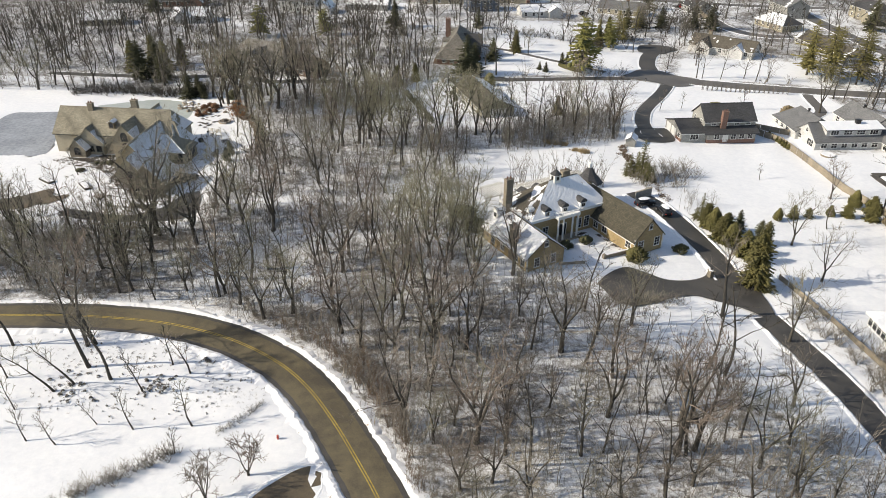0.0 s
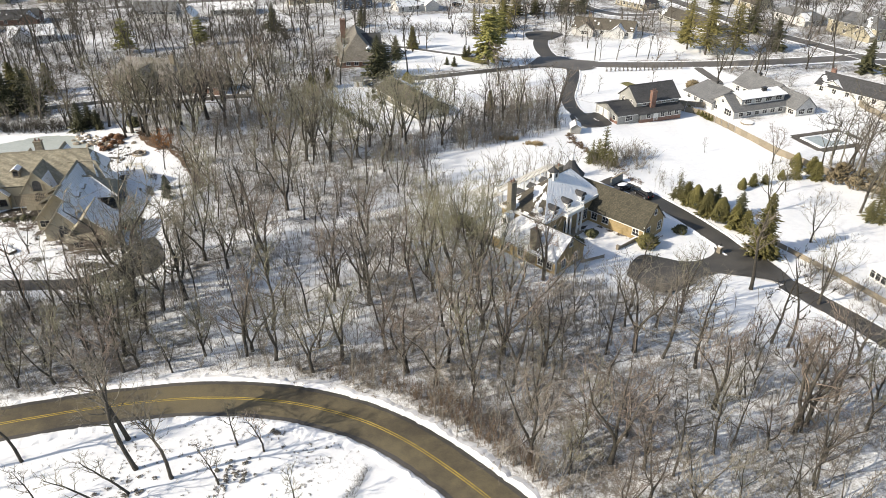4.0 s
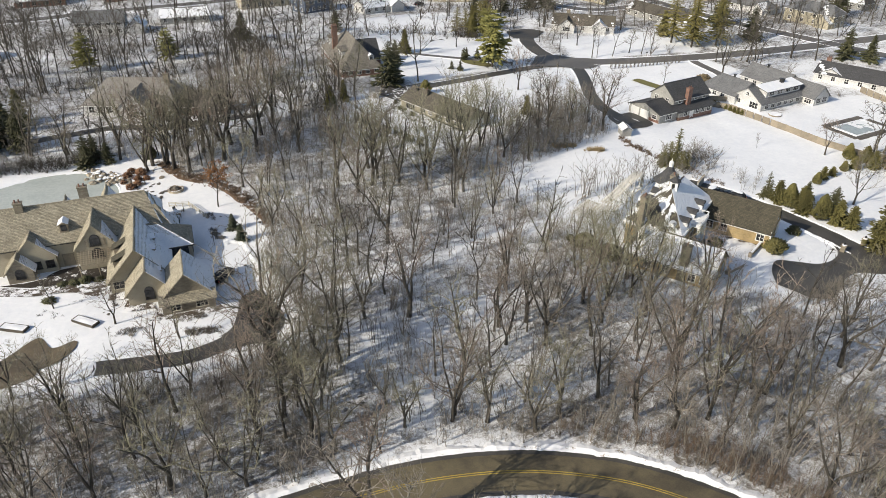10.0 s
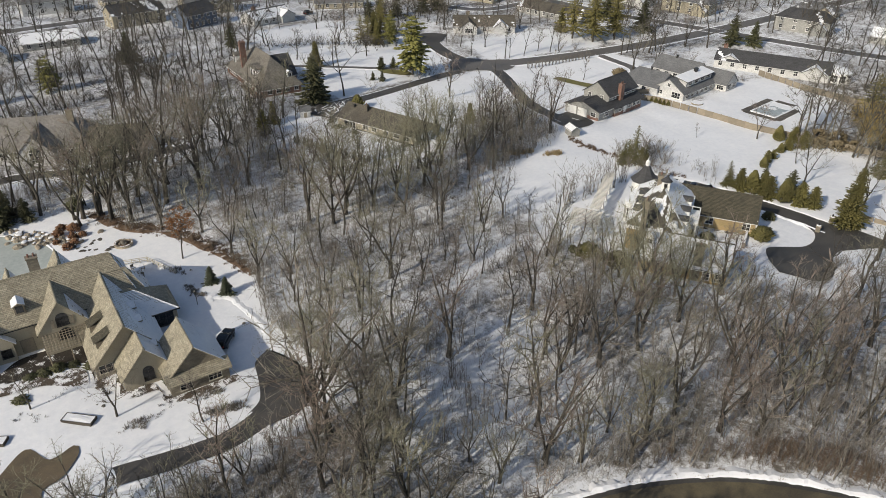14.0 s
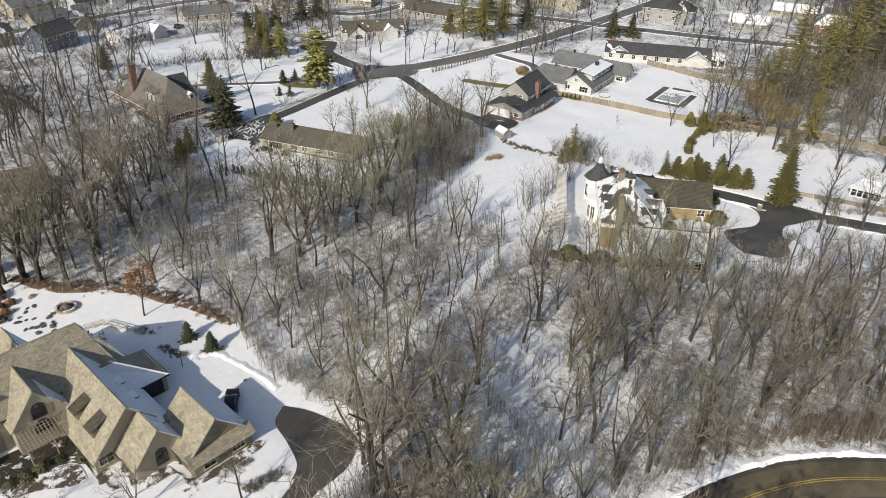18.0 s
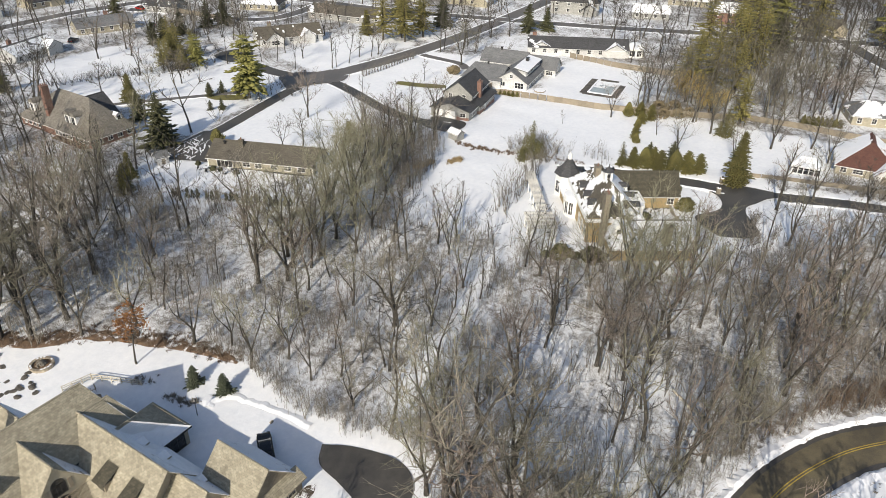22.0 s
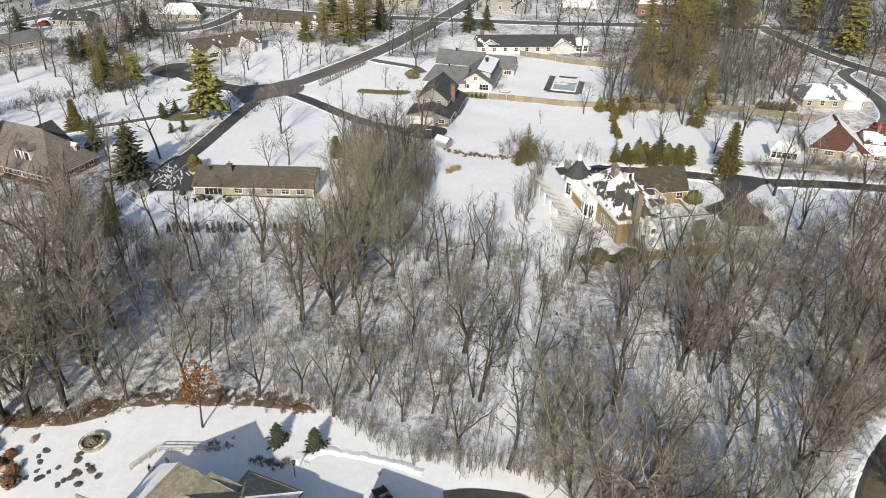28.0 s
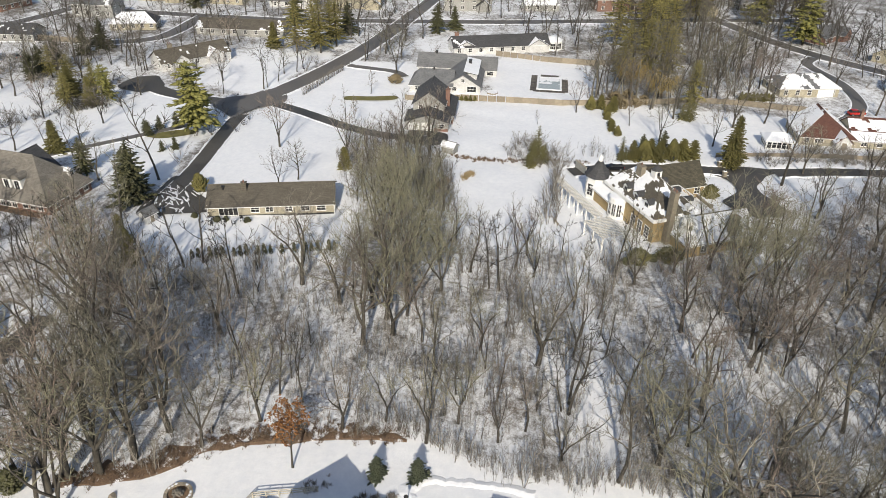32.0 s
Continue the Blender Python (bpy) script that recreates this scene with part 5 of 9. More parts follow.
def window(house, x, y, z, w, h, face, cols=2, rows=2, arch=False, trim=WHITE, out=0.0):
    """A framed window set on a wall that looks s, e, n or w; (x, y) is its middle on the wall, z its sill."""
    key = (w, h, cols, rows, arch, trim.name)
    if key not in MESHES:
        g = Geo()
        b = 0.09
        g.box(-w / 2 - b, -w / 2, -0.07, 0.02, -b, h + b).box(w / 2, w / 2 + b, -0.07, 0.02, -b, h + b)
        g.box(-w / 2, w / 2, -0.07, 0.02, h, h + b).box(-w / 2 - 0.14, w / 2 + 0.14, -0.12, 0.02, -b - 0.05, 0)
        for i in range(1, cols):
            t = -w / 2 + w * i / cols
            g.box(t - 0.03, t + 0.03, -0.05, 0.02, 0, h)
        for i in range(1, rows):
            g.box(-w / 2, w / 2, -0.045, 0.02, h * i / rows - 0.025, h * i / rows + 0.025)
        if arch:
            pts = [(w / 2 * math.cos(math.pi * i / 8), h + b + w / 2 * math.sin(math.pi * i / 8)) for i in range(9)]
            for (ax, az), (bx, bz) in zip(pts, pts[1:]):
                g.beam((ax, -0.03, az), (bx, -0.03, bz), 0.07, 0.07, 4)
        p = Geo().box(-w / 2, w / 2, -0.025, 0.01, 0, h)
        if arch:
            p.face([(x_, -0.02, z_) for x_, z_ in pts[::-1]])
        MESHES[key] = (g.mesh("window", trim), p.mesh("pane", GLASS))
    fm, pm = MESHES[key]
    ob = part("window", fm, None, house, m=pose(x, y, z, 0, 0, FACE_TURN[face] if isinstance(face, str) else face))
    part("pane", pm, None, ob)
    return ob


def row_of_windows(house, a, b, n, z, w, h, face, **kw):
    for i in range(n):
        t = (i + 0.5) / n
        window(house, a[0] + (b[0] - a[0]) * t, a[1] + (b[1] - a[1]) * t, z, w, h, face, **kw)


def door(house, x, y, z, w, h, face, material, trim=WHITE):
    key = ("door", w, h, material.name, trim.name)
    if key not in MESHES:
        g = Geo().box(-w / 2 - 0.12, -w / 2, -0.08, 0.02, 0, h + 0.12).box(w / 2, w / 2 + 0.12, -0.08, 0.02, 0, h + 0.12).box(-w / 2, w / 2, -0.08, 0.02, h, h + 0.12)
        p = Geo().box(-w / 2, w / 2, -0.03, 0.02, 0, h)
        n = max(1, int(h / 0.55))
        for i in range(n):
            p.box(-w / 2 + 0.1, w / 2 - 0.1, -0.05, 0.0, h * i / n + 0.06, h * (i + 1) / n - 0.06)
        MESHES[key] = (g.mesh("door", trim), p.mesh("door_leaf", material))
    fm, pm = MESHES[key]
    ob = part("door", fm, None, house, m=pose(x, y, z, 0, 0, FACE_TURN[face] if isinstance(face, str) else face))
    part("door_leaf", pm, None, ob)


def chimney(house, x, y, z0, z1, w, d, material, pots=2):
    g = Geo().box(x - w / 2, x + w / 2, y - d / 2, y + d / 2, z0, z1).box(x - w / 2 - 0.1, x + w / 2 + 0.1, y - d / 2 - 0.1, y + d / 2 + 0.1, z1, z1 + 0.18)
    ob = part("chimney", g, material, house)
    for i in range(pots):
        px_ = x + (i - (pots - 1) / 2) * w / max(pots, 1)
        part("chimney_pot", Geo().lathe([(0.16, z1 + 0.18), (0.13, z1 + 0.6), (0.16, z1 + 0.7)], 8, px_, y), REDBRICK, ob)


def dormer(house, x, y, z, w, h, depth, face, wall, roof, trim=WHITE, snow=False, arch=False):
    """A dormer that looks out of a slope; (x, y, z) is the foot of its front."""
    m = pose(x, y, z, 0, 0, FACE_TURN[face] if isinstance(face, str) else face)
    k = 0.55 * w / 2 if not arch else 0.0
    g = Geo().box(-w / 2, w / 2, 0, depth, -0.6, h)
    if not arch:
        g.face([(-w / 2, 0, h), (w / 2, 0, h), (0, 0, h + k)])
    ob = part("dormer", g, wall, house, m=m)
    g = Geo()
    if arch:
        pts = [((w / 2 + 0.12) * math.cos(math.pi * i / 8), h + (w / 2 + 0.1) * math.sin(math.pi * i / 8)) for i in range(9)]
        for (ax, az), (bx, bz) in zip(pts, pts[1:]):
            g.face([(ax, -0.2, az), (ax, depth, az), (bx, depth, bz), (bx, -0.2, bz)])
        g.face([(a, -0.12, b) for a, b in pts[::-1]])
    else:
        o, e = 0.18, h - 0.1
        for s in (-1, 1):
            q = [(s * (w / 2 + o), -0.25, e), (s * (w / 2 + o), depth, e), (0, depth, h + k + 0.06), (0, -0.25, h + k + 0.06)]
            g.face(q if s > 0 else q[::-1])
            g.face([(p[0], p[1], p[2] - 0.12) for p in (q[::-1] if s > 0 else q)])
            g.face([q[0], q[3], (0, -0.25, h + k - 0.06), (q[0][0], -0.25, e - 0.12)])
    part("dormer_roof", g, roof, ob)
    if snow:
        g = Geo()
        e = h - 0.02
        for s in (-1, 1):
            q = [(s * (w / 2 + 0.15), -0.2, e), (s * (w / 2 + 0.15), depth, e), (0, depth, h + k + 0.09), (0, -0.2, h + k + 0.09)]
            slope_snow(g, q if s > 0 else q[::-1], 0.85, int(x * 7 + y), 0.06, cell=0.3)
        if g.f:
            part("dormer_snow", g, SNOW, ob)
    f = Geo().box(-w * 0.34, w * 0.34, -0.05, 0.02, 0.15, h - 0.12)
    fr = part("dormer_window", f, trim, ob)
    part("pane", Geo().box(-w * 0.27, -0.03, -0.065, 0, 0.22, h - 0.2).box(0.03, w * 0.27, -0.065, 0, 0.22, h - 0.2), GLASS, fr)
    return ob


def plain_house(x, y, turn, w, d, h, r, wall, roof, label, snow=None, axis="x", hip=0.0, extra=(), wins=5, floors=1, chimney_at=None, chim=REDBRICK, group="houses", name="house", garage=None, seed=1):
    """A house in its own axes, front to the south; extra: further blocks (x0, x1, y0, y1, h, r, axis)."""
    ob = thing(name, label, "house", x, y, 0.0, turn, group)
    wing(ob, -w / 2, w / 2, -d / 2, d / 2, h, r, axis, wall, roof, hip, hip, snow=snow, seed=seed)
    for q in extra:
        wing(ob, *q[:7], wall, roof, snow=q[7] if len(q) > 7 else None, seed=seed + 3)
    for f in range(floors):
        z = 0.9 + 2.75 * f
        row_of_windows(ob, (-w / 2, -d / 2), (w / 2, -d / 2), wins, z, 1.1, 1.35, "s")
        row_of_windows(ob, (w / 2, d / 2), (-w / 2, d / 2), wins, z, 1.1, 1.35, "n")
        row_of_windows(ob, (-w / 2, d / 2), (-w / 2, -d / 2), 2, z, 1.0, 1.3, "w")
        row_of_windows(ob, (w / 2, -d / 2), (w / 2, d / 2), 2, z, 1.0, 1.3, "e")
    if garage:
        door(ob, *garage, WHITE)
    if chimney_at:
        chimney(ob, chimney_at[0], chimney_at[1], h - 1.0, r + 0.9, 1.3, 0.9, chim)
    return ob

# ---- the stone house with steep shake roofs ----
ha = thing("stone_house", "large buff stone house with steep cedar shake gables and patchy snow", "house", -70, 160, 0.0, -6)
kwA = dict(course=0.26, rake=0.25, over=0.4, trim=METAL)
wing(ha, -25.4, 4.6, 1.6, 12.4, 5.2, 9.9, "x", STUCCO, CEDAR, 0, 1.8, snow={"n": (0.85, 0.1, 1), "e": (0.7, 0.2, 1)}, seed=2, **kwA)
wing(ha, -4.2, 5.4, -10.2, 4.6, 2.8, 8.1, "y", STUCCO, CEDAR, snow={"e": (0.98, 0.05, 1)}, seed=3, **dict(kwA, rake=0.9))
wing(ha, -1.4, 5.2, -14.9, -6.0, 2.6, 6.5, "y", STUCCO, CEDAR, snow={"e": (0.97, 0.05, 1)}, seed=4, **dict(kwA, rake=0.6))
wing(ha, 3.6, 11.6, -18.3, -11.2, 2.5, 6.6, "y", STONE, CEDAR, snow={"e": (1.1, 0.0, 1)}, seed=5, **dict(kwA, rake=0.5))
wing(ha, -9.3, -2.9, -0.9, 6.0, 4.6, 8.6, "y", STUCCO, CEDAR, snow={"e": (0.72, 0.35, 1)}, seed=6, **kwA)
wing(ha, -19.6, -12.9, 0.6, 7.0, 3.4, 6.9, "y", STUCCO, CEDAR, snow={"e": (0.8, 0.25, 1)}, seed=7, **kwA)
wing(ha, -20.4, -16.4, -1.6, 2.4, 2.4, 4.8, "y", STONE, CEDAR, snow={"e": (0.85, 0.2, 1)}, seed=8, **kwA)
wing(ha, -1.0, 7.0, 1.4, 8.0, 3.2, 7.9, "x", STUCCO, CEDAR, 0, 2.6, snow={"n": (0.9, 0.1, 1), "e": (0.7, 0.2, 1)}, seed=10, **kwA)
wing(ha, 2.4, 9.2, -2.6, 4.0, 3.3, 6.3, "x", STUCCO, CEDAR, 0, 5.2, snow={"s": (0.9, 0.05, 1)}, seed=11, **kwA)
wing(ha, -6.8, -1.4, 9.0, 14.4, 4.4, 8.8, "y", STUCCO, CEDAR, snow={"e": (0.9, 0.1, 1)}, seed=12, **kwA)
wing(ha, -13.2, -9.2, 9.0, 14.0, 4.2, 7.9, "y", STUCCO, CEDAR, snow={"e": (0.9, 0.1, 1)}, seed=13, **kwA)
chimney(ha, -7.4, 9.2, 6.0, 11.2, 1.5, 1.0, STONE, 2)
chimney(ha, -17.4, 6.6, 7.0, 10.9, 1.3, 0.9, STONE, 2)
# small dormers: two dark lean-to dormers in the sunny slope, two snowy ones behind, one on the long roof
for yy in (-3.6, -8.0):
    d = part("dormer", Geo().box(-3.1, -0.6, yy - 0.85, yy + 0.85, 3.6, 5.2), TIMBER, ha, "brown lean-to dormer")
    g = Geo()
    shingled(g, (Vector((-3.4, yy + 1.0, 5.15)), Vector((-3.4, yy - 1.0, 5.15)), Vector((-0.5, yy - 1.0, 6.6)), Vector((-0.5, yy + 1.0, 6.6))), 0.26, 0.05)
    g.face([(-3.4, yy - 1.0, 5.15), (-3.4, yy + 1.0, 5.15), (-3.4, yy + 1.0, 5.0), (-3.4, yy - 1.0, 5.0)])
    part("dormer_roof", g, MOSSROOF, d)
    part("pane", Geo().box(-3.14, -3.09, yy - 0.6, yy + 0.6, 4.1, 5.0), GLASS, d)
for yy in (-2.6, -6.4):
    dormer(ha, 3.4, yy, 4.7, 1.5, 0.9, 2.0, "e", TIMBER, CEDAR, METAL, True)
dormer(ha, 4.0, -11.6, 3.6, 1.3, 0.7, 1.7, "e", TIMBER, CEDAR, METAL, True)
dormer(ha, -10.8, 2.6, 6.3, 1.4, 1.4, 2.2, "s", TIMBER, CEDAR, METAL, True)
# stone skirt, arched and square windows
window(ha, -6.1, -0.9, 4.6, 1.5, 1.2, "s", 3, 2, True, METAL)
window(ha, -6.1, -0.9, 2.3, 1.9, 0.7, "s", 3, 1, True, METAL)
for sx in (-7.4, -4.8):
    part("shutter", Geo().box(sx - 0.22, sx + 0.22, -0.98, -0.9, 4.5, 5.9), TIMBER, ha)
window(ha, -16.2, 0.6, 1.0, 1.6, 1.3, "s", 3, 2, False, METAL)
window(ha, -14.0, 0.6, 1.0, 1.2, 1.3, "s", 2, 2, False, METAL)
window(ha, -18.4, -1.6, 0.9, 1.3, 1.0, "s", 2, 2, True, METAL)
window(ha, 1.9, -14.9, 0.9, 1.3, 1.5, "s", 2, 2, True, METAL)
window(ha, -2.8, -10.2, 0.9, 1.7, 1.3, "s", 2, 2, False, PALE_TIMBER)
window(ha, 5.6, -19.4, 0.7, 1.5, 1.1, "s", 2, 2, False, PALE_TIMBER)
window(ha, 9.6, -19.4, 0.7, 1.7, 1.1, "s", 3, 2, False, PALE_TIMBER)
row_of_windows(ha, (-4.2, 0.0), (-4.2, -9.6), 3, 0.8, 1.1, 1.2, "w", trim=METAL)
row_of_windows(ha, (9.2, -1.8), (9.2, 3.2), 2, 0.6, 1.6, 2.2, "e", trim=METAL)
window(ha, 7.0, -2.6, 0.4, 3.0, 2.4, "s", 3, 2, False, METAL)
for yy in (-16.6, -13.2):
    door(ha, 11.6, yy, 0.1, 2.7, 2.2, "e", TIMBER, TIMBER)
door(ha, -11.2, 1.6, 0.2, 1.6, 2.2, "s", TIMBER, STONE)
# pent roof band on the garage gable, timber trellis under the middle gable
g = Geo()
shingled(g, (Vector((3.2, -19.9, 2.1)), Vector((12.0, -19.9, 2.1)), Vector((12.0, -18.2, 3.1)), Vector((3.2, -18.2, 3.1))), 0.26, 0.05)
g.face([(3.2, -19.9, 1.95), (3.2, -18.2, 2.95), (12.0, -18.2, 2.95), (12.0, -19.9, 1.95)]).face([(3.2, -19.9, 1.95), (12.0, -19.9, 1.95), (12.0, -19.9, 2.1), (3.2, -19.9, 2.1)])
part("pent_roof", g, CEDAR, ha, "small shake pent roof")
part("bay_wall", Geo().box(3.6, 11.6, -19.4, -18.3, -0.3, 2.4), STONE, ha)
rafter = Geo().beam((0, -1.0, 3.9), (0, -4.0, 2.6), 0.06, 0.06, 4).mesh("rafter", TIMBER)
for i in range(15):
    part("rafter", rafter, None, ha, m=pose(-9.1 + i * 0.42, 0, 0))
lath = Geo().beam((-9.3, 0, 0), (-3.0, 0, 0), 0.05, 0.05, 4).mesh("lath", TIMBER)
for i in range(8):
    part("lath", lath, None, ha, m=pose(0, -1.2 - i * 0.38, 3.92 - i * 0.165))
for xx in (-9.0, -6.1, -3.2):
    part("post", Geo().beam((xx, -3.9, -0.2), (xx, -3.9, 2.6), 0.1, 0.1, 6), TIMBER, ha)


def house_bed(house, corners, label, z=0.16, soil=SNOWBED):
    pts = [house.matrix_basis @ Vector((*c, 0)) for c in corners]
    return pad("garden_bed", [(p.x, p.y) for p in pts], z, soil, label, False)


house_bed(ha, [(-22, -1.8), (-16, -4.2), (-11.5, -4.4), (-8, -4.8), (-4.9, -5.6), (-4.6, -10.4), (-4.25, -1), (-9.2, 0.6), (-13, 0.4), (-16, -1.8), (-20, -1.9)], "dark mulch bed along the stone house front", soil=DARKBED)
house_bed(ha, [(-24, -4), (-17, -6.6), (-11, -7.4), (-6.2, -10.6), (-5.2, -9), (-6, -6.2), (-11.5, -4.8), (-16, -4.6), (-22, -2.4)], "patchy snow over dark groundcover before the house", soil=SNOWBED)
house_bed(ha, [(-4.6, -10.4), (-4.8, -12.2), (-2.0, -13.0), (-2.2, -16.2), (2.6, -17), (3.0, -20.4), (11.9, -20.9), (12.2, -19.5), (3.6, -19.2), (2.0, -15), (-1.4, -14.8), (-1.5, -10.3)], "brown mulch bed round the garage gables")

# ---- the tan brick house with dormers, cupola and turret ----
hb = thing("brick_house", "tan brick country house with hipped snowy roof, arched dormers and cupola", "house", 20.9, 126, 0.0, 29)
kwB = dict(course=0.26, over=0.45, rake=0.2)
wing(hb, -7.4, 10.2, -4.5, 5.6, 5.4, 9.9, "x", TANBRICK, BROWNROOF, 7.2, 3.6, snow={"s": (1.02, 0.0), "e": (0.8, 0.05), "n": (0.56, 0.08), "w": (0.42, 0.0)}, seed=21, **kwB)
wing(hb, -13.9, -5.8, -12.6, 2.2, 3.1, 6.3, "y", TANBRICK, MOSSROOF, 0, 3.4, snow={"e": (1.0, 0.02), "w": (1.0, 0.0), "n": (0.9, 0)}, seed=22, **kwB)
wing(hb, 7.3, 14.2, -16.9, 2.0, 3.1, 6.7, "y", TANBRICK, MOSSROOF, snow={"e": (0.6, 0.2)}, seed=23, **kwB)
wing(hb, 6.0, 14.0, 0.0, 7.0, 3.1, 5.6, "x", TANBRICK, MOSSROOF, snow={"s": (0.9, 0.1), "n": (0.9, 0.1)}, seed=24, **kwB)
g = Geo()
for q in ((-7.9, 10.4, -5.0, -4.5), (-7.9, 10.4, 5.6, 6.1), (-7.9, -7.4, -4.5, 5.6), (10.2, 10.6, -4.5, 5.6)):
    g.box(*q, 4.7, 5.25)
part("cornice", g, WHITE, hb, "white painted cornice")
for xx in (-3.9, 0.2, 4.6):
    dormer(hb, xx, -4.55, 5.2, 1.35, 1.15, 1.9, "s", WHITE, DARKROOF, WHITE, False, True)
for xx, dep in ((-3.4, 1.5), (0.2, 2.6), (4.0, 2.6)):
    dormer(hb, xx, 5.0, 5.75, 2.0, 1.2, dep, "n", WHITE, DARKROOF, WHITE, False)
dormer(hb, -7.0, -2.4, 5.4, 1.1, 0.8, 1.2, "w", WHITE, WHITE, WHITE, False, True)
# portico
g = Geo().box(-2.6, 2.6, -6.4, -4.4, 4.9, 5.5)
part("portico_roof", g, WHITE, hb, "white portico roof")
g = Geo()
for i in range(12):
    g.beam((-2.4 + i * 0.436, -6.3, 5.5), (-2.4 + i * 0.436, -6.3, 6.1), 0.05, 0.05, 5)
g.box(-2.6, 2.6, -6.4, -6.2, 6.1, 6.2).box(-2.6, -2.4, -6.4, -4.5, 6.1, 6.2).box(2.4, 2.6, -6.4, -4.5, 6.1, 6.2)
part("balustrade", g, WHITE, hb)
for xx in (-2.3, -1.1, 1.1, 2.3):
    part("column", Geo().lathe([(0.3, 0.0), (0.3, 0.15), (0.21, 0.2), (0.18, 4.6), (0.28, 4.75), (0.28, 4.92)], 12, xx, -6.1), WHITE, hb)
part("portico_floor", Geo().box(-2.8, 2.8, -6.7, -4.4, -0.1, 0.22), ROCK, hb)
door(hb, 0, -4.5, 0.25, 1.7, 2.5, "s", METAL)
for xx in (-6.1, -4.1, 4.0, 5.9):
    window(hb, xx, -4.5, 0.9, 1.15, 2.1, "s", 2, 4)
for yy in (-11.2, -9.2, -4.6, -1.4):
    window(hb, -13.9, yy, 0.8, 1.1, 1.7, "w", 2, 3)
window(hb, -11.8, -12.6, 0.8, 1.0, 1.7, "s", 2, 3)
window(hb, -8.2, -12.6, 0.8, 1.0, 1.7, "s", 2, 3)
window(hb, -9.9, -12.6, 4.4, 0.8, 0.8, "s", 1, 1, True)
for yy in (-15.2, -8.4):
    window(hb, 7.3, yy, 0.8, 1.3, 1.9, "w", 2, 3)
window(hb, 7.3, -5.8, 0.7, 1.2, 2.2, "w", 2, 4)
for xx in (8.8, 12.8):
    window(hb, xx, -16.9, 0.8, 1.2, 1.7, "s", 2, 3)
window(hb, 10.75, -16.9, 4.6, 0.7, 0.7, "s", 1, 1, True)
for yy in (-13.6, -10.2, -6.8):
    door(hb, 14.2, yy, 0.1, 2.5, 2.3, "e", WHITE)
for xx in (-5.6, -3.2, -0.8):
    window(hb, xx, 5.6, 0.5, 1.4, 2.4, "n", 2, 4)
part("corner_board", Geo().box(7.18, 7.4, -17.02, -16.8, -0.1, 3.1).box(14.1, 14.32, -17.02, -16.8, -0.1, 3.1).box(-14.02, -13.8, -12.72, -12.5, -0.1, 3.1), WHITE, hb)
chimney(hb, -8.1, 2.8, 0, 10.9, 1.5, 1.0, STONE, 2)
chimney(hb, 4.6, 1.8, 6, 10.5, 1.7, 1.0, STONE, 1)
chimney(hb, -13.4, -7.4, 0, 6.9, 1.1, 1.5, STONE, 1)
dormer(hb, -12.0, 1.0, 4.5, 1.4, 1.3, 1.8, "w", WHITE, WHITE, WHITE, False, True)
# cupola
cu = part("cupola", Geo().box(0.55, 2.05, -0.2, 1.3, 9.2, 11.0), WHITE, hb, "white louvred cupola")
part("cupola_roof", Geo().lathe([(1.15, 11.0), (0.8, 11.25), (0.5, 11.6), (0.12, 11.9), (0.05, 12.5)], 8, 1.3, 0.55), DARKROOF, cu)
part("cupola_louvre", Geo().box(1.0, 1.6, -0.24, -0.18, 9.9, 10.7).box(0.51, 0.56, 0.25, 0.85, 9.9, 10.7).box(2.04, 2.09, 0.25, 0.85, 9.9, 10.7), METAL, cu)
# octagonal turret room with a bell roof, and a round bay
tu = part("turret", Geo().lathe([(2.5, -0.2), (2.5, 4.6), (2.62, 4.65), (2.62, 4.9)], 8, 14.0, 5.3), WHITE, hb, "white octagonal garden room")
part("turret_roof", Geo().lathe([(3.05, 4.85), (2.5, 5.4), (1.7, 6.2), (1.0, 7.2), (0.62, 7.9), (0.5, 8.0)], 8, 14.0, 5.3), DARKROOF, tu, "black bell-shaped roof")
part("finial", Geo().lathe([(0.45, 7.95), (0.45, 8.8), (0.52, 8.85), (0.3, 9.1), (0.1, 9.3), (0.02, 9.8)], 8, 14.0, 5.3), WHITE, tu)
for i in range(8):
    a = math.pi / 8 + i * math.pi / 4
    window(hb, 14.0 + 2.33 * math.cos(a), 5.3 + 2.33 * math.sin(a), 0.8, 1.35, 2.5, math.degrees(a) + 90, 2, 4)
ba = part("bay", Geo().lathe([(2.1, -0.2), (2.1, 4.0), (2.25, 4.05), (2.25, 4.4)], 12, 4.6, 5.6), WHITE, hb, "white curved window bay")
part("bay_snow", Geo().lathe([(2.2, 4.4), (2.1, 4.5), (1.2, 4.55), (0.05, 4.56)], 12, 4.6, 5.6), SNOW, ba)
for i in range(5):
    a = math.radians(30 + i * 30)
    window(hb, 4.6 + 2.06 * math.cos(a), 5.6 + 2.06 * math.sin(a), 0.7, 0.75, 2.6, math.degrees(a) + 90, 1, 3)

house_bed(hb, [(2.8, -6.4), (5.8, -6.2), (6.0, -14.6), (7.3, -14.8), (7.3, -4.4), (2.8, -4.4)], "dark bed along the brick court walls")
q = hb.matrix_basis @ Vector((2.7, -8.4, 0))
fo = thing("round_planter", "dark round stone planter in the snowy forecourt", "planter", q.x, q.y)
part("bowl", Geo().lathe([(0.7, -0.05), (0.9, 0.15), (1.25, 0.6), (1.3, 0.68), (1.1, 0.68), (1.0, 0.5), (0.05, 0.45)], 16), SLATE, fo)
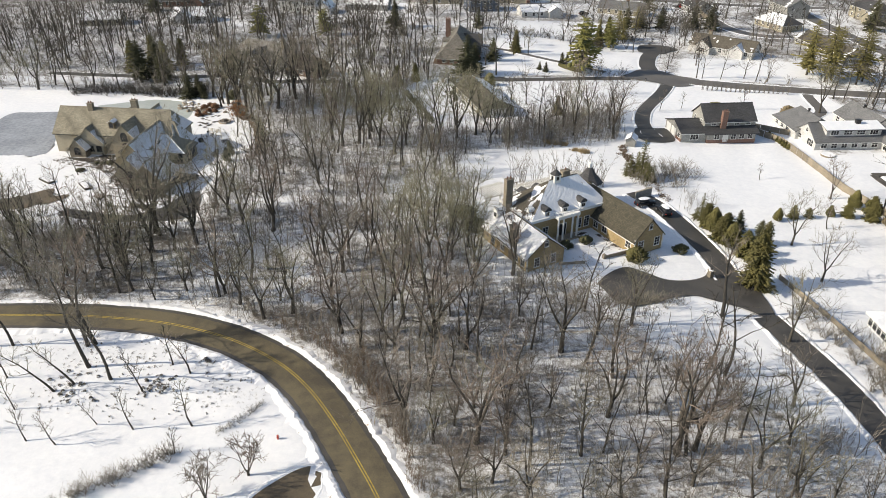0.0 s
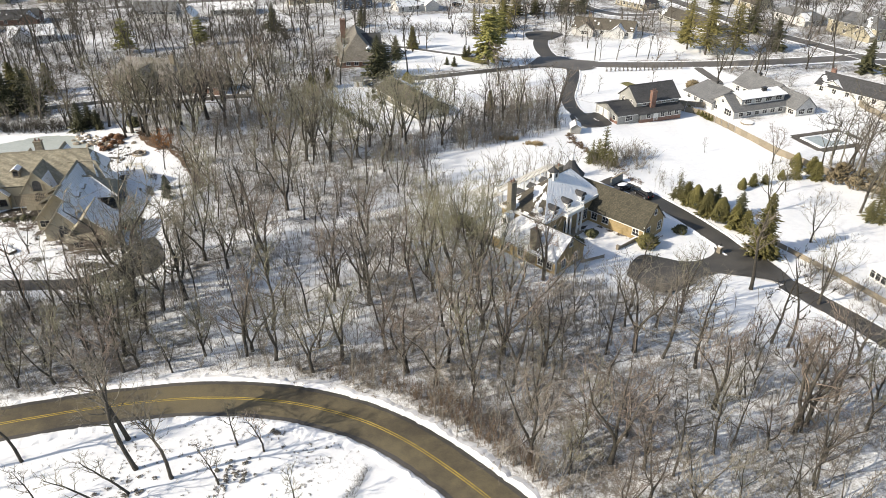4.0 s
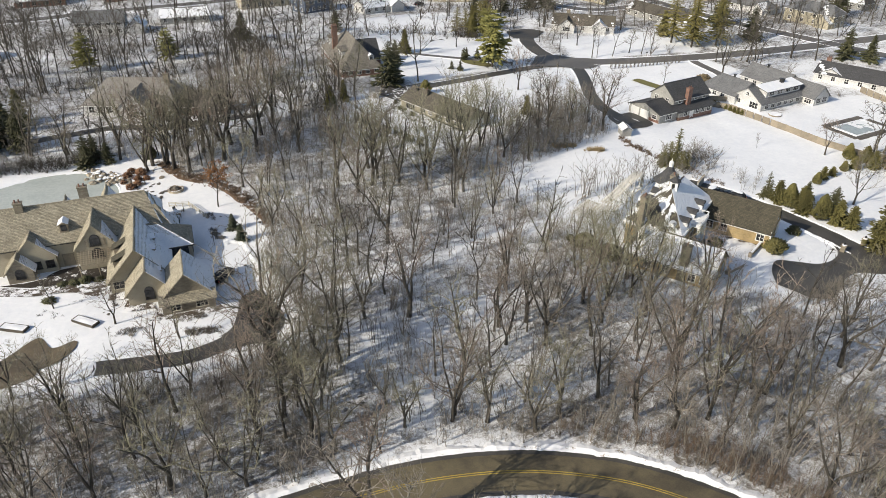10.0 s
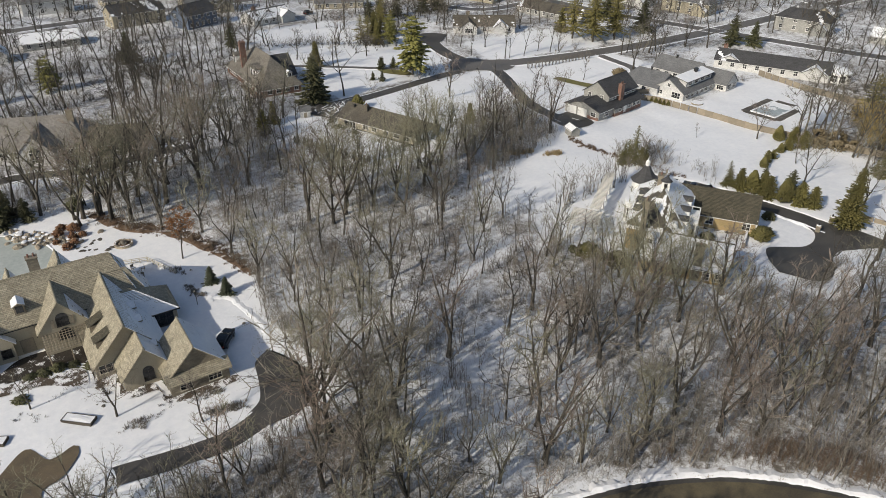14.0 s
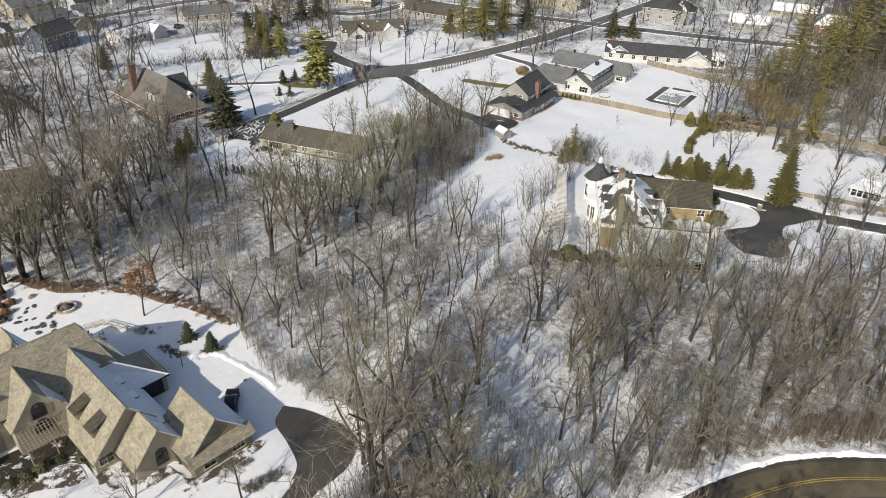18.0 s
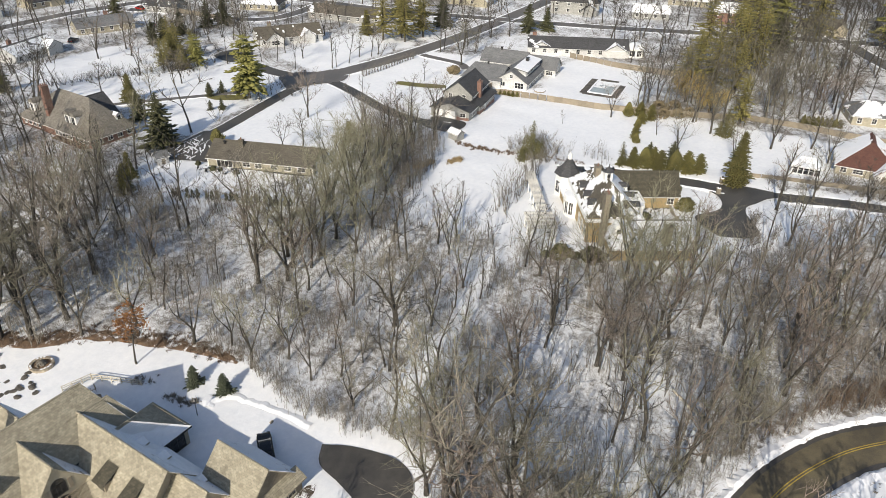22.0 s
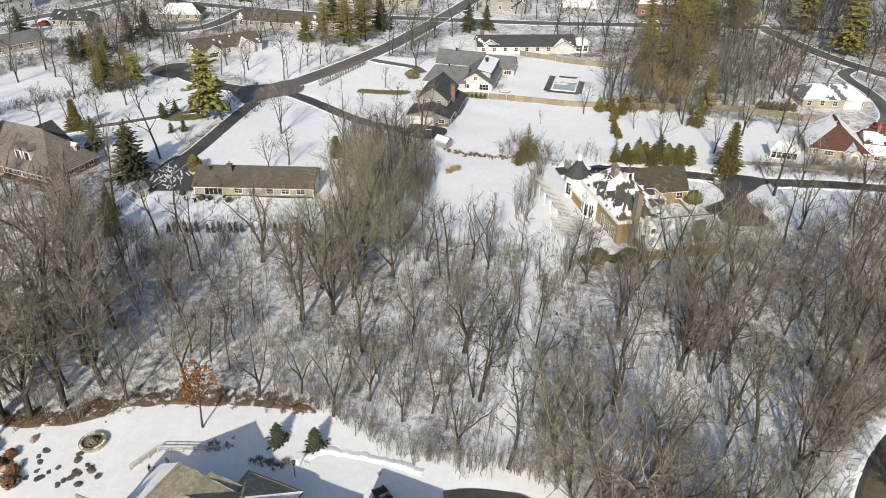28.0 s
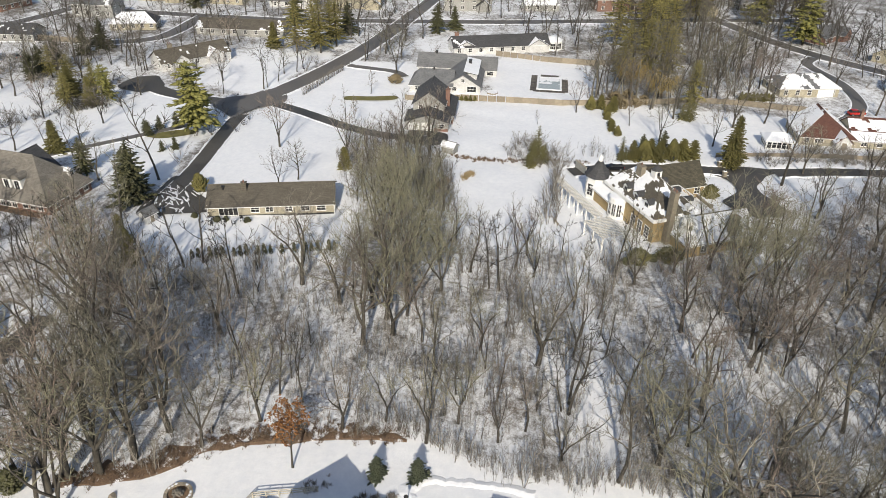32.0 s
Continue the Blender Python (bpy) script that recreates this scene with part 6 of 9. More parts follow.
# low walls of the court
for a, b in (((-6.8, -13.5), (-2.7, -15.0)), ((1.7, -14.9), (7.5, -15.4))):
    va, vb = hb.matrix_basis @ Vector((*a, 0)), hb.matrix_basis @ Vector((*b, 0))
    ln = (vb - va).length
    w = thing("garden_wall", "low grey stone garden wall with a snowy cap", "wall", va.x, va.y, 0, math.degrees(math.atan2(vb.y - va.y, vb.x - va.x)))
    part("wall", Geo().box(0, ln, -0.2, 0.2, -0.2, 0.7), ROCK, w)
    part("cap", Geo().box(-0.05, ln + 0.05, -0.27, 0.27, 0.7, 0.8), ROCK, w)
    part("cap_snow", Geo().box(0, ln, -0.2, 0.2, 0.8, 0.87), SNOW, w)
    part("pier", Geo().box(-0.45, 0.05, -0.3, 0.3, -0.2, 0.95), ROCK, w)


def pergola(x, y, turn, length, depth, label, h=2.9):
    ob = thing("pergola", label, "pergola", x, y, 0, turn)
    n = max(2, int(length / 3.0) + 1)
    post = Geo().lathe([(0.24, -0.1), (0.24, 0.15), (0.17, 0.2), (0.15, h - 0.2), (0.23, h - 0.1), (0.23, h)], 10).mesh("post", WHITE)
    for i in range(n):
        for s in (0.0, depth):
            part("post", post, None, ob, m=pose(length * i / (n - 1), s, 0))
    for s in (0.0, depth):
        part("beam", Geo().box(-0.4, length + 0.4, s - 0.07, s + 0.07, h, h + 0.24), GREYWOOD, ob)
    slat = Geo().box(-0.09, 0.09, -0.45, depth + 0.45, h + 0.24, h + 0.38).mesh("slat", GREYWOOD)
    for i in range(int(length / 0.55) + 1):
        part("slat", slat, None, ob, m=pose(i * 0.55, 0, 0))
    return ob


q = hb.matrix_basis @ Vector((0.4, 12.2, 0))
pergola(q.x, q.y, 29, 17.6, 1.2, "long pale timber pergola on white posts beside the terrace")
q = hb.matrix_basis @ Vector((-7.4, 11.4, 0))
pergola(q.x, q.y, 29, 6.8, 4.8, "square pale timber pergola at the end of the garden walk")

# ---- the grey two-storey house with a brick chimney ----
hc = thing("grey_house", "grey two-storey house with charcoal roof and red brick chimney", "house", 61.7, 174.4, 0.0, 5)
wing(hc, 3.4, 16.8, 1.6, 9.8, 5.2, 8.3, "x", GREYSIDE, DARKROOF, seed=31)
wing(hc, -3.0, 5.2, 0.0, 11.0, 2.7, 4.5, "x", GREYSIDE, DARKROOF, seed=32)
g = Geo()
q = (Vector((2.6, -1.2, 2.5)), Vector((17.1, -1.2, 2.5)), Vector((17.1, 1.7, 3.7)), Vector((2.6, 1.7, 3.7)))
shingled(g, q, 0.2, 0.02)
g.face([p - Vector((0, 0, 0.2)) for p in q[::-1]]).face([q[0] - Vector((0, 0, 0.2)), q[1] - Vector((0, 0, 0.2)), q[1], q[0]])
part("lean_to_roof", g, DARKROOF, hc)
part("front_wall", Geo().box(3.6, 16.4, -0.6, 1.6, -0.3, 2.55), GREYSIDE, hc)
part("brick_base", Geo().box(3.55, 16.45, -0.65, 1.5, -0.3, 0.8), REDBRICK, hc)
row_of_windows(hc, (4.2, 1.6), (16.4, 1.6), 4, 3.9, 1.1, 1.05, "s")
row_of_windows(hc, (5.0, -0.6), (16.0, -0.6), 5, 0.95, 1.2, 1.3, "s")
window(hc, 0.4, 0.0, 0.8, 2.0, 1.4, "s", 3, 2)
door(hc, 8.4, -0.6, 0.1, 1.1, 2.1, "s", WHITE)
row_of_windows(hc, (16.4, 9.8), (4.2, 9.8), 4, 3.7, 1.1, 1.2, "n")
row_of_windows(hc, (3.4, 9.8), (3.4, 2.0), 2, 3.6, 1.0, 1.2, "w")
row_of_windows(hc, (16.8, 2.0), (16.8, 9.4), 2, 3.6, 1.0, 1.2, "e")
window(hc, -3.0, 1.8, 1.0, 1.4, 1.0, "w")
part("brick_face", Geo().box(-3.06, -2.98, 0.1, 3.6, -0.2, 0.95), REDBRICK, hc)
door(hc, -3.0, 5.4, 0.05, 2.6, 2.2, "w", WHITE)
door(hc, -3.0, 8.8, 0.05, 2.6, 2.2, "w", WHITE)
chimney(hc, 8.0, 1.1, 0, 7.6, 1.4, 1.1, REDBRICK, 2)

# ---- the big white house ----
hd = thing("white_house", "large white house with a long snowy shed dormer and grey wings", "house", 90.0, 170.1, 0.0, 4)
wing(hd, 0, 17.6, 0, 10.1, 2.4, 5.5, "x", WHITESIDE, GREYROOF, seed=41, over=0.5)
part("upper_wall", Geo().box(3.0, 17.2, 1.3, 5.0, 2.6, 4.9), WHITESIDE, hd)
g = Geo()
q = (Vector((2.6, 0.8, 4.9)), Vector((17.8, 0.8, 4.9)), Vector((17.8, 5.1, 5.75)), Vector((2.6, 5.1, 5.75)))
g.face(q).face([p - Vector((0, 0, 0.2)) for p in q[::-1]]).face([q[0] - Vector((0, 0, 0.2)), q[1] - Vector((0, 0, 0.2)), q[1], q[0]]).face([q[3] - Vector((0, 0, 0.2)), q[0] - Vector((0, 0, 0.2)), q[0], q[3]])
part("shed_roof", g, GREYROOF, hd)
g = Geo()
slope_snow(g, q, 1.1, 6, 0.1)
part("roof_snow", g, SNOW, hd, "snow on the shed roof")
row_of_windows(hd, (3.4, 1.3), (17.0, 1.3), 4, 3.55, 2.0, 1.0, "s", cols=3)
row_of_windows(hd, (1.0, 0), (16.8, 0), 6, 0.6, 1.4, 1.3, "s")
window(hd, 0, 7.6, 0.7, 1.5, 1.1, "w", 2, 2)
window(hd, 0, 5.0, 3.3, 0.9, 0.9, "w", 2, 2)
window(hd, 0, 2.4, 0.5, 2.6, 1.6, "w", 3, 2)
wing(hd, -0.9, 10.4, 8.0, 20.4, 2.4, 5.3, "y", WHITESIDE, GREYROOF, 0, 2.0, seed=42)
row_of_windows(hd, (-0.9, 19.6), (-0.9, 11.0), 3, 0.7, 1.3, 1.2, "w")
wing(hd, 16.4, 24.8, 6.0, 20.6, 2.8, 5.7, "y", WHITESIDE, GREYROOF, 0, 0, seed=43)
row_of_windows(hd, (16.4, 20.0), (16.4, 11.0), 3, 0.7, 1.3, 1.3, "w")
wing(hd, 17.2, 23.6, -4.0, 8.0, 2.4, 5.2, "y", WHITESIDE, GREYROOF, seed=44)
row_of_windows(hd, (17.6, -4.0), (23.2, -4.0), 2, 0.6, 1.8, 1.4, "s", cols=3)
row_of_windows(hd, (17.2, -0.6), (17.2, -3.6), 1, 0.4, 2.0, 1.6, "w", cols=3)
chimney(hd, 12.0, 3.8, 5.3, 6.4, 1.2, 0.8, METAL, 0)
chimney(hd, 20.6, 15.0, 5.4, 6.3, 0.5, 0.5, METAL, 0)
chimney(hd, 4.8, 14.0, 5.0, 5.9, 0.4, 0.4, METAL, 0)

# ---- the ranch house ----
he = thing("ranch_house", "long low cream ranch house with a brown shingle roof", "house", 7.3, 201.4, 0.0, -73.8)
wing(he, -12.4, 12.4, 0.0, 9.4, 2.7, 4.9, "x", CREAM, BROWNROOF, over=0.6, snow={"n": (0.95, 0.05)}, seed=51)
window(he, -8.4, 0, 0.35, 3.6, 1.9, "s", 4, 1)
for xx, w in ((-3.2, 1.6), (-0.4, 1.4), (3.4, 1.4), (6.6, 1.6), (9.8, 1.7)):
    window(he, xx, 0, 0.9, w, 1.1, "s", 2, 2)
row_of_windows(he, (12.0, 9.4), (-12.0, 9.4), 6, 0.9, 1.3, 1.2, "n")
row_of_windows(he, (-12.4, 9.0), (-12.4, 0.4), 2, 0.9, 1.1, 1.1, "w")
door(he, 12.4, 4.7, 0.05, 4.6, 2.2, "e", WHITE)
part("base_course", Geo().box(-12.45, 12.45, -0.06, 0.0, -0.2, 0.32), METAL, he)
for xx in (-12.4, 12.4):
    part("corner_board", Geo().box(xx - 0.1, xx + 0.1, -0.08, 0.05, 0, 2.7), WHITE, he)
chimney(he, -5.4, 3.4, 3.0, 5.7, 1.0, 0.8, BROWNROOF, 1)
chimney(he, -9.6, 3.6, 3.4, 4.9, 0.35, 0.35, METAL, 0)

# ---- the brick house with a tall chimney and arched dormers ----
hf = thing("gabled_brick_house", "red brick house with a broad grey-brown hipped roof and arched dormers", "house", -2.2, 243.7, 0.0, -6)
wing(hf, 0.0, 12.0, 0.0, 29.0, 2.9, 9.6, "y", REDBRICK, WEATHERED, 6.6, 10.0, course=0.3, seed=61, over=0.5)
wing(hf, 7.5, 14.2, 8.4, 19.6, 3.0, 7.6, "x", REDBRICK, DARKROOF, seed=62)
for yy in (7.4, 9.9, 24.6):
    dormer(hf, 1.2, yy, 4.0, 1.9, 2.2, 2.8, "w", WHITE, WEATHERED, WHITE, False, True)
dormer(hf, 9.4, 1.6, 4.2, 1.5, 1.4, 2.4, "s", WHITE, WEATHERED, WHITE, True)
row_of_windows(hf, (0, 14.5), (0, 7.5), 5, 0.7, 1.0, 1.7, "w")
row_of_windows(hf, (0, 6.4), (0, 1.0), 3, 0.9, 1.2, 1.5, "w")
row_of_windows(hf, (0, 28.0), (0, 20.0), 4, 0.9, 1.1, 1.5, "w")
row_of_windows(hf, (1.0, 0), (11.8, 0), 4, 0.9, 1.2, 1.5, "s")
row_of_windows(hf, (14.2, 9.0), (14.2, 19.0), 3, 0.9, 1.1, 1.5, "e")
chimney(hf, 1.9, 18.1, 3.0, 11.5, 1.7, 1.2, REDBRICK, 3)
part("planting_bed", Geo().box(-1.6, -0.02, 1.0, 14.0, -0.1, 0.35), MULCH, hf, "bark mulch bed")

# ---- the pale house in the north wood ----
hg = thing("wood_house", "pale house with broad grey-tan roofs among bare trees", "house", -63, 236, 0.0, -26)
wing(hg, -13, 12, 0, 14, 3.2, 8.2, "x", WHITESIDE, PALEROOF, 5.0, 5.0, course=0.3, seed=71, snow={"n": (0.9, 0.1)})
wing(hg, -2.5, 5.0, -3.0, 8.0, 3.4, 7.2, "y", WHITESIDE, PALEROOF, seed=72, course=0.3)
wing(hg, 12.0, 24.0, 1.0, 9.0, 2.8, 5.6, "x", REDBRICK, BROWNROOF, seed=73, snow={"n": (0.9, 0.1)})
row_of_windows(hg, (-12, 0), (-3, 0), 4, 0.9, 1.3, 1.6, "s")
row_of_windows(hg, (5.4, 0), (11.6, 0), 3, 0.9, 1.3, 1.6, "s")
window(hg, 1.25, -3.0, 0.8, 2.4, 2.4, "s", 3, 3, True)
row_of_windows(hg, (12.5, 1), (23.5, 1), 3, 0.9, 1.2, 1.3, "s")
chimney(hg, 8.0, 6.0, 5, 9.6, 1.4, 0.9, STONE, 1)

# ---- houses beyond the street ----
hh = plain_house(99.5, 265, -38, 23, 9, 2.9, 5.6, WHITESIDE, BROWNROOF, "white ranch house with gabled porches and grey-brown roof", {"s": (0.35, 0.0)}, extra=((-9.0, -3.0, -7.0, 0.0, 2.9, 5.2, "y"), (3.5, 8.5, -6.0, 0.0, 2.8, 4.8, "y", {"e": (1, 0), "w": (0.9, 0)})), chimney_at=(-6.0, 1.0), chim=STONE)
window(hh, -6.0, -7.0, 0.8, 2.6, 1.4, "s", 4, 2)
hr = thing("bungalow", "cream bungalow with steep red-brown roofs and snowy north slopes", "house", 70.4, 79.4, 0, 2)
wing(hr, 0.5, 13, -6.0, 7.0, 2.6, 6.8, "x", CREAM, REDROOF, 6.0, 0, snow={"n": (1.0, 0.05), "s": (0.8, 0.1)}, seed=81)
wing(hr, 4.0, 13.0, -18.0, -6.0, 2.6, 5.4, "y", CREAM, REDROOF, 3.0, 0, snow={"e": (1.0, 0.0), "w": (0.7, 0.1)}, seed=82)
wing(hr, -1.8, 5.0, -4.6, -1.0, 2.3, 4.0, "x", WHITESIDE, REDROOF, snow={"n": (0.8, 0.1)}, seed=83)
wing(hr, 0.5, 6.0, -14.6, -5.6, 2.3, 3.6, "y", CREAM, REDROOF, snow={"w": (1.1, 0), "e": (1.1, 0)}, seed=84)
window(hr, 0.5, 2.4, 0.8, 2.0, 1.0, "w", 3, 2)
window(hr, 0.5, 5.4, 0.8, 1.2, 1.2, "w", 2, 2)
door(hr, -1.8, -2.8, 0.05, 1.2, 2.0, "w", TIMBER)
row_of_windows(hr, (0.5, -6.4), (0.5, -13.8), 2, 0.8, 1.2, 1.1, "w")
row_of_windows(hr, (1.5, 7.0), (12.0, 7.0), 3, 0.8, 1.1, 1.1, "n")
chimney(hr, 8.4, -9.0, 4.5, 6.9, 0.9, 0.8, REDBRICK, 1)
sr = thing("sunroom", "white glazed garden sunroom with a snowy roof", "sunroom", 68.2, 92.5, 0, -88)
wing(sr, -3.0, 3.0, -2.6, 2.6, 2.5, 3.6, "x", WHITE, WHITE, 1.5, 1.5, snow={"s": (1.1, 0), "n": (1.1, 0), "e": (1.1, 0), "w": (1.1, 0)})
row_of_windows(sr, (-2.9, -2.6), (2.9, -2.6), 5, 0.5, 0.95, 1.8, "s", cols=1, rows=2)
row_of_windows(sr, (-3.0, 2.5), (-3.0, -2.5), 4, 0.5, 0.95, 1.8, "w", cols=1, rows=2)
hi_ = plain_house(138, 170, -68, 34, 9, 2.8, 5.3, WHITESIDE, DARKROOF, "long white ranch house with a dark roof and glazed sunroom", {"n": (1.1, 0.0), "s": (0.2, 0.0)}, extra=((9.5, 16.0, -5.0, 0.0, 2.7, 4.6, "y", {"w": (1, 0), "e": (1, 0)}), (-16.0, -9.0, -4.0, 0.0, 2.7, 4.4, "y", {"w": (1, 0), "e": (1, 0)})), wins=9, chimney_at=(-15, 0.5))
so = part("sunroom", Geo().lathe([(3.2, -0.2), (3.2, 2.9), (3.35, 2.95), (3.35, 3.15)], 8, 19.6, -1.0), WHITE, hi_, "white octagonal glazed sunroom")
part("sunroom_roof", Geo().lathe([(3.5, 3.1), (1.6, 4.3), (0.7, 4.6), (0.1, 4.8)], 8, 19.6, -1.0), SNOW, so, "snowy faceted roof")
for i in range(8):
    a = math.pi / 8 + i * math.pi / 4
    window(hi_, 19.6 + 2.98 * math.cos(a), -1.0 + 2.98 * math.sin(a), 0.6, 1.7, 1.9, math.degrees(a) + 90, 3, 2)
plain_house(115, 76, -76, 18, 11, 3.0, 5.6, CREAM, GREYROOF, "cream house with a half snowy grey roof behind bare trees", {"s": (0.62, 0), "n": (1, 0), "e": (1, 0), "w": (0.45, 0)}, hip=4.0, garage=(5.0, -5.5, 0.05, 4.6, 2.2, "s"))
plain_house(17, 336, 18, 14, 9, 5.4, 8.4, BLUESIDE, DARKROOF, "blue-grey two-storey house with white windows", {"n": (0.9, 0)}, floors=2, wins=5)
plain_house(41, 325, 10, 18, 9, 2.8, 5.2, WHITESIDE, GREYROOF, "white ranch house with a half snowy grey roof", {"s": (0.7, 0.1), "n": (1, 0)}, extra=((3.0, 9.0, -6.0, 0.0, 2.7, 4.6, "y", {"e": (1, 0), "w": (1, 0)}),), chimney_at=(-5, 1))
plain_house(77, 332, -24, 20, 9, 2.8, 5.2, CREAM, GREYROOF, "white and cream ranch house with a grey roof", {"s": (0.25, 0.0), "n": (1, 0)}, wins=6, chimney_at=(2, 1))
plain_house(-64, 331, -14, 17, 8, 5.2, 8.0, WHITESIDE, GREYROOF, "white two-storey house with a grey roof", {"n": (1, 0)}, floors=2, extra=((9.0, 15.0, -4.0, 4.0, 2.8, 5.4, "y", {"e": (1, 0), "w": (0.7, 0)}),))
plain_house(-34, 338, -6, 18, 9, 2.8, 5.0, GREYSIDE, BROWNROOF, "low grey ranch house behind a hedge", {"s": (0.8, 0.0), "n": (1, 0)})
plain_house(-107, 312, 4, 15, 9, 2.8, 5.6, WHITESIDE, GREYROOF, "white cottage with a snowy roof among bare trees", {"s": (0.9, 0.0)}, extra=((-6.0, 0.0, -7.0, 0.0, 2.8, 5.2, "y", {"e": (1, 0)}),))
plain_house(-142, 305, 8, 16, 9, 2.8, 5.4, CREAM, BROWNROOF, "low cream house among far trees", {"s": (0.8, 0.0)})
plain_house(138, 264, -84, 32, 10, 2.8, 5.0, GREYSIDE, BROWNROOF, "long grey-brown ranch house with shrubs along its front", {"s": (0.3, 0.0), "n": (1, 0)}, wins=8)
plain_house(112, 336, -80, 14, 9, 2.8, 5.2, GREYSIDE, DARKROOF, "small grey house by the far street", {"s": (0.4, 0.0)})
plain_house(136, 306, -70, 16, 10, 2.8, 5.6, CREAM, DARKROOF, "cream house with a dark snowy hipped roof", {"s": (0.8, 0.0), "w": (0.8, 0)}, hip=4.0)
# the rows further off, along the far streets
FAR = random.Random(8)
for x, y, turn in ((-140, 392, 2), (-112, 388, -3), (-84, 392, 0), (-52, 390, 4), (-22, 392, -2), (6, 390, 0), (34, 388, 3), (62, 388, -4), (92, 386, -6), (122, 376, -10), (152, 372, -12), (182, 320, -85), (184, 292, -88), (185, 262, -84), (190, 236, -80), (198, 190, -78), (206, 160, -76), (214, 128, -74), (182, 52, -40), (160, 34, -42), (214, 96, -60), (238, 70, -50), (228, 200, -80), (232, 250, -85), (228, 300, -88), (-150, 352, 6), (-120, 344, 0), (0, 352, 4), (30, 356, -4), (118, 40, 48), (240, 150, -78), (150, 330, -85)):
    wall, roof = FAR.choice((WHITESIDE, CREAM, GREYSIDE, REDBRICK, STUCCO)), FAR.choice((GREYROOF, BROWNROOF, DARKROOF, GREYROOF))
    two = FAR.random() < 0.35
    tone = {"WHITESIDE": "white", "white_siding": "white", "cream_siding": "cream", "grey_siding": "grey", "red_brick": "red brick", "buff_stucco": "buff"}[wall.name]
    w = FAR.uniform(14, 21)
    plain_house(x, y, turn, w, FAR.uniform(8, 10), 5.2 if two else 2.8, 8.0 if two else 5.2, wall, roof, "%s %s house with patchy roof snow on a far lot" % (tone, "two-storey" if two else "low"), {"s": (FAR.choice((0.15, 0.25, 0.35, 0.8)), 0), "n": (1.1, 0)}, floors=2 if two else 1, wins=4, hip=FAR.choice((0.0, 0.0, 3.5)), group="far houses",
                extra=((w / 2 - 6.5, w / 2 - 0.5, -6.5, 0.0, 2.7, 4.9, "y", {"e": (0.9, 0)}),) if FAR.random() < 0.6 else ())

# ---- evergreens ----


def clumps(rows, rng_seed=0):
    """Small flattened tufts: rows of centre, long axis, half length, half width, half thickness."""
    r = np.asarray(rows, float)
    c, d = r[:, 0:3], r[:, 3:6]
    d = d / (np.linalg.norm(d, axis=1)[:, None] + 1e-9)
    ref = np.where(np.abs(d[:, 2:3]) < 0.9, np.array([[0, 0, 1.0]]), np.array([[1.0, 0, 0]]))
    s = np.cross(d, ref)
    s /= np.linalg.norm(s, axis=1)[:, None] + 1e-9
    u = np.cross(s, d)
    L, W, T = r[:, 6:7], r[:, 7:8], r[:, 8:9]
    v = np.stack([c - d * L, c + d * L, c + s * W, c - s * W, c + u * T, c - u * T], 1).reshape(-1, 3)
    tri_ = np.array([(0, 4, 2), (0, 3, 4), (0, 2, 5), (0, 5, 3), (1, 2, 4), (1, 4, 3), (1, 5, 2), (1, 3, 5)])
    f = (np.arange(len(r)) * 6)[:, None, None] + tri_[None]
    return v, f.reshape(-1, 3)


def spruce_mesh(seed, h, spread, boughs=120, open_=0.0, tip=0.02, base=0.06, material=NEEDLE, slim=1.0, whorls=0):
    """Trunk and crown of a conifer: drooping boughs, each of several tufts; whorls: in so many separate tiers."""
    rng = np.random.default_rng(seed)
    rows = []
    lobes, shifts = rng.uniform(0.8, 1.15, 7), rng.uniform(0, 6.28, 7)
    for k in range(boughs):
        f = (k + rng.random()) / boughs
        z = h * (base + (0.97 - base) * f)
        reach = spread * (1 - f) ** (0.8 - 0.3 * open_) * rng.uniform(0.65, 1.12) + tip * h
        if whorls:
            tier = round(f * whorls) / whorls
            f = tier + (f - tier) * 0.35
            z = h * (base + (0.97 - base) * f)
        a = k * 2.399 + rng.uniform(-0.3, 0.3)
        reach *= (0.62 + 0.5 * rng.random()) * (1 + 0.22 * math.sin(2 * a + shifts[int(f * 6.9)]) * lobes[int(f * 6.9)])
        ca, sa = math.cos(a), math.sin(a)
        droop = rng.uniform(-0.30, 0.02) + 0.35 * f
        n = 3 if reach > 1.0 else 2
        for j in range(n):
            q = (j + 0.7) / n
            r = reach * q
            w = (reach * 0.24 * (1.25 - 0.6 * q) + 0.08) * slim
            rows.append([ca * r, sa * r, z + droop * r - 0.06 * r * r / max(reach, 0.3), ca, sa, droop - 0.1, reach / n * 0.75, w, w * 0.5])
            if j >= 1 and rng.random() < 0.85 - 0.5 * open_:
                b = a + rng.choice((-1, 1)) * rng.uniform(0.35, 0.8)
                rows.append([ca * r + math.cos(b) * w * 0.8, sa * r + math.sin(b) * w * 0.8, z + droop * r - 0.1, math.cos(b), math.sin(b), droop - 0.15, w * 1.3, w * 0.6, w * 0.35])
    rows.append([0, 0, h * 0.97, 0, 0, 1, h * 0.04, h * 0.012, h * 0.012])
    tv, tf = tubes([[0, 0, -0.2, 0, 0, h * 0.5, h * 0.02, h * 0.013], [0, 0, h * 0.5, 0, 0, h * 0.97, h * 0.013, 0.0]], 6)
    v, f = clumps(rows)
    return raw_mesh("trunk", tv, tf, BARK, True), raw_mesh("crown", v, f, material)


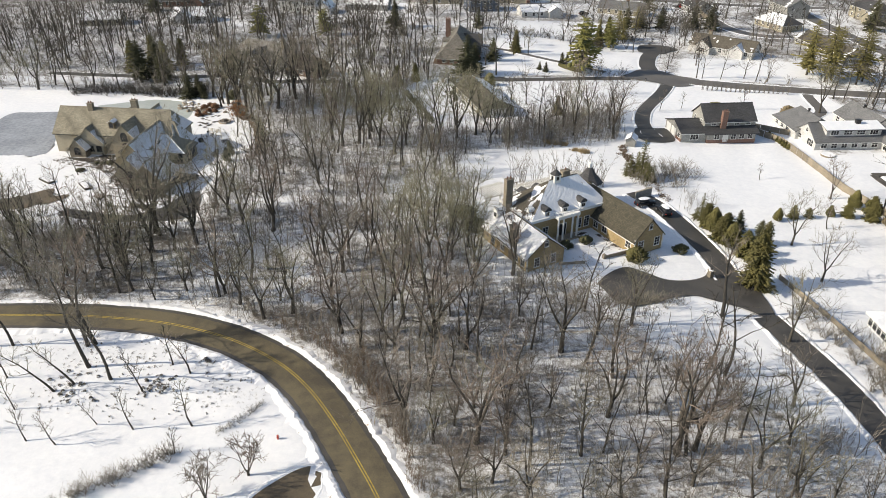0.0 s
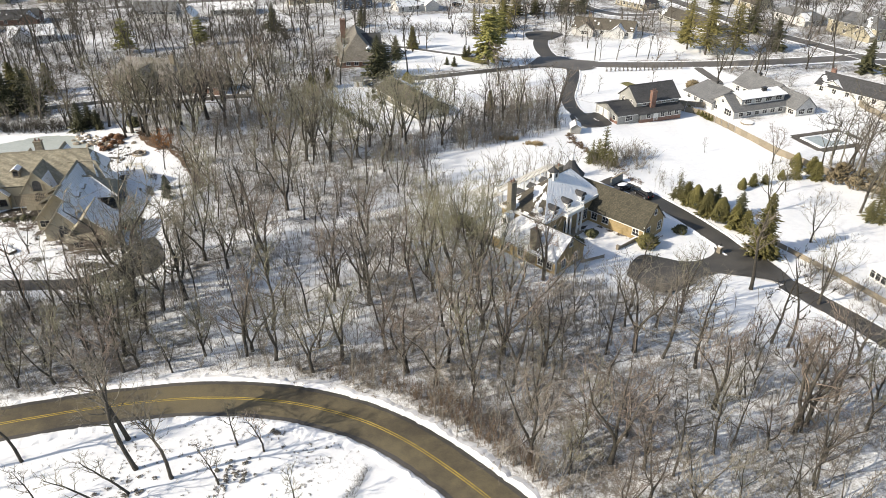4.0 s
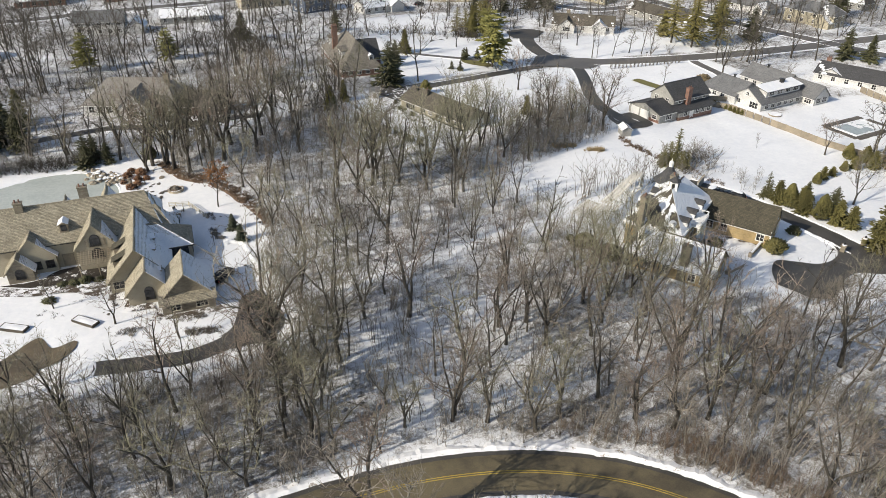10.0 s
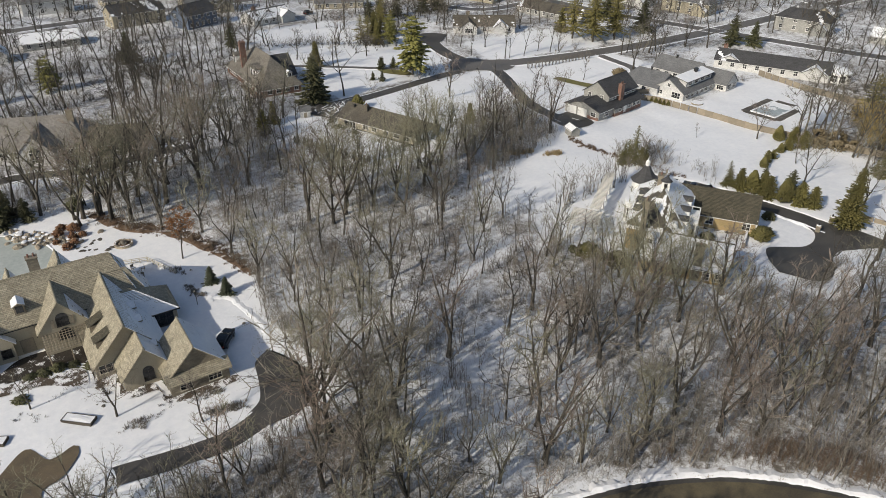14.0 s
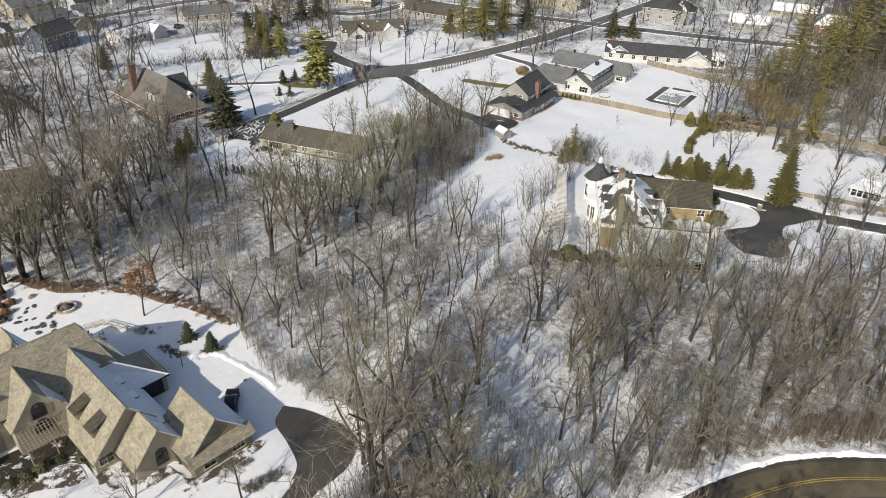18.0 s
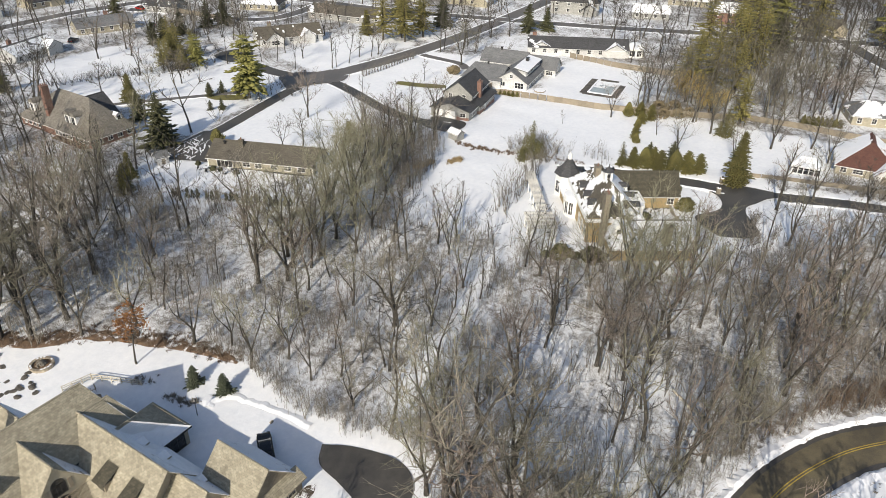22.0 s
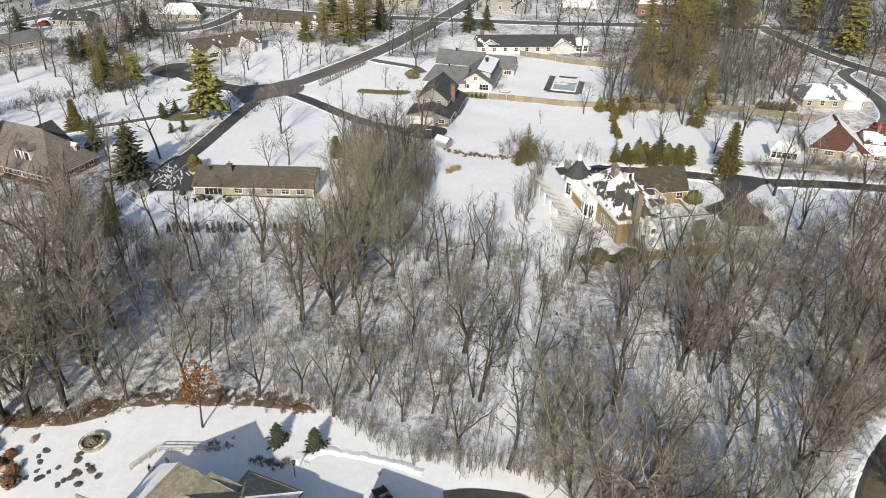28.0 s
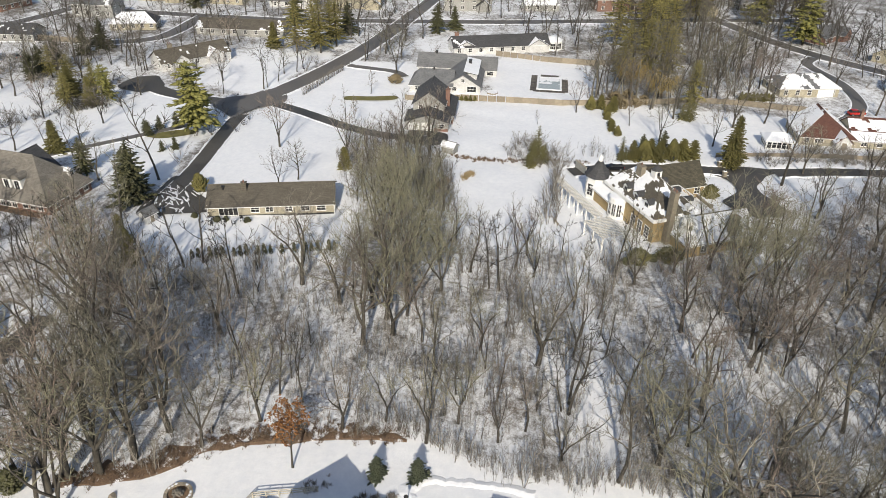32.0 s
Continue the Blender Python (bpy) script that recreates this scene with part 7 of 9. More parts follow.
def bush_mesh(seed, h, rx, ry, material, count=260, point=0.0, fine=1.0):
    """A dense shrub or clipped column: many upright tufts over a closed form."""
    rng = np.random.default_rng(seed)
    rows = []
    ph = rng.uniform(0, 6.283, 3)
    for _ in range(count):
        f = rng.random() ** 0.8
        a = rng.uniform(0, 6.283)
        wide = math.sin(math.pi * min(1, 0.22 + 0.78 * f)) ** 0.6 if not point else (1 - f) ** point * min(1.0, 0.55 + 3 * f)
        k = rng.uniform(0.66, 1.1) * (1 + 0.13 * math.sin(3 * a + ph[0] + 4 * f) + 0.1 * math.sin(2 * a - 9 * f + ph[1]) + 0.08 * math.sin(5 * a + 13 * f + ph[2]))
        x, y = math.cos(a) * rx * wide * k, math.sin(a) * ry * wide * k
        s = (rx + ry) * 0.16 * rng.uniform(0.7, 1.3) * fine
        rows.append([x, y, h * (0.06 + 0.88 * f), x * 0.7 + rng.normal(0, 0.2), y * 0.7 + rng.normal(0, 0.2), 0.9 * h * 0.4, s * 1.7, s * 0.75, s * 0.6])
    v, f = clumps(rows)
    return raw_mesh("foliage", v, f, material)


for k in range(3):
    TREE_KINDS["spruce%d" % k] = spruce_mesh(5 + k, 10.0, 3.1, 170, 0.2, 0.03, 0.06, NEEDLE, 0.8)
TREE_KINDS["wide_spruce"] = spruce_mesh(15, 5.6, 1.75, 460, 0.1, 0.05, 0.02, BLUESPRUCE, 0.6)
for k in range(2):
    TREE_KINDS["pine%d" % k] = spruce_mesh(25 + k, 17.0, 4.0, 230, 1.1, 0.075, 0.18, PINE, 0.75, 8)
TREE_KINDS["dark_pine"] = spruce_mesh(35, 20.0, 4.6, 160, 0.9, 0.05, 0.16, DARKPINE, 0.42)
TREE_KINDS["tall_cedar"] = spruce_mesh(44, 12.8, 2.5, 900, 0.15, 0.04, 0.03, ARBOR, 0.5)
TREE_KINDS["cedar"] = spruce_mesh(45, 9.0, 2.1, 420, 0.0, 0.05, 0.03, ARBOR, 0.85)
# a conifer of several uneven tops
tops = [spruce_mesh(47 + k, h, r, n, 0.7, 0.04, 0.03, OLIVE, 0.6) for k, (h, r, n) in enumerate(((9.5, 1.5, 120), (6.2, 1.7, 110), (4.4, 1.9, 100), (5.4, 1.4, 90)))]
shift = ((0, 0), (1.3, 0.5), (-1.4, -0.6), (0.3, -1.3))
for n, kind in ((0, "trunk"), (1, "crown")):
    pieces = []
    for pair, (dx, dy) in zip(tops, shift):
        co = np.empty(len(pair[n].vertices) * 3, np.float32)
        pair[n].vertices.foreach_get("co", co)
        tri_ = np.empty(len(pair[n].loops), np.int32)
        pair[n].loops.foreach_get("vertex_index", tri_)
        pieces.append((co.reshape(-1, 3) + np.array([dx, dy, 0], np.float32), tri_.reshape(-1, 3)))
    TREE_KINDS.setdefault("ragged", []).append(raw_mesh(kind, *joined(pieces if n else pieces[:1]), (BARK, OLIVE)[n]))

# x, y, kind, size, words
EVERGREENS = [
    (-92, 227, "spruce0", 1.3, "dark spruce beside the wood drive"), (-89, 222.6, "spruce1", 1.0, "dark spruce beside the wood drive"), (-96.5, 224, "spruce2", 1.3, "dark spruce beside the wood drive"),
    (72.6, 302.4, "spruce2", 0.85, "dark spruce beyond the lawn"), (78.6, 303.6, "spruce0", 0.9, "dark spruce beyond the lawn"), (75.2, 297.5, "dark_pine", 0.5, "brown-green pine beyond the lawn"), (185, 110, "pine1", 1.1, "tall yellow-green far pine"), (171, 62, "pine0", 1.1, "tall yellow-green far pine"), (200, 73, "pine1", 1.2, "tall yellow-green far pine"),
    (52.6, 106.0, "tall_cedar", 1.0, "tall dense conical green cedar beside the estate drive"),
    (-52.6, 163.8, "wide_spruce", 0.6, "squat dark green spruce at the edge of the snowy yard"), (-52.1, 158.8, "wide_spruce", 0.64, "bluish-green conical spruce at the edge of the snowy yard"),
    (44.2, 150.8, "ragged", 1.0, "ragged olive conifer with several tops beside the meadow"), (42.0, 152.0, "ragged", 0.62, "small ragged conifer beside the meadow"), (46.2, 149.2, "ragged", 0.5, "small ragged conifer beside the meadow"), (51.2, 131.2, "ragged", 0.62, "bushy olive conifer by the brick house"),
    (44.6, 236.0, "pine0", 1.05, "tall yellow-green pine beside the lane"), (7.6, 231.0, "spruce0", 1.35, "broad dark spruce beside the ranch lane"), (10.2, 234.0, "spruce2", 1.05, "broad dark spruce beside the ranch lane"), (33.5, 236.0, "spruce1", 0.36, "small dark spruce by the lane"), (31.8, 238.5, "spruce2", 0.3, "small dark spruce by the lane"),
    (117.2, 236.0, "dark_pine", 0.9, "tall dark spruce in a group by the street"), (119.7, 228.5, "dark_pine", 0.9, "tall dark spruce in a group by the street"), (123.5, 232, "dark_pine", 0.85, "tall dark spruce in a group by the street"), (146.3, 226.9, "spruce0", 1.2, "dark green far spruce between bare trees"), (156.2, 195.1, "spruce1", 1.1, "far dark spruce at a garden edge"), (160.2, 189.3, "spruce2", 0.95, "small dark far spruce by a garden"),
    (121.5, 127.4, "dark_pine", 0.85, "tall olive-brown pine at the garden edge"), (117.6, 121.5, "dark_pine", 0.95, "tall olive-brown pine at the garden edge"), (119.5, 115.0, "dark_pine", 0.8, "tall olive-brown pine at the garden edge"), (138.9, 117.0, "dark_pine", 1.05, "tall far pine between bare trees"), (146, 112, "dark_pine", 1.0, "tall far pine between bare trees"), (152, 120, "dark_pine", 1.0, "tall far pine between bare trees"), (176, 108, "spruce2", 1.4, "dark green far spruce between bare trees"), (199, 112, "spruce1", 1.5, "dark green far spruce between bare trees"),
    (-93, 236, "cedar", 1.1, "dark cedar beside the wood drive"), (-98, 240, "cedar", 1.2, "dark cedar beside the wood drive"), (-89.5, 243, "cedar", 1.0, "dark cedar beside the wood drive"), (-103, 235, "cedar", 1.15, "dark cedar beside the wood drive"), (17.2, 249.0, "spruce2", 0.85, "open grey-green spruce on the lawn"), (61.4, 281.9, "cedar", 1.0, "olive-brown cedar behind the lawn"), (56.2, 272.4, "cedar", 0.9, "olive-brown cedar behind the lawn"), (52.5, 277.0, "dark_pine", 0.5, "low brown pine behind the lawn"), (86.6, 303.5, "spruce0", 0.9, "dark far spruce by a garden"), (150.9, 115.2, "dark_pine", 1.2, "tall far pine between bare trees"), (113, 129.3, "dark_pine", 0.7, "slender olive pine beside the willow"), (202, 56, "dark_pine", 1.2, "tall far pine between bare trees"), (26, 262, "cedar", 0.9, "olive cedar behind the lawn"), (60, 270, "pine1", 0.6, "yellow-green pine behind the lawn"), (122, 246, "cedar", 1.0, "olive cedar beside the tan house"),
    (145.1, 119.9, "dark_pine", 1.15, "tall far pine between bare trees"), (153.7, 129.5, "dark_pine", 1.1, "tall far pine between bare trees"), (170, 117.6, "dark_pine", 1.2, "tall far pine between bare trees"), (190.5, 110, "dark_pine", 1.25, "tall far pine between bare trees"), (197, 97, "dark_pine", 1.2, "tall far pine between bare trees"), (216, 121, "dark_pine", 1.3, "tall far pine between bare trees"), (82.1, 112.5, "ragged", 0.9, "ragged grey-green conifer among bare trees"), (91.9, 110.4, "dark_pine", 0.7, "slender dark pine among bare trees"), (128.4, 225.7, "dark_pine", 0.88, "tall dark spruce beside the street"), (132, 229, "dark_pine", 0.8, "tall dark spruce beside the street"), (106.3, 300.6, "spruce2", 1.1, "dark far spruce by a garden"), (100, 303, "spruce0", 1.0, "dark far spruce by a garden"),
    (14.3, 298.9, "spruce1", 0.78, "small dark spruce on a far lawn"), (65.6, 284.1, "dark_pine", 0.55, "dark spruce beyond the lawn"), (66.0, 277.6, "dark_pine", 0.5, "dark spruce beyond the lawn"), (58, 281, "dark_pine", 0.42, "dark spruce beyond the lawn"),
    (-75.7, 206.4, "spruce0", 0.8, "dark spruce behind the pond"), (-74.0, 209.8, "spruce1", 0.65, "dark spruce behind the pond"), (-71.5, 206.0, "spruce2", 0.55, "dark spruce behind the pond"), (-71.8, 283.2, "pine1", 0.7, "far yellow-green pine over the woods"), (-47, 286, "pine0", 0.6, "far yellow-green pine over the woods"), (40, 246.5, "spruce1", 0.42, "small spruce by the lane"),
    (47.5, 243.0, "spruce2", 0.4, "small spruce by the lane"), (44.5, 246.0, "spruce0", 0.38, "small spruce by the lane"), (42.0, 248.5, "spruce1", 0.36, "small spruce by the lane"), (31.6, 193.6, "cedar", 0.62, "dense olive cedar at the ranch house"), (-9.0, 224, "cedar", 0.7, "dark cedar at the ranch lawn's corner"), (-14.5, 219, "cedar", 0.75, "dark cedar at the ranch lawn's corner"),
    (56.5, 126.0, "spruce1", 0.5, "small open conifer by the drive"), (58.5, 121.0, "spruce2", 0.55, "small open conifer by the drive"), (154, 250, "spruce0", 1.3, "dark green far spruce between bare trees"), (172, 300, "spruce1", 1.3, "dark green far spruce between bare trees"), (-20, 300, "spruce2", 1.1, "dark green far spruce between bare trees"), (90, 340, "spruce0", 1.1, "dark green far spruce between bare trees"), (-130, 330, "spruce1", 1.2, "dark green far spruce between bare trees"), (210, 240, "spruce2", 1.4, "dark green far spruce between bare trees"),
]
for x, y, kind, size, words in EVERGREENS:
    plant(kind, x, y, FOREST.uniform(0, 360), size, words, "evergreens", "conifer", "conifer")


def shrub(mesh, x, y, size, label, name="shrub", group="", turn=None):
    ob = thing(name, label, "shrub", x, y, 0.0, FOREST.uniform(0, 360) if turn is None else turn, group)
    ob.scale = (size, size, size)
    part("foliage", mesh, None, ob)
    return ob


ARB = [spruce_mesh(3, 5.2, 1.7, 330, 0.35, 0.07, 0.02, ARBOR, 0.62)[1], bush_mesh(4, 4.8, 1.8, 1.6, ARBOR, 1300, 0.6, 0.36), spruce_mesh(8, 4.8, 1.9, 330, 0.5, 0.06, 0.02, ARBOR, 0.62)[1]]
for k, (x, y, size) in enumerate(((51.6, 128.6, 0.95), (51.9, 126.0, 1.1), (53.6, 124.4, 1.05), (52.2, 122.4, 1.0), (53.2, 119.4, 1.15), (54.6, 116.8, 1.1), (55.2, 114.2, 0.95), (84.1, 138.2, 0.85), (86.3, 135.4, 0.85), (84.7, 132.0, 0.85), (77.1, 133.8, 0.55), (72.5, 133.0, 0.5), (69.4, 132.7, 0.6), (66.0, 131.5, 0.6), (80.5, 133.6, 0.7))):
    shrub(ARB[k % 3], x, y, size, "dense yellow-green arborvitae column in the snow", "arborvitae", "arborvitae row")
for k in range(9):
    shrub(ARB[k % 3], 102.5 + 0.15 * k, 95 - 1.1 * k, 0.5, "clipped yellow-green hedge shrub beside the fence", "hedge_shrub", "yellow hedge")
shrub(bush_mesh(20, 3.6, 1.3, 1.3, ARBOR, 320, 0.0), 14.6, 220.4, 1.0, "egg-shaped clipped green yew beside the drive", "clipped_yew")
shrub(bush_mesh(21, 2.2, 1.5, 1.5, ARBOR, 300, 0.0), 35.0, 113.4, 1.0, "round clipped green box ball by the garage", "box_ball")
shrub(bush_mesh(22, 1.5, 1.3, 1.1, NEEDLE, 300, 0.0, 0.6), 43.6, 117.0, 1.0, "low dark green shrub by the drive", "round_shrub")
BOX = bush_mesh(23, 1.0, 0.8, 0.8, NEEDLE, 160, 0.0)
for x, y in ((23.2, 117.6), (27.0, 119.6)):
    shrub(BOX, x, y, 1.2, "snow-dusted clipped shrub before the portico", "box_shrub", "portico shrubs")
DARKBUSH = bush_mesh(24, 3.0, 1.7, 1.5, NEEDLE, 300, 0.0)
for x, y, s in ((3.4, 132.3, 0.4), (5.4, 127.3, 0.4), (-62.6, 205.5, 0.8)):
    shrub(DARKBUSH, x, y, s, "dense dark evergreen shrub at the edge of the wood", "evergreen_shrub", "dark shrubs")
for x, y, s in ((3.2, 215.9, 0.32), (2.6, 210.8, 0.36), (3.2, 209.3, 0.3), (3.6, 205.0, 0.34)):
    shrub(DARKBUSH, x, y, s, "low dark evergreen shrub on the snowy patio", "patio_shrub", "patio shrubs")
# juniper row behind the ranch house
JUN = bush_mesh(25, 2.3, 0.5, 0.5, NEEDLE, 90, 0.5)
for i in range(19):
    t = i / 18
    if i in (12,):
        continue
    shrub(JUN, -11.2 + 8.2 * t, 209 - 24 * t + 0.4 * math.sin(i * 2.1), 0.85 + 0.25 * (i * 7 % 5) / 5, "young upright juniper in a row across the lawn", "juniper", "juniper row")
# young arborvitae between the grey and the white house
for k in range(8):
    shrub(ARB[k % 3], 82.4 + 0.2 * k, 179.4 - 1.25 * k, 0.34, "small yellow-green arborvitae in a row by the fence", "arborvitae", "young arborvitae row")
shrub(bush_mesh(27, 2.6, 1.7, 1.7, TANBRUSH, 300, 0.0, 0.6), 94.3, 196.3, 1.0, "round grey-brown bare shrub beside the white house", "round_shrub")
# columnar bare hedge along the street
HEDGE = sapling(77, 2.6, 7, 0.12)
HEDGE_MESH = raw_mesh("bare_bush", HEDGE[0], HEDGE[1], BRUSH)
for i in range(19):
    t = i / 18
    ob = thing("hedge_plant", "narrow bare hedge plant in a row along the street", "hedge", 77.7 + 24.6 * t, 219.4 - 4.0 * t, 0, i * 70, "street hedge")
    part("bare_bush", HEDGE_MESH, None, ob)
# leafy oak, willow
oak = thing("young_oak", "young oak that keeps its rust-brown leaves", "tree", -53.3, 174.3, 0, 40)
oak.scale = (1.2, 1.2, 1.12)
tr, li, mi, ti = grow(91, 7.6, 0.12, first=0.28, limbs=14, reach=0.36, rise=0.7, forks=5, twigs=4)
tv, tf = tubes(tr, 6)
part("trunk", raw_mesh("trunk", tv, tf, BARK, True), None, oak)
v, f = joined([tubes(li, 3), tubes(mi, 3), tubes(ti, 3)])
part("bough", raw_mesh("bough", v, f, TWIG), None, oak)
rng = np.random.default_rng(9)
rows = []
for s in ti + mi:
    for _ in range(1 + (rng.random() < 0.7)):
        p = np.array(s[3:6]) + rng.normal(0, 0.15, 3)
        if p[2] > 1.9:
            d = rng.normal(0, 1, 3)
            rows.append([*p, *d, rng.uniform(0.13, 0.22), rng.uniform(0.09, 0.15), 0.04])
v, f = clumps(rows)
part("leaves", raw_mesh("leaves", v, f, OAKLEAF), None, oak, "dry rust-brown leaves")
for n, (x, y) in enumerate(((104, 126.5), (94.5, 118.5))):
    wl = thing("willow", "bare weeping willow with golden twigs", "tree", x, y, 0, n * 90)
    rng = np.random.default_rng(40 + n)
    segs, limbs_ = [], [[0, 0, -0.2, 0.1, 0.1, 3.5, 0.4, 0.3]]
    for k in range(14):
        a, up = k * 2.4, rng.uniform(0.9, 1.7)
        e = np.array([math.cos(a) * 3.6, math.sin(a) * 3.6, 3.5 + 3.2 * up])
        limbs_.append([0.1, 0.1, 3.4, *e, 0.16, 0.05])
        for _ in range(55):
            t = rng.uniform(0.35, 1)
            p = np.array([0.1, 0.1, 3.4]) * (1 - t) + e * t
            q = p + np.array([math.cos(a) * rng.uniform(0, 1.6) + rng.normal(0, 0.7), math.sin(a) * rng.uniform(0, 1.6) + rng.normal(0, 0.7), rng.uniform(-0.2, 0.5)])
            segs.append([*p, *q, 0.03, 0.02])
            segs.append([*q, *(q + np.array([rng.normal(0, 0.2), rng.normal(0, 0.2), -rng.uniform(1.5, 4.0)])), 0.022, 0.0])
    tv, tf = tubes(limbs_, 6)
    part("trunk", raw_mesh("trunk", tv, tf, BARK, True), None, wl)
    tv, tf = tubes(segs, 3)
    part("crown", raw_mesh("crown", tv, tf, WILLOW), None, wl, "golden hanging twigs")
# russet brush: hedge behind the pond, shrubs by the waterfall, leaf bank at the wood's edge
RUS = [bush_mesh(60 + k, 1.6, 1.2, 1.2, RUSSET, 150, 0.0, 0.7) for k in range(3)]
SHR = random.Random(3)
TANB = [bush_mesh(66 + k, 1.8, 1.1, 1.1, TANBRUSH, 150, 0.0, 0.55) for k in range(2)]
for x, y in ((-68.5, 196.5), (-66.5, 194.0), (-67.4, 198.6), (-69.5, 193.6), (-65.5, 196.8), (-66.8, 191.6), (-64.8, 193.8), (-68.4, 190.4)):
    shrub(RUS[SHR.randrange(3)], x, y, SHR.uniform(0.5, 0.95), "rust-brown dormant shrub among boulders", "russet_shrub", "waterfall shrubs")
for x, y in ((87.5, 129.5), (89.5, 126.0), (91.0, 131.5), (94, 128.0), (92.5, 123.5)):
    shrub(TANB[SHR.randrange(2)], x, y, SHR.uniform(1.3, 2.0), "tan dormant shrub by the fence", "dormant_shrub", "fence shrubs")
THATCH = bush_mesh(68, 2.4, 2.1, 1.7, OLIVE, 700, 0.0, 0.4)
for x, y, k in ((4.6, 129.8, 1.0), (6.2, 124.4, 1.05)):
    shrub(THATCH, x, y, k, "tangled olive-brown vine-covered shrub below the terrace", "vine_shrub", "terrace shrubs")
# small stems and tufts in one go
TUFTS = [tuft(130 + s, 0.6, 12, 0.55) for s in range(4)]
mound_rng = random.Random(19)
MOUND = [bush_mesh(70 + k, 0.55, 0.42, 0.38, BRUSH, 70, 0.0, 0.7) for k in range(2)]
for cx, cy, n, sx, sy in ((-40.0, 77.6, 17, 2.8, 2.0), (-52.6, 79.0, 11, 3.6, 1.9), (-51.0, 75.6, 10, 3.2, 1.7), (-35.2, 83.0, 6, 1.2, 0.6)):
    for k in range(n):
        shrub(MOUND[k % 2], cx + mound_rng.uniform(-sx, sx), cy + mound_rng.uniform(-sy, sy), mound_rng.uniform(0.5, 0.8), "dark round dead plant mound in the snow", "dead_perennial", "dead perennials inside the bend", mound_rng.uniform(0, 360))
bend = [(mound_rng.uniform(-33, -24.6), mound_rng.uniform(72.6, 79.2)) for _ in range(110)] + [(mound_rng.uniform(-58, -30), mound_rng.uniform(70, 86)) for _ in range(130)]

for cx, cy, n, r in ((-40, 77.8, 14, 2.2), (-52, 84, 22, 4.5), (-29, 75.5, 26, 4.0), (-36, 83, 14, 3.5), (-47, 81.5, 26, 5.5), (-52, 75.5, 22, 4.5), (-44, 86.5, 26, 5), (-62, 85, 26, 6), (-60, 76, 14, 6)):
    bend += [(SHR.gauss(cx, r * 0.6), SHR.gauss(cy, r * 0.45)) for _ in range(int(n * 1.8))]
bend = [(x, y) for x, y in bend if clear_of_roads(x, y, 0.8)]
many(TUFTS, bend, SHR, (0.35, 0.75), BRUSH, "dead_tufts", "dark dead plant tufts poking through the snow", "plants")
hedge = []
for i in range(90):
    t = i / 89
    hedge += [(-44.5 + 11 * t + SHR.gauss(0, 0.5), 56.8 + 8.4 * t + SHR.gauss(0, 0.5))]
low = [(-29.4 + 4.7 * t ** 0.8 + SHR.gauss(0, 0.25), 68.0 + 5.9 * t + SHR.gauss(0, 0.25)) for t in [i / 59 for i in range(60)]]
many(SHRUBS, low, SHR, (0.22, 0.36), BARK, "low_hedge", "dark low bare hedge curving through the snow", "hedge")
many(SHRUBS, hedge, SHR, (0.45, 0.75), BRUSH, "roadside_hedge", "bare clipped hedge along the snowy drive", "hedge")
pondhedge = [(-112 + 40 * i / 219 + SHR.gauss(0, 0.6), 210.0 + 1.5 * math.sin(i / 37) + SHR.gauss(0, 1.3)) for i in range(220)]
many(SHRUBS, pondhedge, SHR, (0.8, 1.4), BARK, "pond_hedge", "dark tangled hedge behind the pond", "hedge")
EDGE = smooth_line([(-62, 201), (-58.3, 191.3), (-53.5, 186.3), (-50.6, 180.5), (-48.5, 172.5), (-47, 166.5), (-46.6, 161.5)], 0.5)
many(TUFTS, [(p[0] + SHR.gauss(1.3, 1.0), p[1] + SHR.gauss(0.9, 1.0)) for p in EDGE for _ in range(8)], SHR, (0.6, 1.5), DULLRUST, "woods_edge_stems", "rust-brown stems along the wood's edge", "plants")
yard_edge = smooth_line([(-47, 168), (-46, 161.5), (-48.2, 155), (-50.4, 147), (-49.6, 140), (-48.6, 134), (-49.6, 128.5)], 0.5)
many(SAPLINGS, [(p[0] + abs(SHR.gauss(0.8, 1.4)), p[1] + SHR.gauss(0, 0.6)) for p in yard_edge for _ in range(4)], SHR, (0.3, 0.62), BRUSH, "yard_edge_brush", "dense grey brush where wood meets the snowy yard", "brush")
thick = [(18, 184), (30, 192), (45, 198), (48, 190), (44, 175), (36, 171.5), (22, 167), (16, 168), (16, 178)]
many(SAPLINGS, loose(thick, 270, SHR, 0.6), SHR, (0.75, 1.3), BRUSH, "thicket", "dense grey thicket between the lawns", "thicket")
many(SAPLINGS, loose([(-5, 56), (-1.5, 58), (-7, 69), (-12.5, 78.5), (-19.5, 86), (-27, 91.8), (-29, 93.5), (-12, 84), (-4, 70)], 800, SHR, 0.7), SHR, (0.3, 0.7), DULLRUST, "roadside_brush", "reddish-brown brush along the road's edge", "brush")
many(SAPLINGS, loose([(46, 133), (51, 139), (49, 147), (55, 143), (58, 139), (52, 133)], 26, SHR, 0.6), SHR, (0.4, 0.8), BRUSH, "meadow_saplings", "thin bare saplings at the meadow's edge", "saplings")

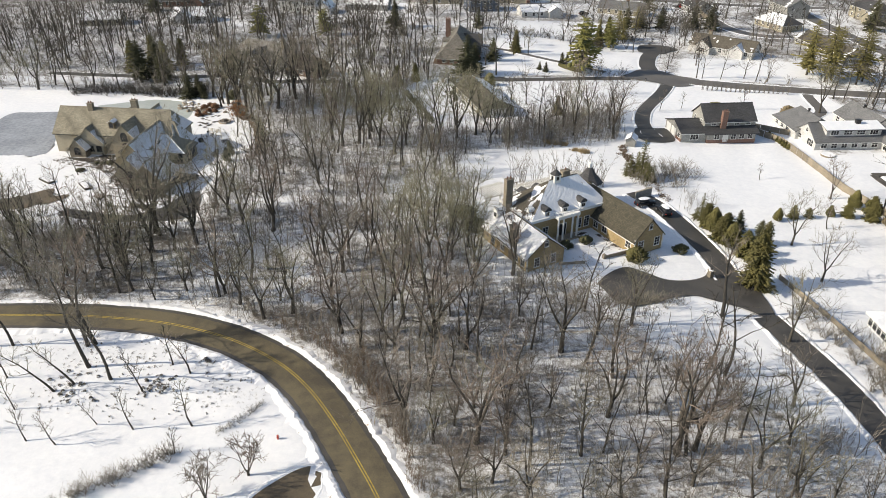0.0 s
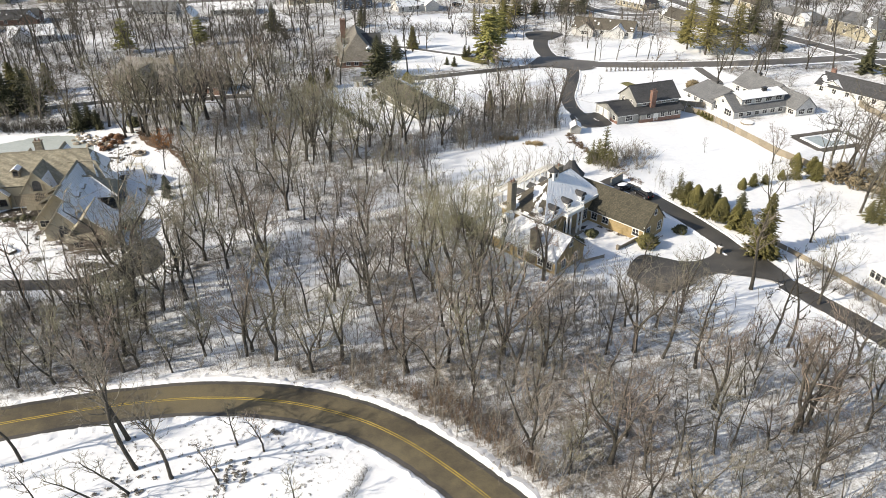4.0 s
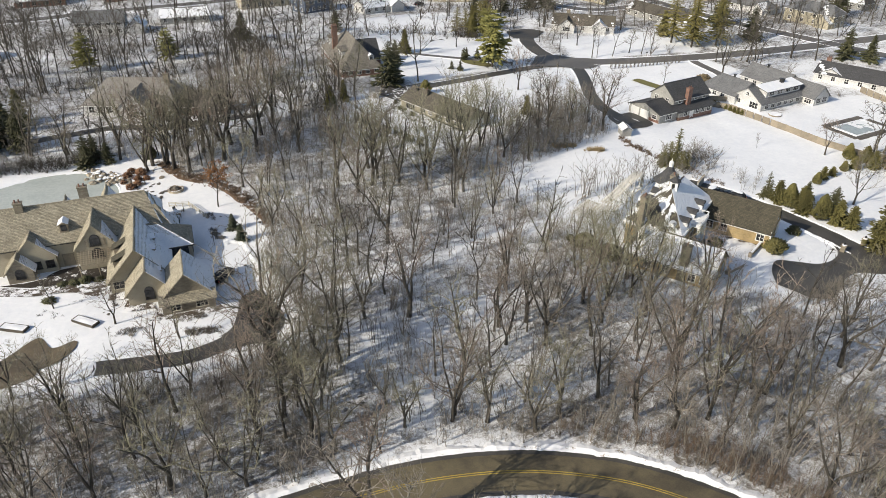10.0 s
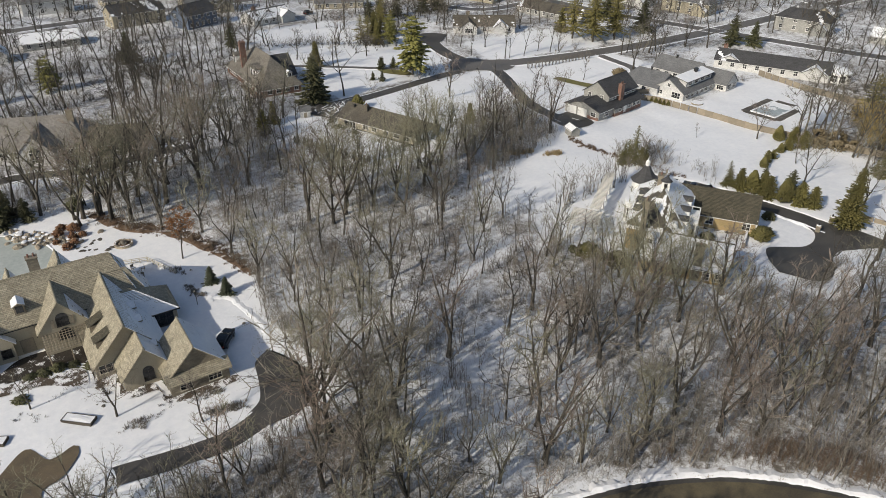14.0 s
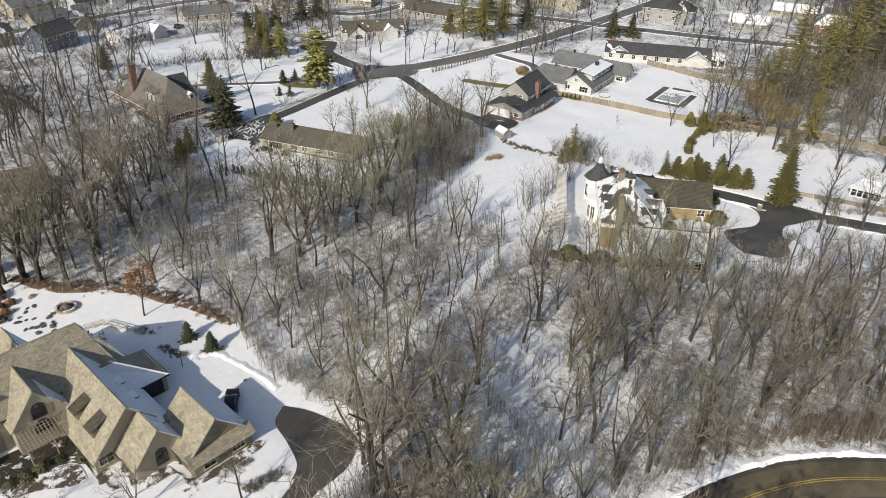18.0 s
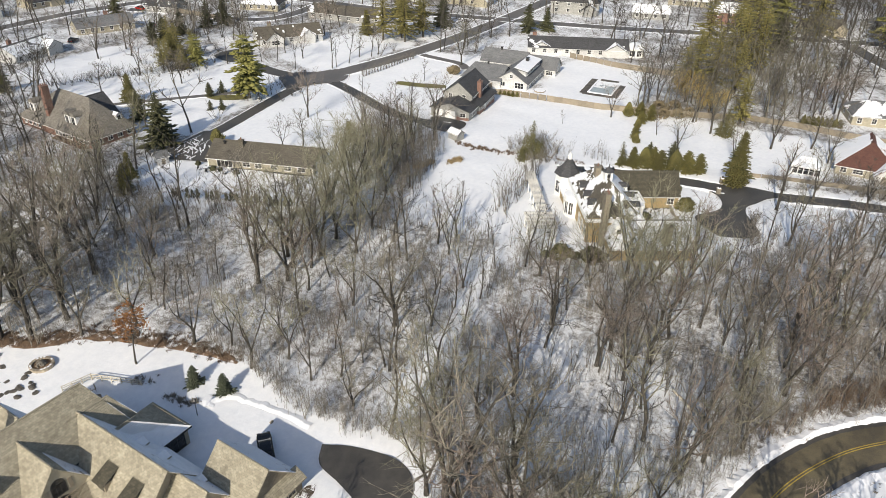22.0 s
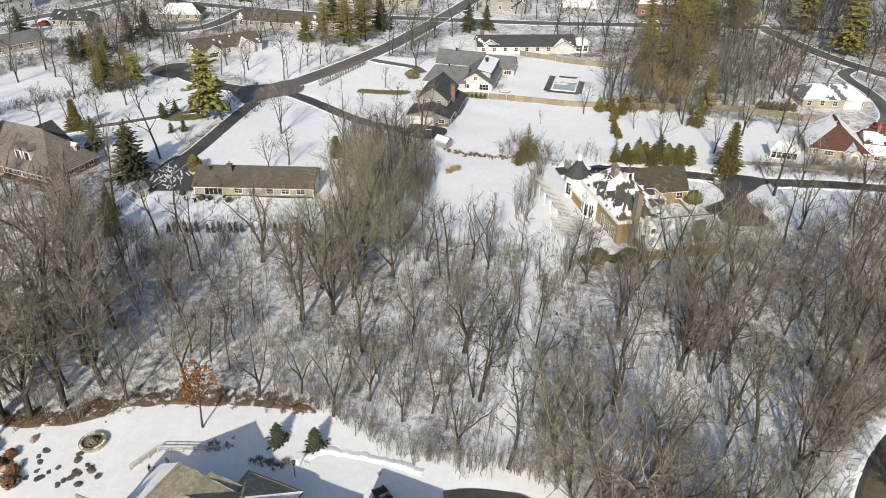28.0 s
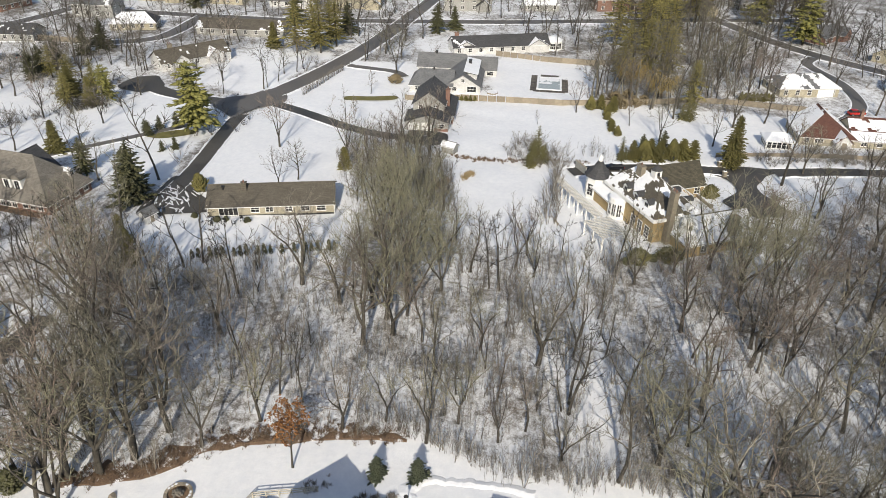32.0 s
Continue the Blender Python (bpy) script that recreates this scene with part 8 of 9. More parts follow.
# dry grass beside the meadow, brush along the ditch, thin young poplars at the meadow's foot
GRASSTUFTS = [tuft(150 + s, 1.1, 26, 0.4) for s in range(3)]
for (ax, ay), (bx, by) in (((25.6, 171.6), (30.4, 170.2)), ((32.0, 166.6), (35.2, 164.6))):
    many(GRASSTUFTS, [(ax + (bx - ax) * i / 40 + SHR.gauss(0, 0.45), ay + (by - ay) * i / 40 + SHR.gauss(0, 0.45)) for i in range(41)], SHR, (0.8, 1.3), DRYGRASS, "dry_grass", "tan clump of tall dry grass beside the meadow", "grass")
ditch = smooth_line([(44.5, 171), (43.6, 165), (44.6, 157), (46.6, 148.5), (46.2, 143), (47.5, 139)], 0.5)
many(TUFTS, [(p[0] + SHR.gauss(0, 0.5), p[1] + SHR.gauss(0, 0.4)) for p in ditch for _ in range(3)], SHR, (0.7, 1.5), DULLRUST, "ditch_stems", "brown dead stems along the ditch above the meadow", "plants")
many(SAPLINGS, [(15 + 20 * t / 29 + SHR.gauss(0, 0.8), 147.2 - 1.5 * t / 29 + SHR.gauss(0, 0.6)) for t in range(30)], SHR, (0.9, 1.5), BRUSH, "young_poplars", "thin upright young poplars below the meadow", "saplings")
many(SHRUBS, [(SHR.gauss(36.5, 2.6), SHR.gauss(99.6, 0.8)) for _ in range(24)] + [(SHR.gauss(28.5, 1.6), SHR.gauss(99.0, 0.9)) for _ in range(20)], SHR, (0.5, 0.9), BRUSH, "forecourt_brush", "grey-brown bare brush between forecourt and lawn", "brush")

# brush in far gardens, hedges between lots
far_spots = [(x + SHR.gauss(0, 4.5), y + SHR.gauss(0, 4.0)) for x, y, n in ((61, 281, 40), (56, 272, 22), (50, 233, 26), (70, 284, 22), (84, 300, 18), (-20, 286, 36), (-40, 300, 30), (10, 282, 20), (95, 316, 20)) for _ in range(n)]
for (ax, ay), (bx, by), n in (((24, 292), (44, 281), 30), ((44, 281), (58, 268), 22), ((-96, 262), (-62, 268), 40), ((-62, 268), (-30, 272), 36), ((105, 318), (120, 350), 24), ((60, 318), (96, 312), 24), ((-110, 300), (-84, 278), 30)):
    far_spots += [(ax + (bx - ax) * i / n + SHR.gauss(0, 0.9), ay + (by - ay) * i / n + SHR.gauss(0, 0.9)) for i in range(n)]
many(SHRUBS, off_houses([p for p in far_spots if clear_of_roads(p[0], p[1], 0.6)], 8), SHR, (0.8, 1.7), BARK, "garden_hedges", "dark tangled hedges and brush between far lots", "brush")

# ---- yard of the stone house ----
pit = thing("fire_ring", "round planter ring of pale snowy stones in the yard", "planter", -59.9, 185.9)
STONEBLOCK = Geo().box(-0.27, 0.27, -0.2, 0.2, -0.1, 0.4).mesh("stone", ROCK)
for i in range(20):
    a = 2 * math.pi * i / 20
    part("stone", STONEBLOCK, None, pit, m=pose(1.45 * math.cos(a), 1.45 * math.sin(a), 0.02 * (i % 3), 0, 0, math.degrees(a) + 90))
RING_CAP = Geo().blob(0, 0, 0.4, 0.24, 0.17, 0.07, 2, 3, 7, 0.1).mesh("stone_snow", SNOW)
for i in (2, 3, 4, 8, 9, 13, 14, 15, 16, 19):
    a = 2 * math.pi * i / 20
    part("stone_snow", RING_CAP, None, pit, m=pose(1.45 * math.cos(a), 1.45 * math.sin(a), 0.02 * (i % 3), 0, 0, math.degrees(a) + 90))
part("soil", Geo().lathe([(1.26, -0.05), (1.26, 0.2), (0.1, 0.3)], 20), MULCH, pit)
part("dead_plant", bush_mesh(90, 0.7, 0.6, 0.6, BRUSH, 120, 0.0), None, pit)

BOULDERS = [Geo().blob(0, 0, 0.2, 0.9, 0.65, 0.55, k, 5, 8, 0.22).mesh("boulder", ROCK) for k in range(4)]
CAPS = [Geo().blob(0, 0, 0.62, 0.7, 0.5, 0.2, k + 9, 4, 8, 0.15).mesh("snow_cap", SNOW) for k in range(2)]
rr = random.Random(21)


FLAGS = [Geo().blob(0, 0, 0.1, 0.9, 0.65, 0.22, k + 20, 5, 8, 0.25).mesh("flagstone", SLATE) for k in range(3)]


def flagstone(x, y, size, label):
    ob = thing("stepping_stone", label, "stone", x, y, 0, rr.uniform(0, 360), "stepping stones")
    ob.scale = (size, size, size)
    part("slab", FLAGS[rr.randrange(3)], None, ob)


def boulder(x, y, size, cap, label, group):
    ob = thing("boulder", label, "rock", x, y, 0, rr.uniform(0, 360), group)
    ob.scale = (size, size, size)
    part("stone", BOULDERS[rr.randrange(4)], None, ob)
    if cap:
        part("snow_cap", CAPS[rr.randrange(2)], None, ob)


for i in range(60):
    a = i / 59
    boulder(-76 + 8.5 * a + rr.gauss(0, 1.3), 201.5 - 9 * a + rr.gauss(0, 1.6), rr.uniform(0.45, 1.0), rr.random() < 0.4, "snow-capped buff boulder of the rock garden", "rock garden")
for x, y in ((-66.9, 191.0), (-63.9, 190.5), (-64.0, 187.9), (-64.3, 184.6), (-62.6, 183.6), (-63.0, 182.1), (-65.9, 185.3), (-65.3, 183.4), (-65.4, 193.7), (-66.4, 188), (-62.9, 186), (-64.9, 189.3)):
    for _ in range(2):
        flagstone(x + rr.gauss(0, 0.7), y + rr.gauss(0, 0.7), rr.uniform(0.4, 0.75), "flat dark stepping stone bare of snow")
boulder(-61.8, 193.2, 0.8, False, "low dark rock near the wood", "stepping stones")
boulder(-53.5, 149.7, 0.4, False, "dark drain stone in the snow", "stepping stones")
# planting beds with dead tops
bed = []
for a, b, n in (((-55.8, 171.4), (-54.7, 168.8), 18), ((-56.4, 165.6), (-55.4, 161.0), 34), ((-66, 134.5), (-62, 133), 50), ((-72, 138), (-76, 139), 30), ((-66.5, 138.3), (-63, 137.6), 24)):
    for _ in range(n):
        t = rr.random()
        bed.append((a[0] + (b[0] - a[0]) * t + rr.gauss(0, 0.45), a[1] + (b[1] - a[1]) * t + rr.gauss(0, 0.45)))
many(TUFTS, bed, rr, (0.8, 1.6), BRUSH, "bed_plants", "dark dead plants in the garden beds", "plants")
lamp = thing("lamp_post", "black iron lamp post in the snowy yard", "lamp", -57.0, 159.2)
part("pole", Geo().beam((0, 0, -0.1), (0, 0, 2.1), 0.06, 0.05, 8), METAL, lamp)
part("lantern", Geo().lathe([(0.08, 2.1), (0.2, 2.2), (0.24, 2.6), (0.3, 2.65), (0.05, 2.9)], 6), METAL, lamp)

# shovelled ridge of snow round the cleared end of the drive
ridge = smooth_line([(-55.0, 158.5), (-53.9, 158.7), (-52.4, 157.1), (-52.3, 153.2), (-51.9, 148.8), (-52.3, 144.8)], 0.35)
tagged(part("snow_ridge", bank(ridge, 0.0, 1, 1.5, 0.24, 23), SNOW, smooth=True), "shovelled ridge of snow beside the drive", "snow", kind="structure")
# terrace with railing, chairs, table and a covered grill
rail = thing("terrace_rail", "pale timber railing round the snowy terrace", "railing", -58.6, 177.2, 0, -72)
for i in range(6):
    part("post", Geo().box(i * 1.5 - 0.06, i * 1.5 + 0.06, -0.06, 0.06, -0.1, 1.05), PALE_TIMBER, rail)
for z in (0.35, 0.7, 1.0):
    part("rail", Geo().box(0, 7.5, -0.04, 0.04, z - 0.04, z + 0.04), PALE_TIMBER, rail)
rail2 = thing("terrace_rail", "pale timber railing at the terrace steps", "railing", -58.6, 177.2, 0, 160)
for i in range(4):
    part("post", Geo().box(i * 1.3 - 0.06, i * 1.3 + 0.06, -0.06, 0.06, -0.1, 1.05), PALE_TIMBER, rail2)
for z in (0.35, 0.7, 1.0):
    part("rail", Geo().box(0, 3.9, -0.04, 0.04, z - 0.04, z + 0.04), PALE_TIMBER, rail2)


def garden_chair(x, y, turn, material, label):
    ob = thing("garden_chair", label, "chair", x, y, 0.05, turn, "garden chairs")
    part("seat", Geo().box(-0.3, 0.3, -0.3, 0.3, 0.4, 0.46), material, ob)
    part("backrest", Geo().box(-0.3, 0.3, 0.26, 0.32, 0.46, 1.0), material, ob)
    for sx in (-0.26, 0.26):
        for sy in (-0.26, 0.26):
            part("leg", Geo().box(sx - 0.03, sx + 0.03, sy - 0.03, sy + 0.03, 0, 0.4), material, ob)
    part("seat_snow", Geo().blob(0, 0, 0.5, 0.3, 0.28, 0.1, 5, 4, 8, 0.1), SNOW, ob)


def garden_table(x, y, r, material, label):
    ob = thing("garden_table", label, "table", x, y, 0.05)
    part("tabletop", Geo().lathe([(r, 0.68), (r, 0.74)], 14), material, ob)
    part("leg", Geo().lathe([(0.3, 0), (0.08, 0.08), (0.06, 0.66), (0.2, 0.68)], 8), material, ob)
    part("table_snow", Geo().lathe([(r * 0.95, 0.74), (r * 0.85, 0.84), (0.1, 0.88)], 12), SNOW, ob)


for x, y, t in ((-61.5, 176.0, 20), (-62.4, 174.0, 100), (-60.2, 175.0, 250), (-61.2, 172.6, 310)):
    garden_chair(x, y, t, TIMBER, "snowy timber garden chair on the terrace")
garden_table(-61.4, 174.4, 0.6, TIMBER, "round snowy timber table on the terrace")
grill = thing("covered_grill", "barbecue under a black cover on the terrace", "grill", -61.9, 170.8, 0, 20)
part("cover", Geo().lathe([(0.62, -0.02), (0.66, 0.5), (0.6, 1.0), (0.35, 1.2), (0.1, 1.24)], 10, squash=0.65), METAL, grill)

# fallen pale log in the wood, red hydrant
log = thing("fallen_log", "pale barkless fallen log in the wood", "log", -24.5, 101.6, 0.2, 57)
part("stem", Geo().beam((-3, 0, 0.1), (0, 0.2, 0.25), 0.2, 0.17, 8).beam((0, 0.2, 0.25), (3, 0.0, 0.7), 0.17, 0.1, 8), PALE_TIMBER, log)
part("broken_branch", Geo().beam((1.5, 0.1, 0.4), (2.3, 0.9, 1.3), 0.09, 0.03, 6), PALE_TIMBER, log)
hy = thing("fire_hydrant", "small red fire hydrant in the snow by the road", "hydrant", -21.2, 67.2)
part("barrel", Geo().lathe([(0.16, -0.05), (0.16, 0.05), (0.12, 0.08), (0.12, 0.6), (0.15, 0.62), (0.13, 0.72), (0.04, 0.8)], 10), REDPAINT, hy)
for a in (0, 120, 240):
    part("outlet", Geo().beam((0.1, 0, 0.45), (0.2, 0, 0.45), 0.06, 0.06, 8), REDPAINT, hy, m=pose(0, 0, 0, 0, 0, a))
# brown apron of the south-west drive
pad("drive_apron", [(-14.8, 62.2), (-16.5, 62.6), (-19.2, 61.0), (-22.5, 57), (-18, 54.5), (-14.8, 58.5)], 0.1, MUD, "wet brown gravel mouth of the south drive", True, 9)
# bank of leaves and mulch at the wood's edge
g = Geo()
nrm = normals2(EDGE)
for k in range(len(EDGE) - 1):
    q = []
    for j in (k, k + 1):
        w = max(0.05, 1.0 + 1.7 * wob(EDGE[j][0], EDGE[j][1], 0.35))
        q.append([(EDGE[j][0] + nrm[j][0] * o, EDGE[j][1] + nrm[j][1] * o, z) for o, z in ((-0.35 * w, 0.0), (0.1, 0.2), (1.1 * w, 0.2), (2.2 * w, -0.05))])
    for i in range(3):
        g.face([q[0][i + 1], q[0][i], q[1][i], q[1][i + 1]])
tagged(part("leaf_bank", g, SNOWMULCH, smooth=True), "bank of brown leaves along the wood's edge", "ground", kind="structure")


# snow-filled planter, clipped evergreens and groundcover before the stone house
planter = thing("raised_planter", "long dark timber planter filled with snow", "planter", -79.6, 143.7, 0, -48)
for q in ((-2.1, 2.1, -0.75, -0.67), (-2.1, 2.1, 0.67, 0.75), (-2.1, -2.02, -0.67, 0.67), (2.02, 2.1, -0.67, 0.67)):
    part("board", Geo().box(*q, -0.1, 0.55), DARKTIMBER, planter)
part("planter_snow", Geo().box(-2.02, 2.02, -0.67, 0.67, 0.3, 0.5).blob(0.3, 0, 0.48, 1.5, 0.5, 0.12, 4, 5, 14, 0.08), SNOW, planter)
for x, y in ((-77.6, 146.1), (-76.9, 145.3), (-76.3, 144.6), (-78.2, 145.2)):
    flagstone(x, y, 0.45, "flat dark stepping stone bare of snow")
YEW = bush_mesh(28, 1.3, 1.0, 1.0, NEEDLE, 200, 0.0, 0.7)
LOWYEW = bush_mesh(29, 0.7, 1.5, 1.1, NEEDLE, 200, 0.0, 0.6)
for k, (x, y) in enumerate(((-82.4, 156.7), (-80.6, 156.4), (-78.9, 156.0), (-77.0, 155.8), (-75.0, 153.8), (-73.8, 151.2), (-72.2, 148.4), (-69.4, 146.6), (-67.4, 144.0), (-64.6, 142.0), (-84.6, 152.4))):
    shrub((LOWYEW, LOWYEW, YEW)[k % 3], x, y, 0.62 + 0.1 * (k % 3), "low dark evergreen shrub in the bed before the stone house", "low_yew", "house front shrubs")
planter = copy_thing(planter, pose(-89.5, 146.6, 0, 0, 0, -36))
front_tufts = [(x + SHR.gauss(0, 0.7), y + SHR.gauss(0, 0.6)) for x, y in ((-75.3, 147.0), (-71.2, 144.6), (-69.7, 139.3), (-68.2, 139.9), (-83.4, 147.2), (-85.6, 148.6), (-80.4, 150.4)) for _ in range(9)]
many(TUFTS, front_tufts, SHR, (0.6, 1.1), BARK, "front_plants", "dark dead plants poking through the yard's snow", "plants")

# ---- vehicles ----
def car(x, y, turn, paint, label, snow=False, length=4.7):
    """A sport utility car: body, glasshouse, wheels, lamps."""
    ob = thing("car", label, "car", x, y, 0.12, turn, "cars")
    h = length / 2

    def loft(rows):
        """Rounded sections along the car: place, half width, low, high."""
        g = Geo()
        rings = []
        for px_, w, lo, hi in rows:
            mid, tall = (lo + hi) / 2, (hi - lo) / 2
            rings.append([Vector((px_ * h, w * math.copysign(abs(math.cos(a)) ** 0.45, math.cos(a)), mid + tall * math.copysign(abs(math.sin(a)) ** 0.45, math.sin(a)))) for a in [6.2832 * k / 16 for k in range(16)]])
        for p, q in zip(rings, rings[1:]):
            for k in range(16):
                g.face([p[k], p[(k + 1) % 16], q[(k + 1) % 16], q[k]])
        g.face(rings[0])
        g.face(rings[-1][::-1])
        return g

    part("body", loft(((-1.0, 0.72, 0.45, 0.85), (-0.97, 0.84, 0.36, 0.98), (-0.85, 0.92, 0.3, 1.06), (-0.3, 0.95, 0.28, 1.07), (0.35, 0.95, 0.28, 1.06), (0.7, 0.92, 0.3, 1.0), (0.9, 0.86, 0.34, 0.9), (1.0, 0.66, 0.45, 0.76))), paint, ob)
    part("glasshouse", loft(((-0.94, 0.7, 0.95, 1.1), (-0.82, 0.76, 0.95, 1.5), (-0.66, 0.74, 0.95, 1.62), (-0.1, 0.75, 0.95, 1.63), (0.08, 0.76, 0.95, 1.52), (0.42, 0.8, 0.95, 1.06))), GLASS, ob, "dark tinted glass")
    part("roof", loft(((-0.76, 0.6, 1.56, 1.62), (-0.66, 0.68, 1.58, 1.68), (-0.3, 0.7, 1.58, 1.71), (-0.08, 0.66, 1.57, 1.67), (0.02, 0.56, 1.54, 1.6))), paint, ob)
    wheel = Geo().beam((0, -0.12, 0), (0, 0.12, 0), 0.34, 0.34, 14).mesh("wheel", RUBBER)
    rim = Geo().beam((0, -0.13, 0), (0, 0.13, 0), 0.2, 0.2, 10).mesh("rim", SILVERCAR)
    for sx in (-h + 0.85, h - 0.9):
        for sy in (-0.82, 0.82):
            part("rim", rim, None, part("wheel", wheel, None, ob, m=pose(sx, sy, 0.34)))
    for sy in (-0.62, 0.62):
        part("headlight", Geo().box(h - 0.06, h + 0.02, sy - 0.2, sy + 0.2, 0.66, 0.78), GLASS, ob)
        part("tail_light", Geo().box(-h - 0.02, -h + 0.06, sy - 0.12, sy + 0.12, 0.7, 0.95), REDPAINT, ob)
    if snow:
        part("roof_snow", Geo().blob(-0.4, 0, 1.7, 1.3, 0.7, 0.12, 3, 4, 12, 0.12), SNOW, ob)
    return ob


car(-57.7, 147.2, 46, BLACKCAR, "black sport utility car beside the stone house's garage")
car(44.6, 133.2, 100, BLACKCAR, "black car with snow on it at the end of the drive", True)
car(41.8, 136.5, 20, BLACKCAR, "dark car parked behind the garage wing", True)
car(96.6, 65.2, -75, REDCAR, "red car parked beside the red-roofed house")
car(60, 327, 20, BLACKCAR, "dark car on a far drive")
car(90, 321, 60, SILVERCAR, "silver car on a far drive")

# ---- by the brick house ----
for x, y in ((46.2, 108.4), (51.8, 108.6)):
    pier = thing("gate_pier", "stone pier with a snowy cap beside the drive", "pier", x, y, 0, 20, "gate piers")
    part("shaft", Geo().box(-0.4, 0.4, -0.4, 0.4, -0.1, 1.3), STONE, pier)
    part("cap", Geo().box(-0.5, 0.5, -0.5, 0.5, 1.3, 1.42), ROCK, pier)
    part("cap_snow", Geo().blob(0, 0, 1.45, 0.45, 0.45, 0.14, 2, 4, 8, 0.1), SNOW, pier)
    part("lantern", Geo().lathe([(0.1, 1.45), (0.16, 1.55), (0.2, 1.85), (0.05, 2.05)], 6), METAL, pier)
yard_wall = thing("screen_wall", "short grey screen wall behind the garage", "wall", 40.5, 139.5, 0, 30)
part("wall", Geo().box(0, 4.6, -0.15, 0.15, -0.1, 1.7), GREYSIDE, yard_wall)
part("cap", Geo().box(-0.1, 4.7, -0.2, 0.2, 1.7, 1.8), ROCK, yard_wall)
for i, (x, y) in enumerate(((18.0, 146.4), (16.4, 145.6))):
    gr = thing("garden_rail", "low dark timber rail in the garden bed", "railing", x, y, 0, 205, "garden rails")
    for k in range(3):
        part("post", Geo().box(k * 1.6 - 0.05, k * 1.6 + 0.05, -0.05, 0.05, -0.1, 0.8), TIMBER, gr)
    part("rail", Geo().box(0, 3.2, -0.04, 0.04, 0.6, 0.72), TIMBER, gr)

# ---- ranch house yard ----
shed = thing("garden_shed", "small white garden shed with a grey snowy roof", "shed", 0.2, 224.0, 0, -20)
wing(shed, -1.3, 1.3, -1.1, 1.1, 1.9, 2.8, "x", WHITESIDE, GREYROOF, over=0.2, snow={"n": (1, 0)})
door(shed, 0, -1.1, 0.05, 0.9, 1.7, "s", TIMBER)
for x, y, t in ((1.2, 213.6, 10), (2.6, 212.4, 80), (0.8, 211.4, 160), (2.2, 209.4, 250), (2.0, 207.2, 40), (3.6, 206.2, 300)):
    garden_chair(x, y, t, METAL, "dark garden chair on the snowy patio")
garden_table(1.9, 212.4, 0.7, METAL, "round dark patio table with snow")
garden_table(2.8, 207.4, 0.6, METAL, "small dark patio table with snow")
shed2 = thing("garden_shed", "small grey shed beside the thicket", "shed", 46.5, 171.8, 0, 70)
wing(shed2, -1.6, 1.6, -1.2, 1.2, 1.9, 2.7, "x", GREYSIDE, GREYROOF, over=0.2, snow={"n": (1, 0), "s": (0.7, 0)})


g = Geo()
streak = random.Random(41)
for _ in range(46):
    x, y = streak.uniform(4, 15), streak.uniform(219.5, 227.3)
    if not inside(DRIVE_RANCH_PAD, np.array([x]), np.array([y]))[0]:
        continue
    ln, wd, a = streak.uniform(0.5, 2.0), streak.uniform(0.06, 0.3), math.radians(streak.gauss(38, 16))
    ring = []
    for k in range(10):
        b = 6.283 * k / 10
        u, v = ln * math.cos(b) * streak.uniform(0.75, 1.1), wd * math.sin(b) * streak.uniform(0.6, 1.2)
        ring.append((x + u * math.cos(a) - v * math.sin(a), y + u * math.sin(a) + v * math.cos(a), 0.185))
    g.face(ring)
tagged(part("plough_streaks", g, SNOW), "thin streaks of snow left on the asphalt court", "snow", kind="stuff")

# ---- fences ----
def fence(points, h, material, label, gap=0.0, span=2.4):
    """Board fence in bays between posts."""
    line = [Vector((*p, 0)) for p in points]
    ob = thing("fence", label, "fence", line[0].x, line[0].y)
    key = ("fence", h, material.name, gap)
    if key not in MESHES:
        g = Geo()
        n = 12
        w = span / n
        for i in range(n):
            y0, y1 = -0.02 + 0.02 * (i % 2), -0.02 + 0.02 * ((i + 1) % 2)
            a, b = i * w, (i + 1) * w
            g.face([(a, y0, 0.05), (b, y0, 0.05), (b, y0, h), (a, y0, h)])
            g.face([(b, 0.03, 0.05), (a, 0.03, 0.05), (a, 0.03, h), (b, 0.03, h)])
            g.face([(a, y0, h), (b, y0, h), (b, 0.03, h), (a, 0.03, h)])
            g.face([(b, y0, 0.05), (b, y1, 0.05), (b, y1, h), (b, y0, h)])
        r = Geo().box(0, span, 0.03, 0.09, h * 0.22, h * 0.22 + 0.09).box(0, span, 0.03, 0.09, h * 0.8, h * 0.8 + 0.09)
        p = Geo().box(-0.06, 0.06, -0.02, 0.1, -0.1, h + 0.08)
        MESHES[key] = [q.mesh(nm, material) for q, nm in ((g, "panel"), (r, "rail"), (p, "post"))]
    for a, b in zip(line, line[1:]):
        n = max(1, round((b - a).length / span))
        turn = math.degrees(math.atan2(b.y - a.y, b.x - a.x))
        for i in range(n):
            q = a.lerp(b, i / n) - line[0]
            for me in MESHES[key]:
                part(me.name.split(".")[0], me, None, ob, m=pose(q.x, q.y, 0, 0, 0, turn))
    return ob


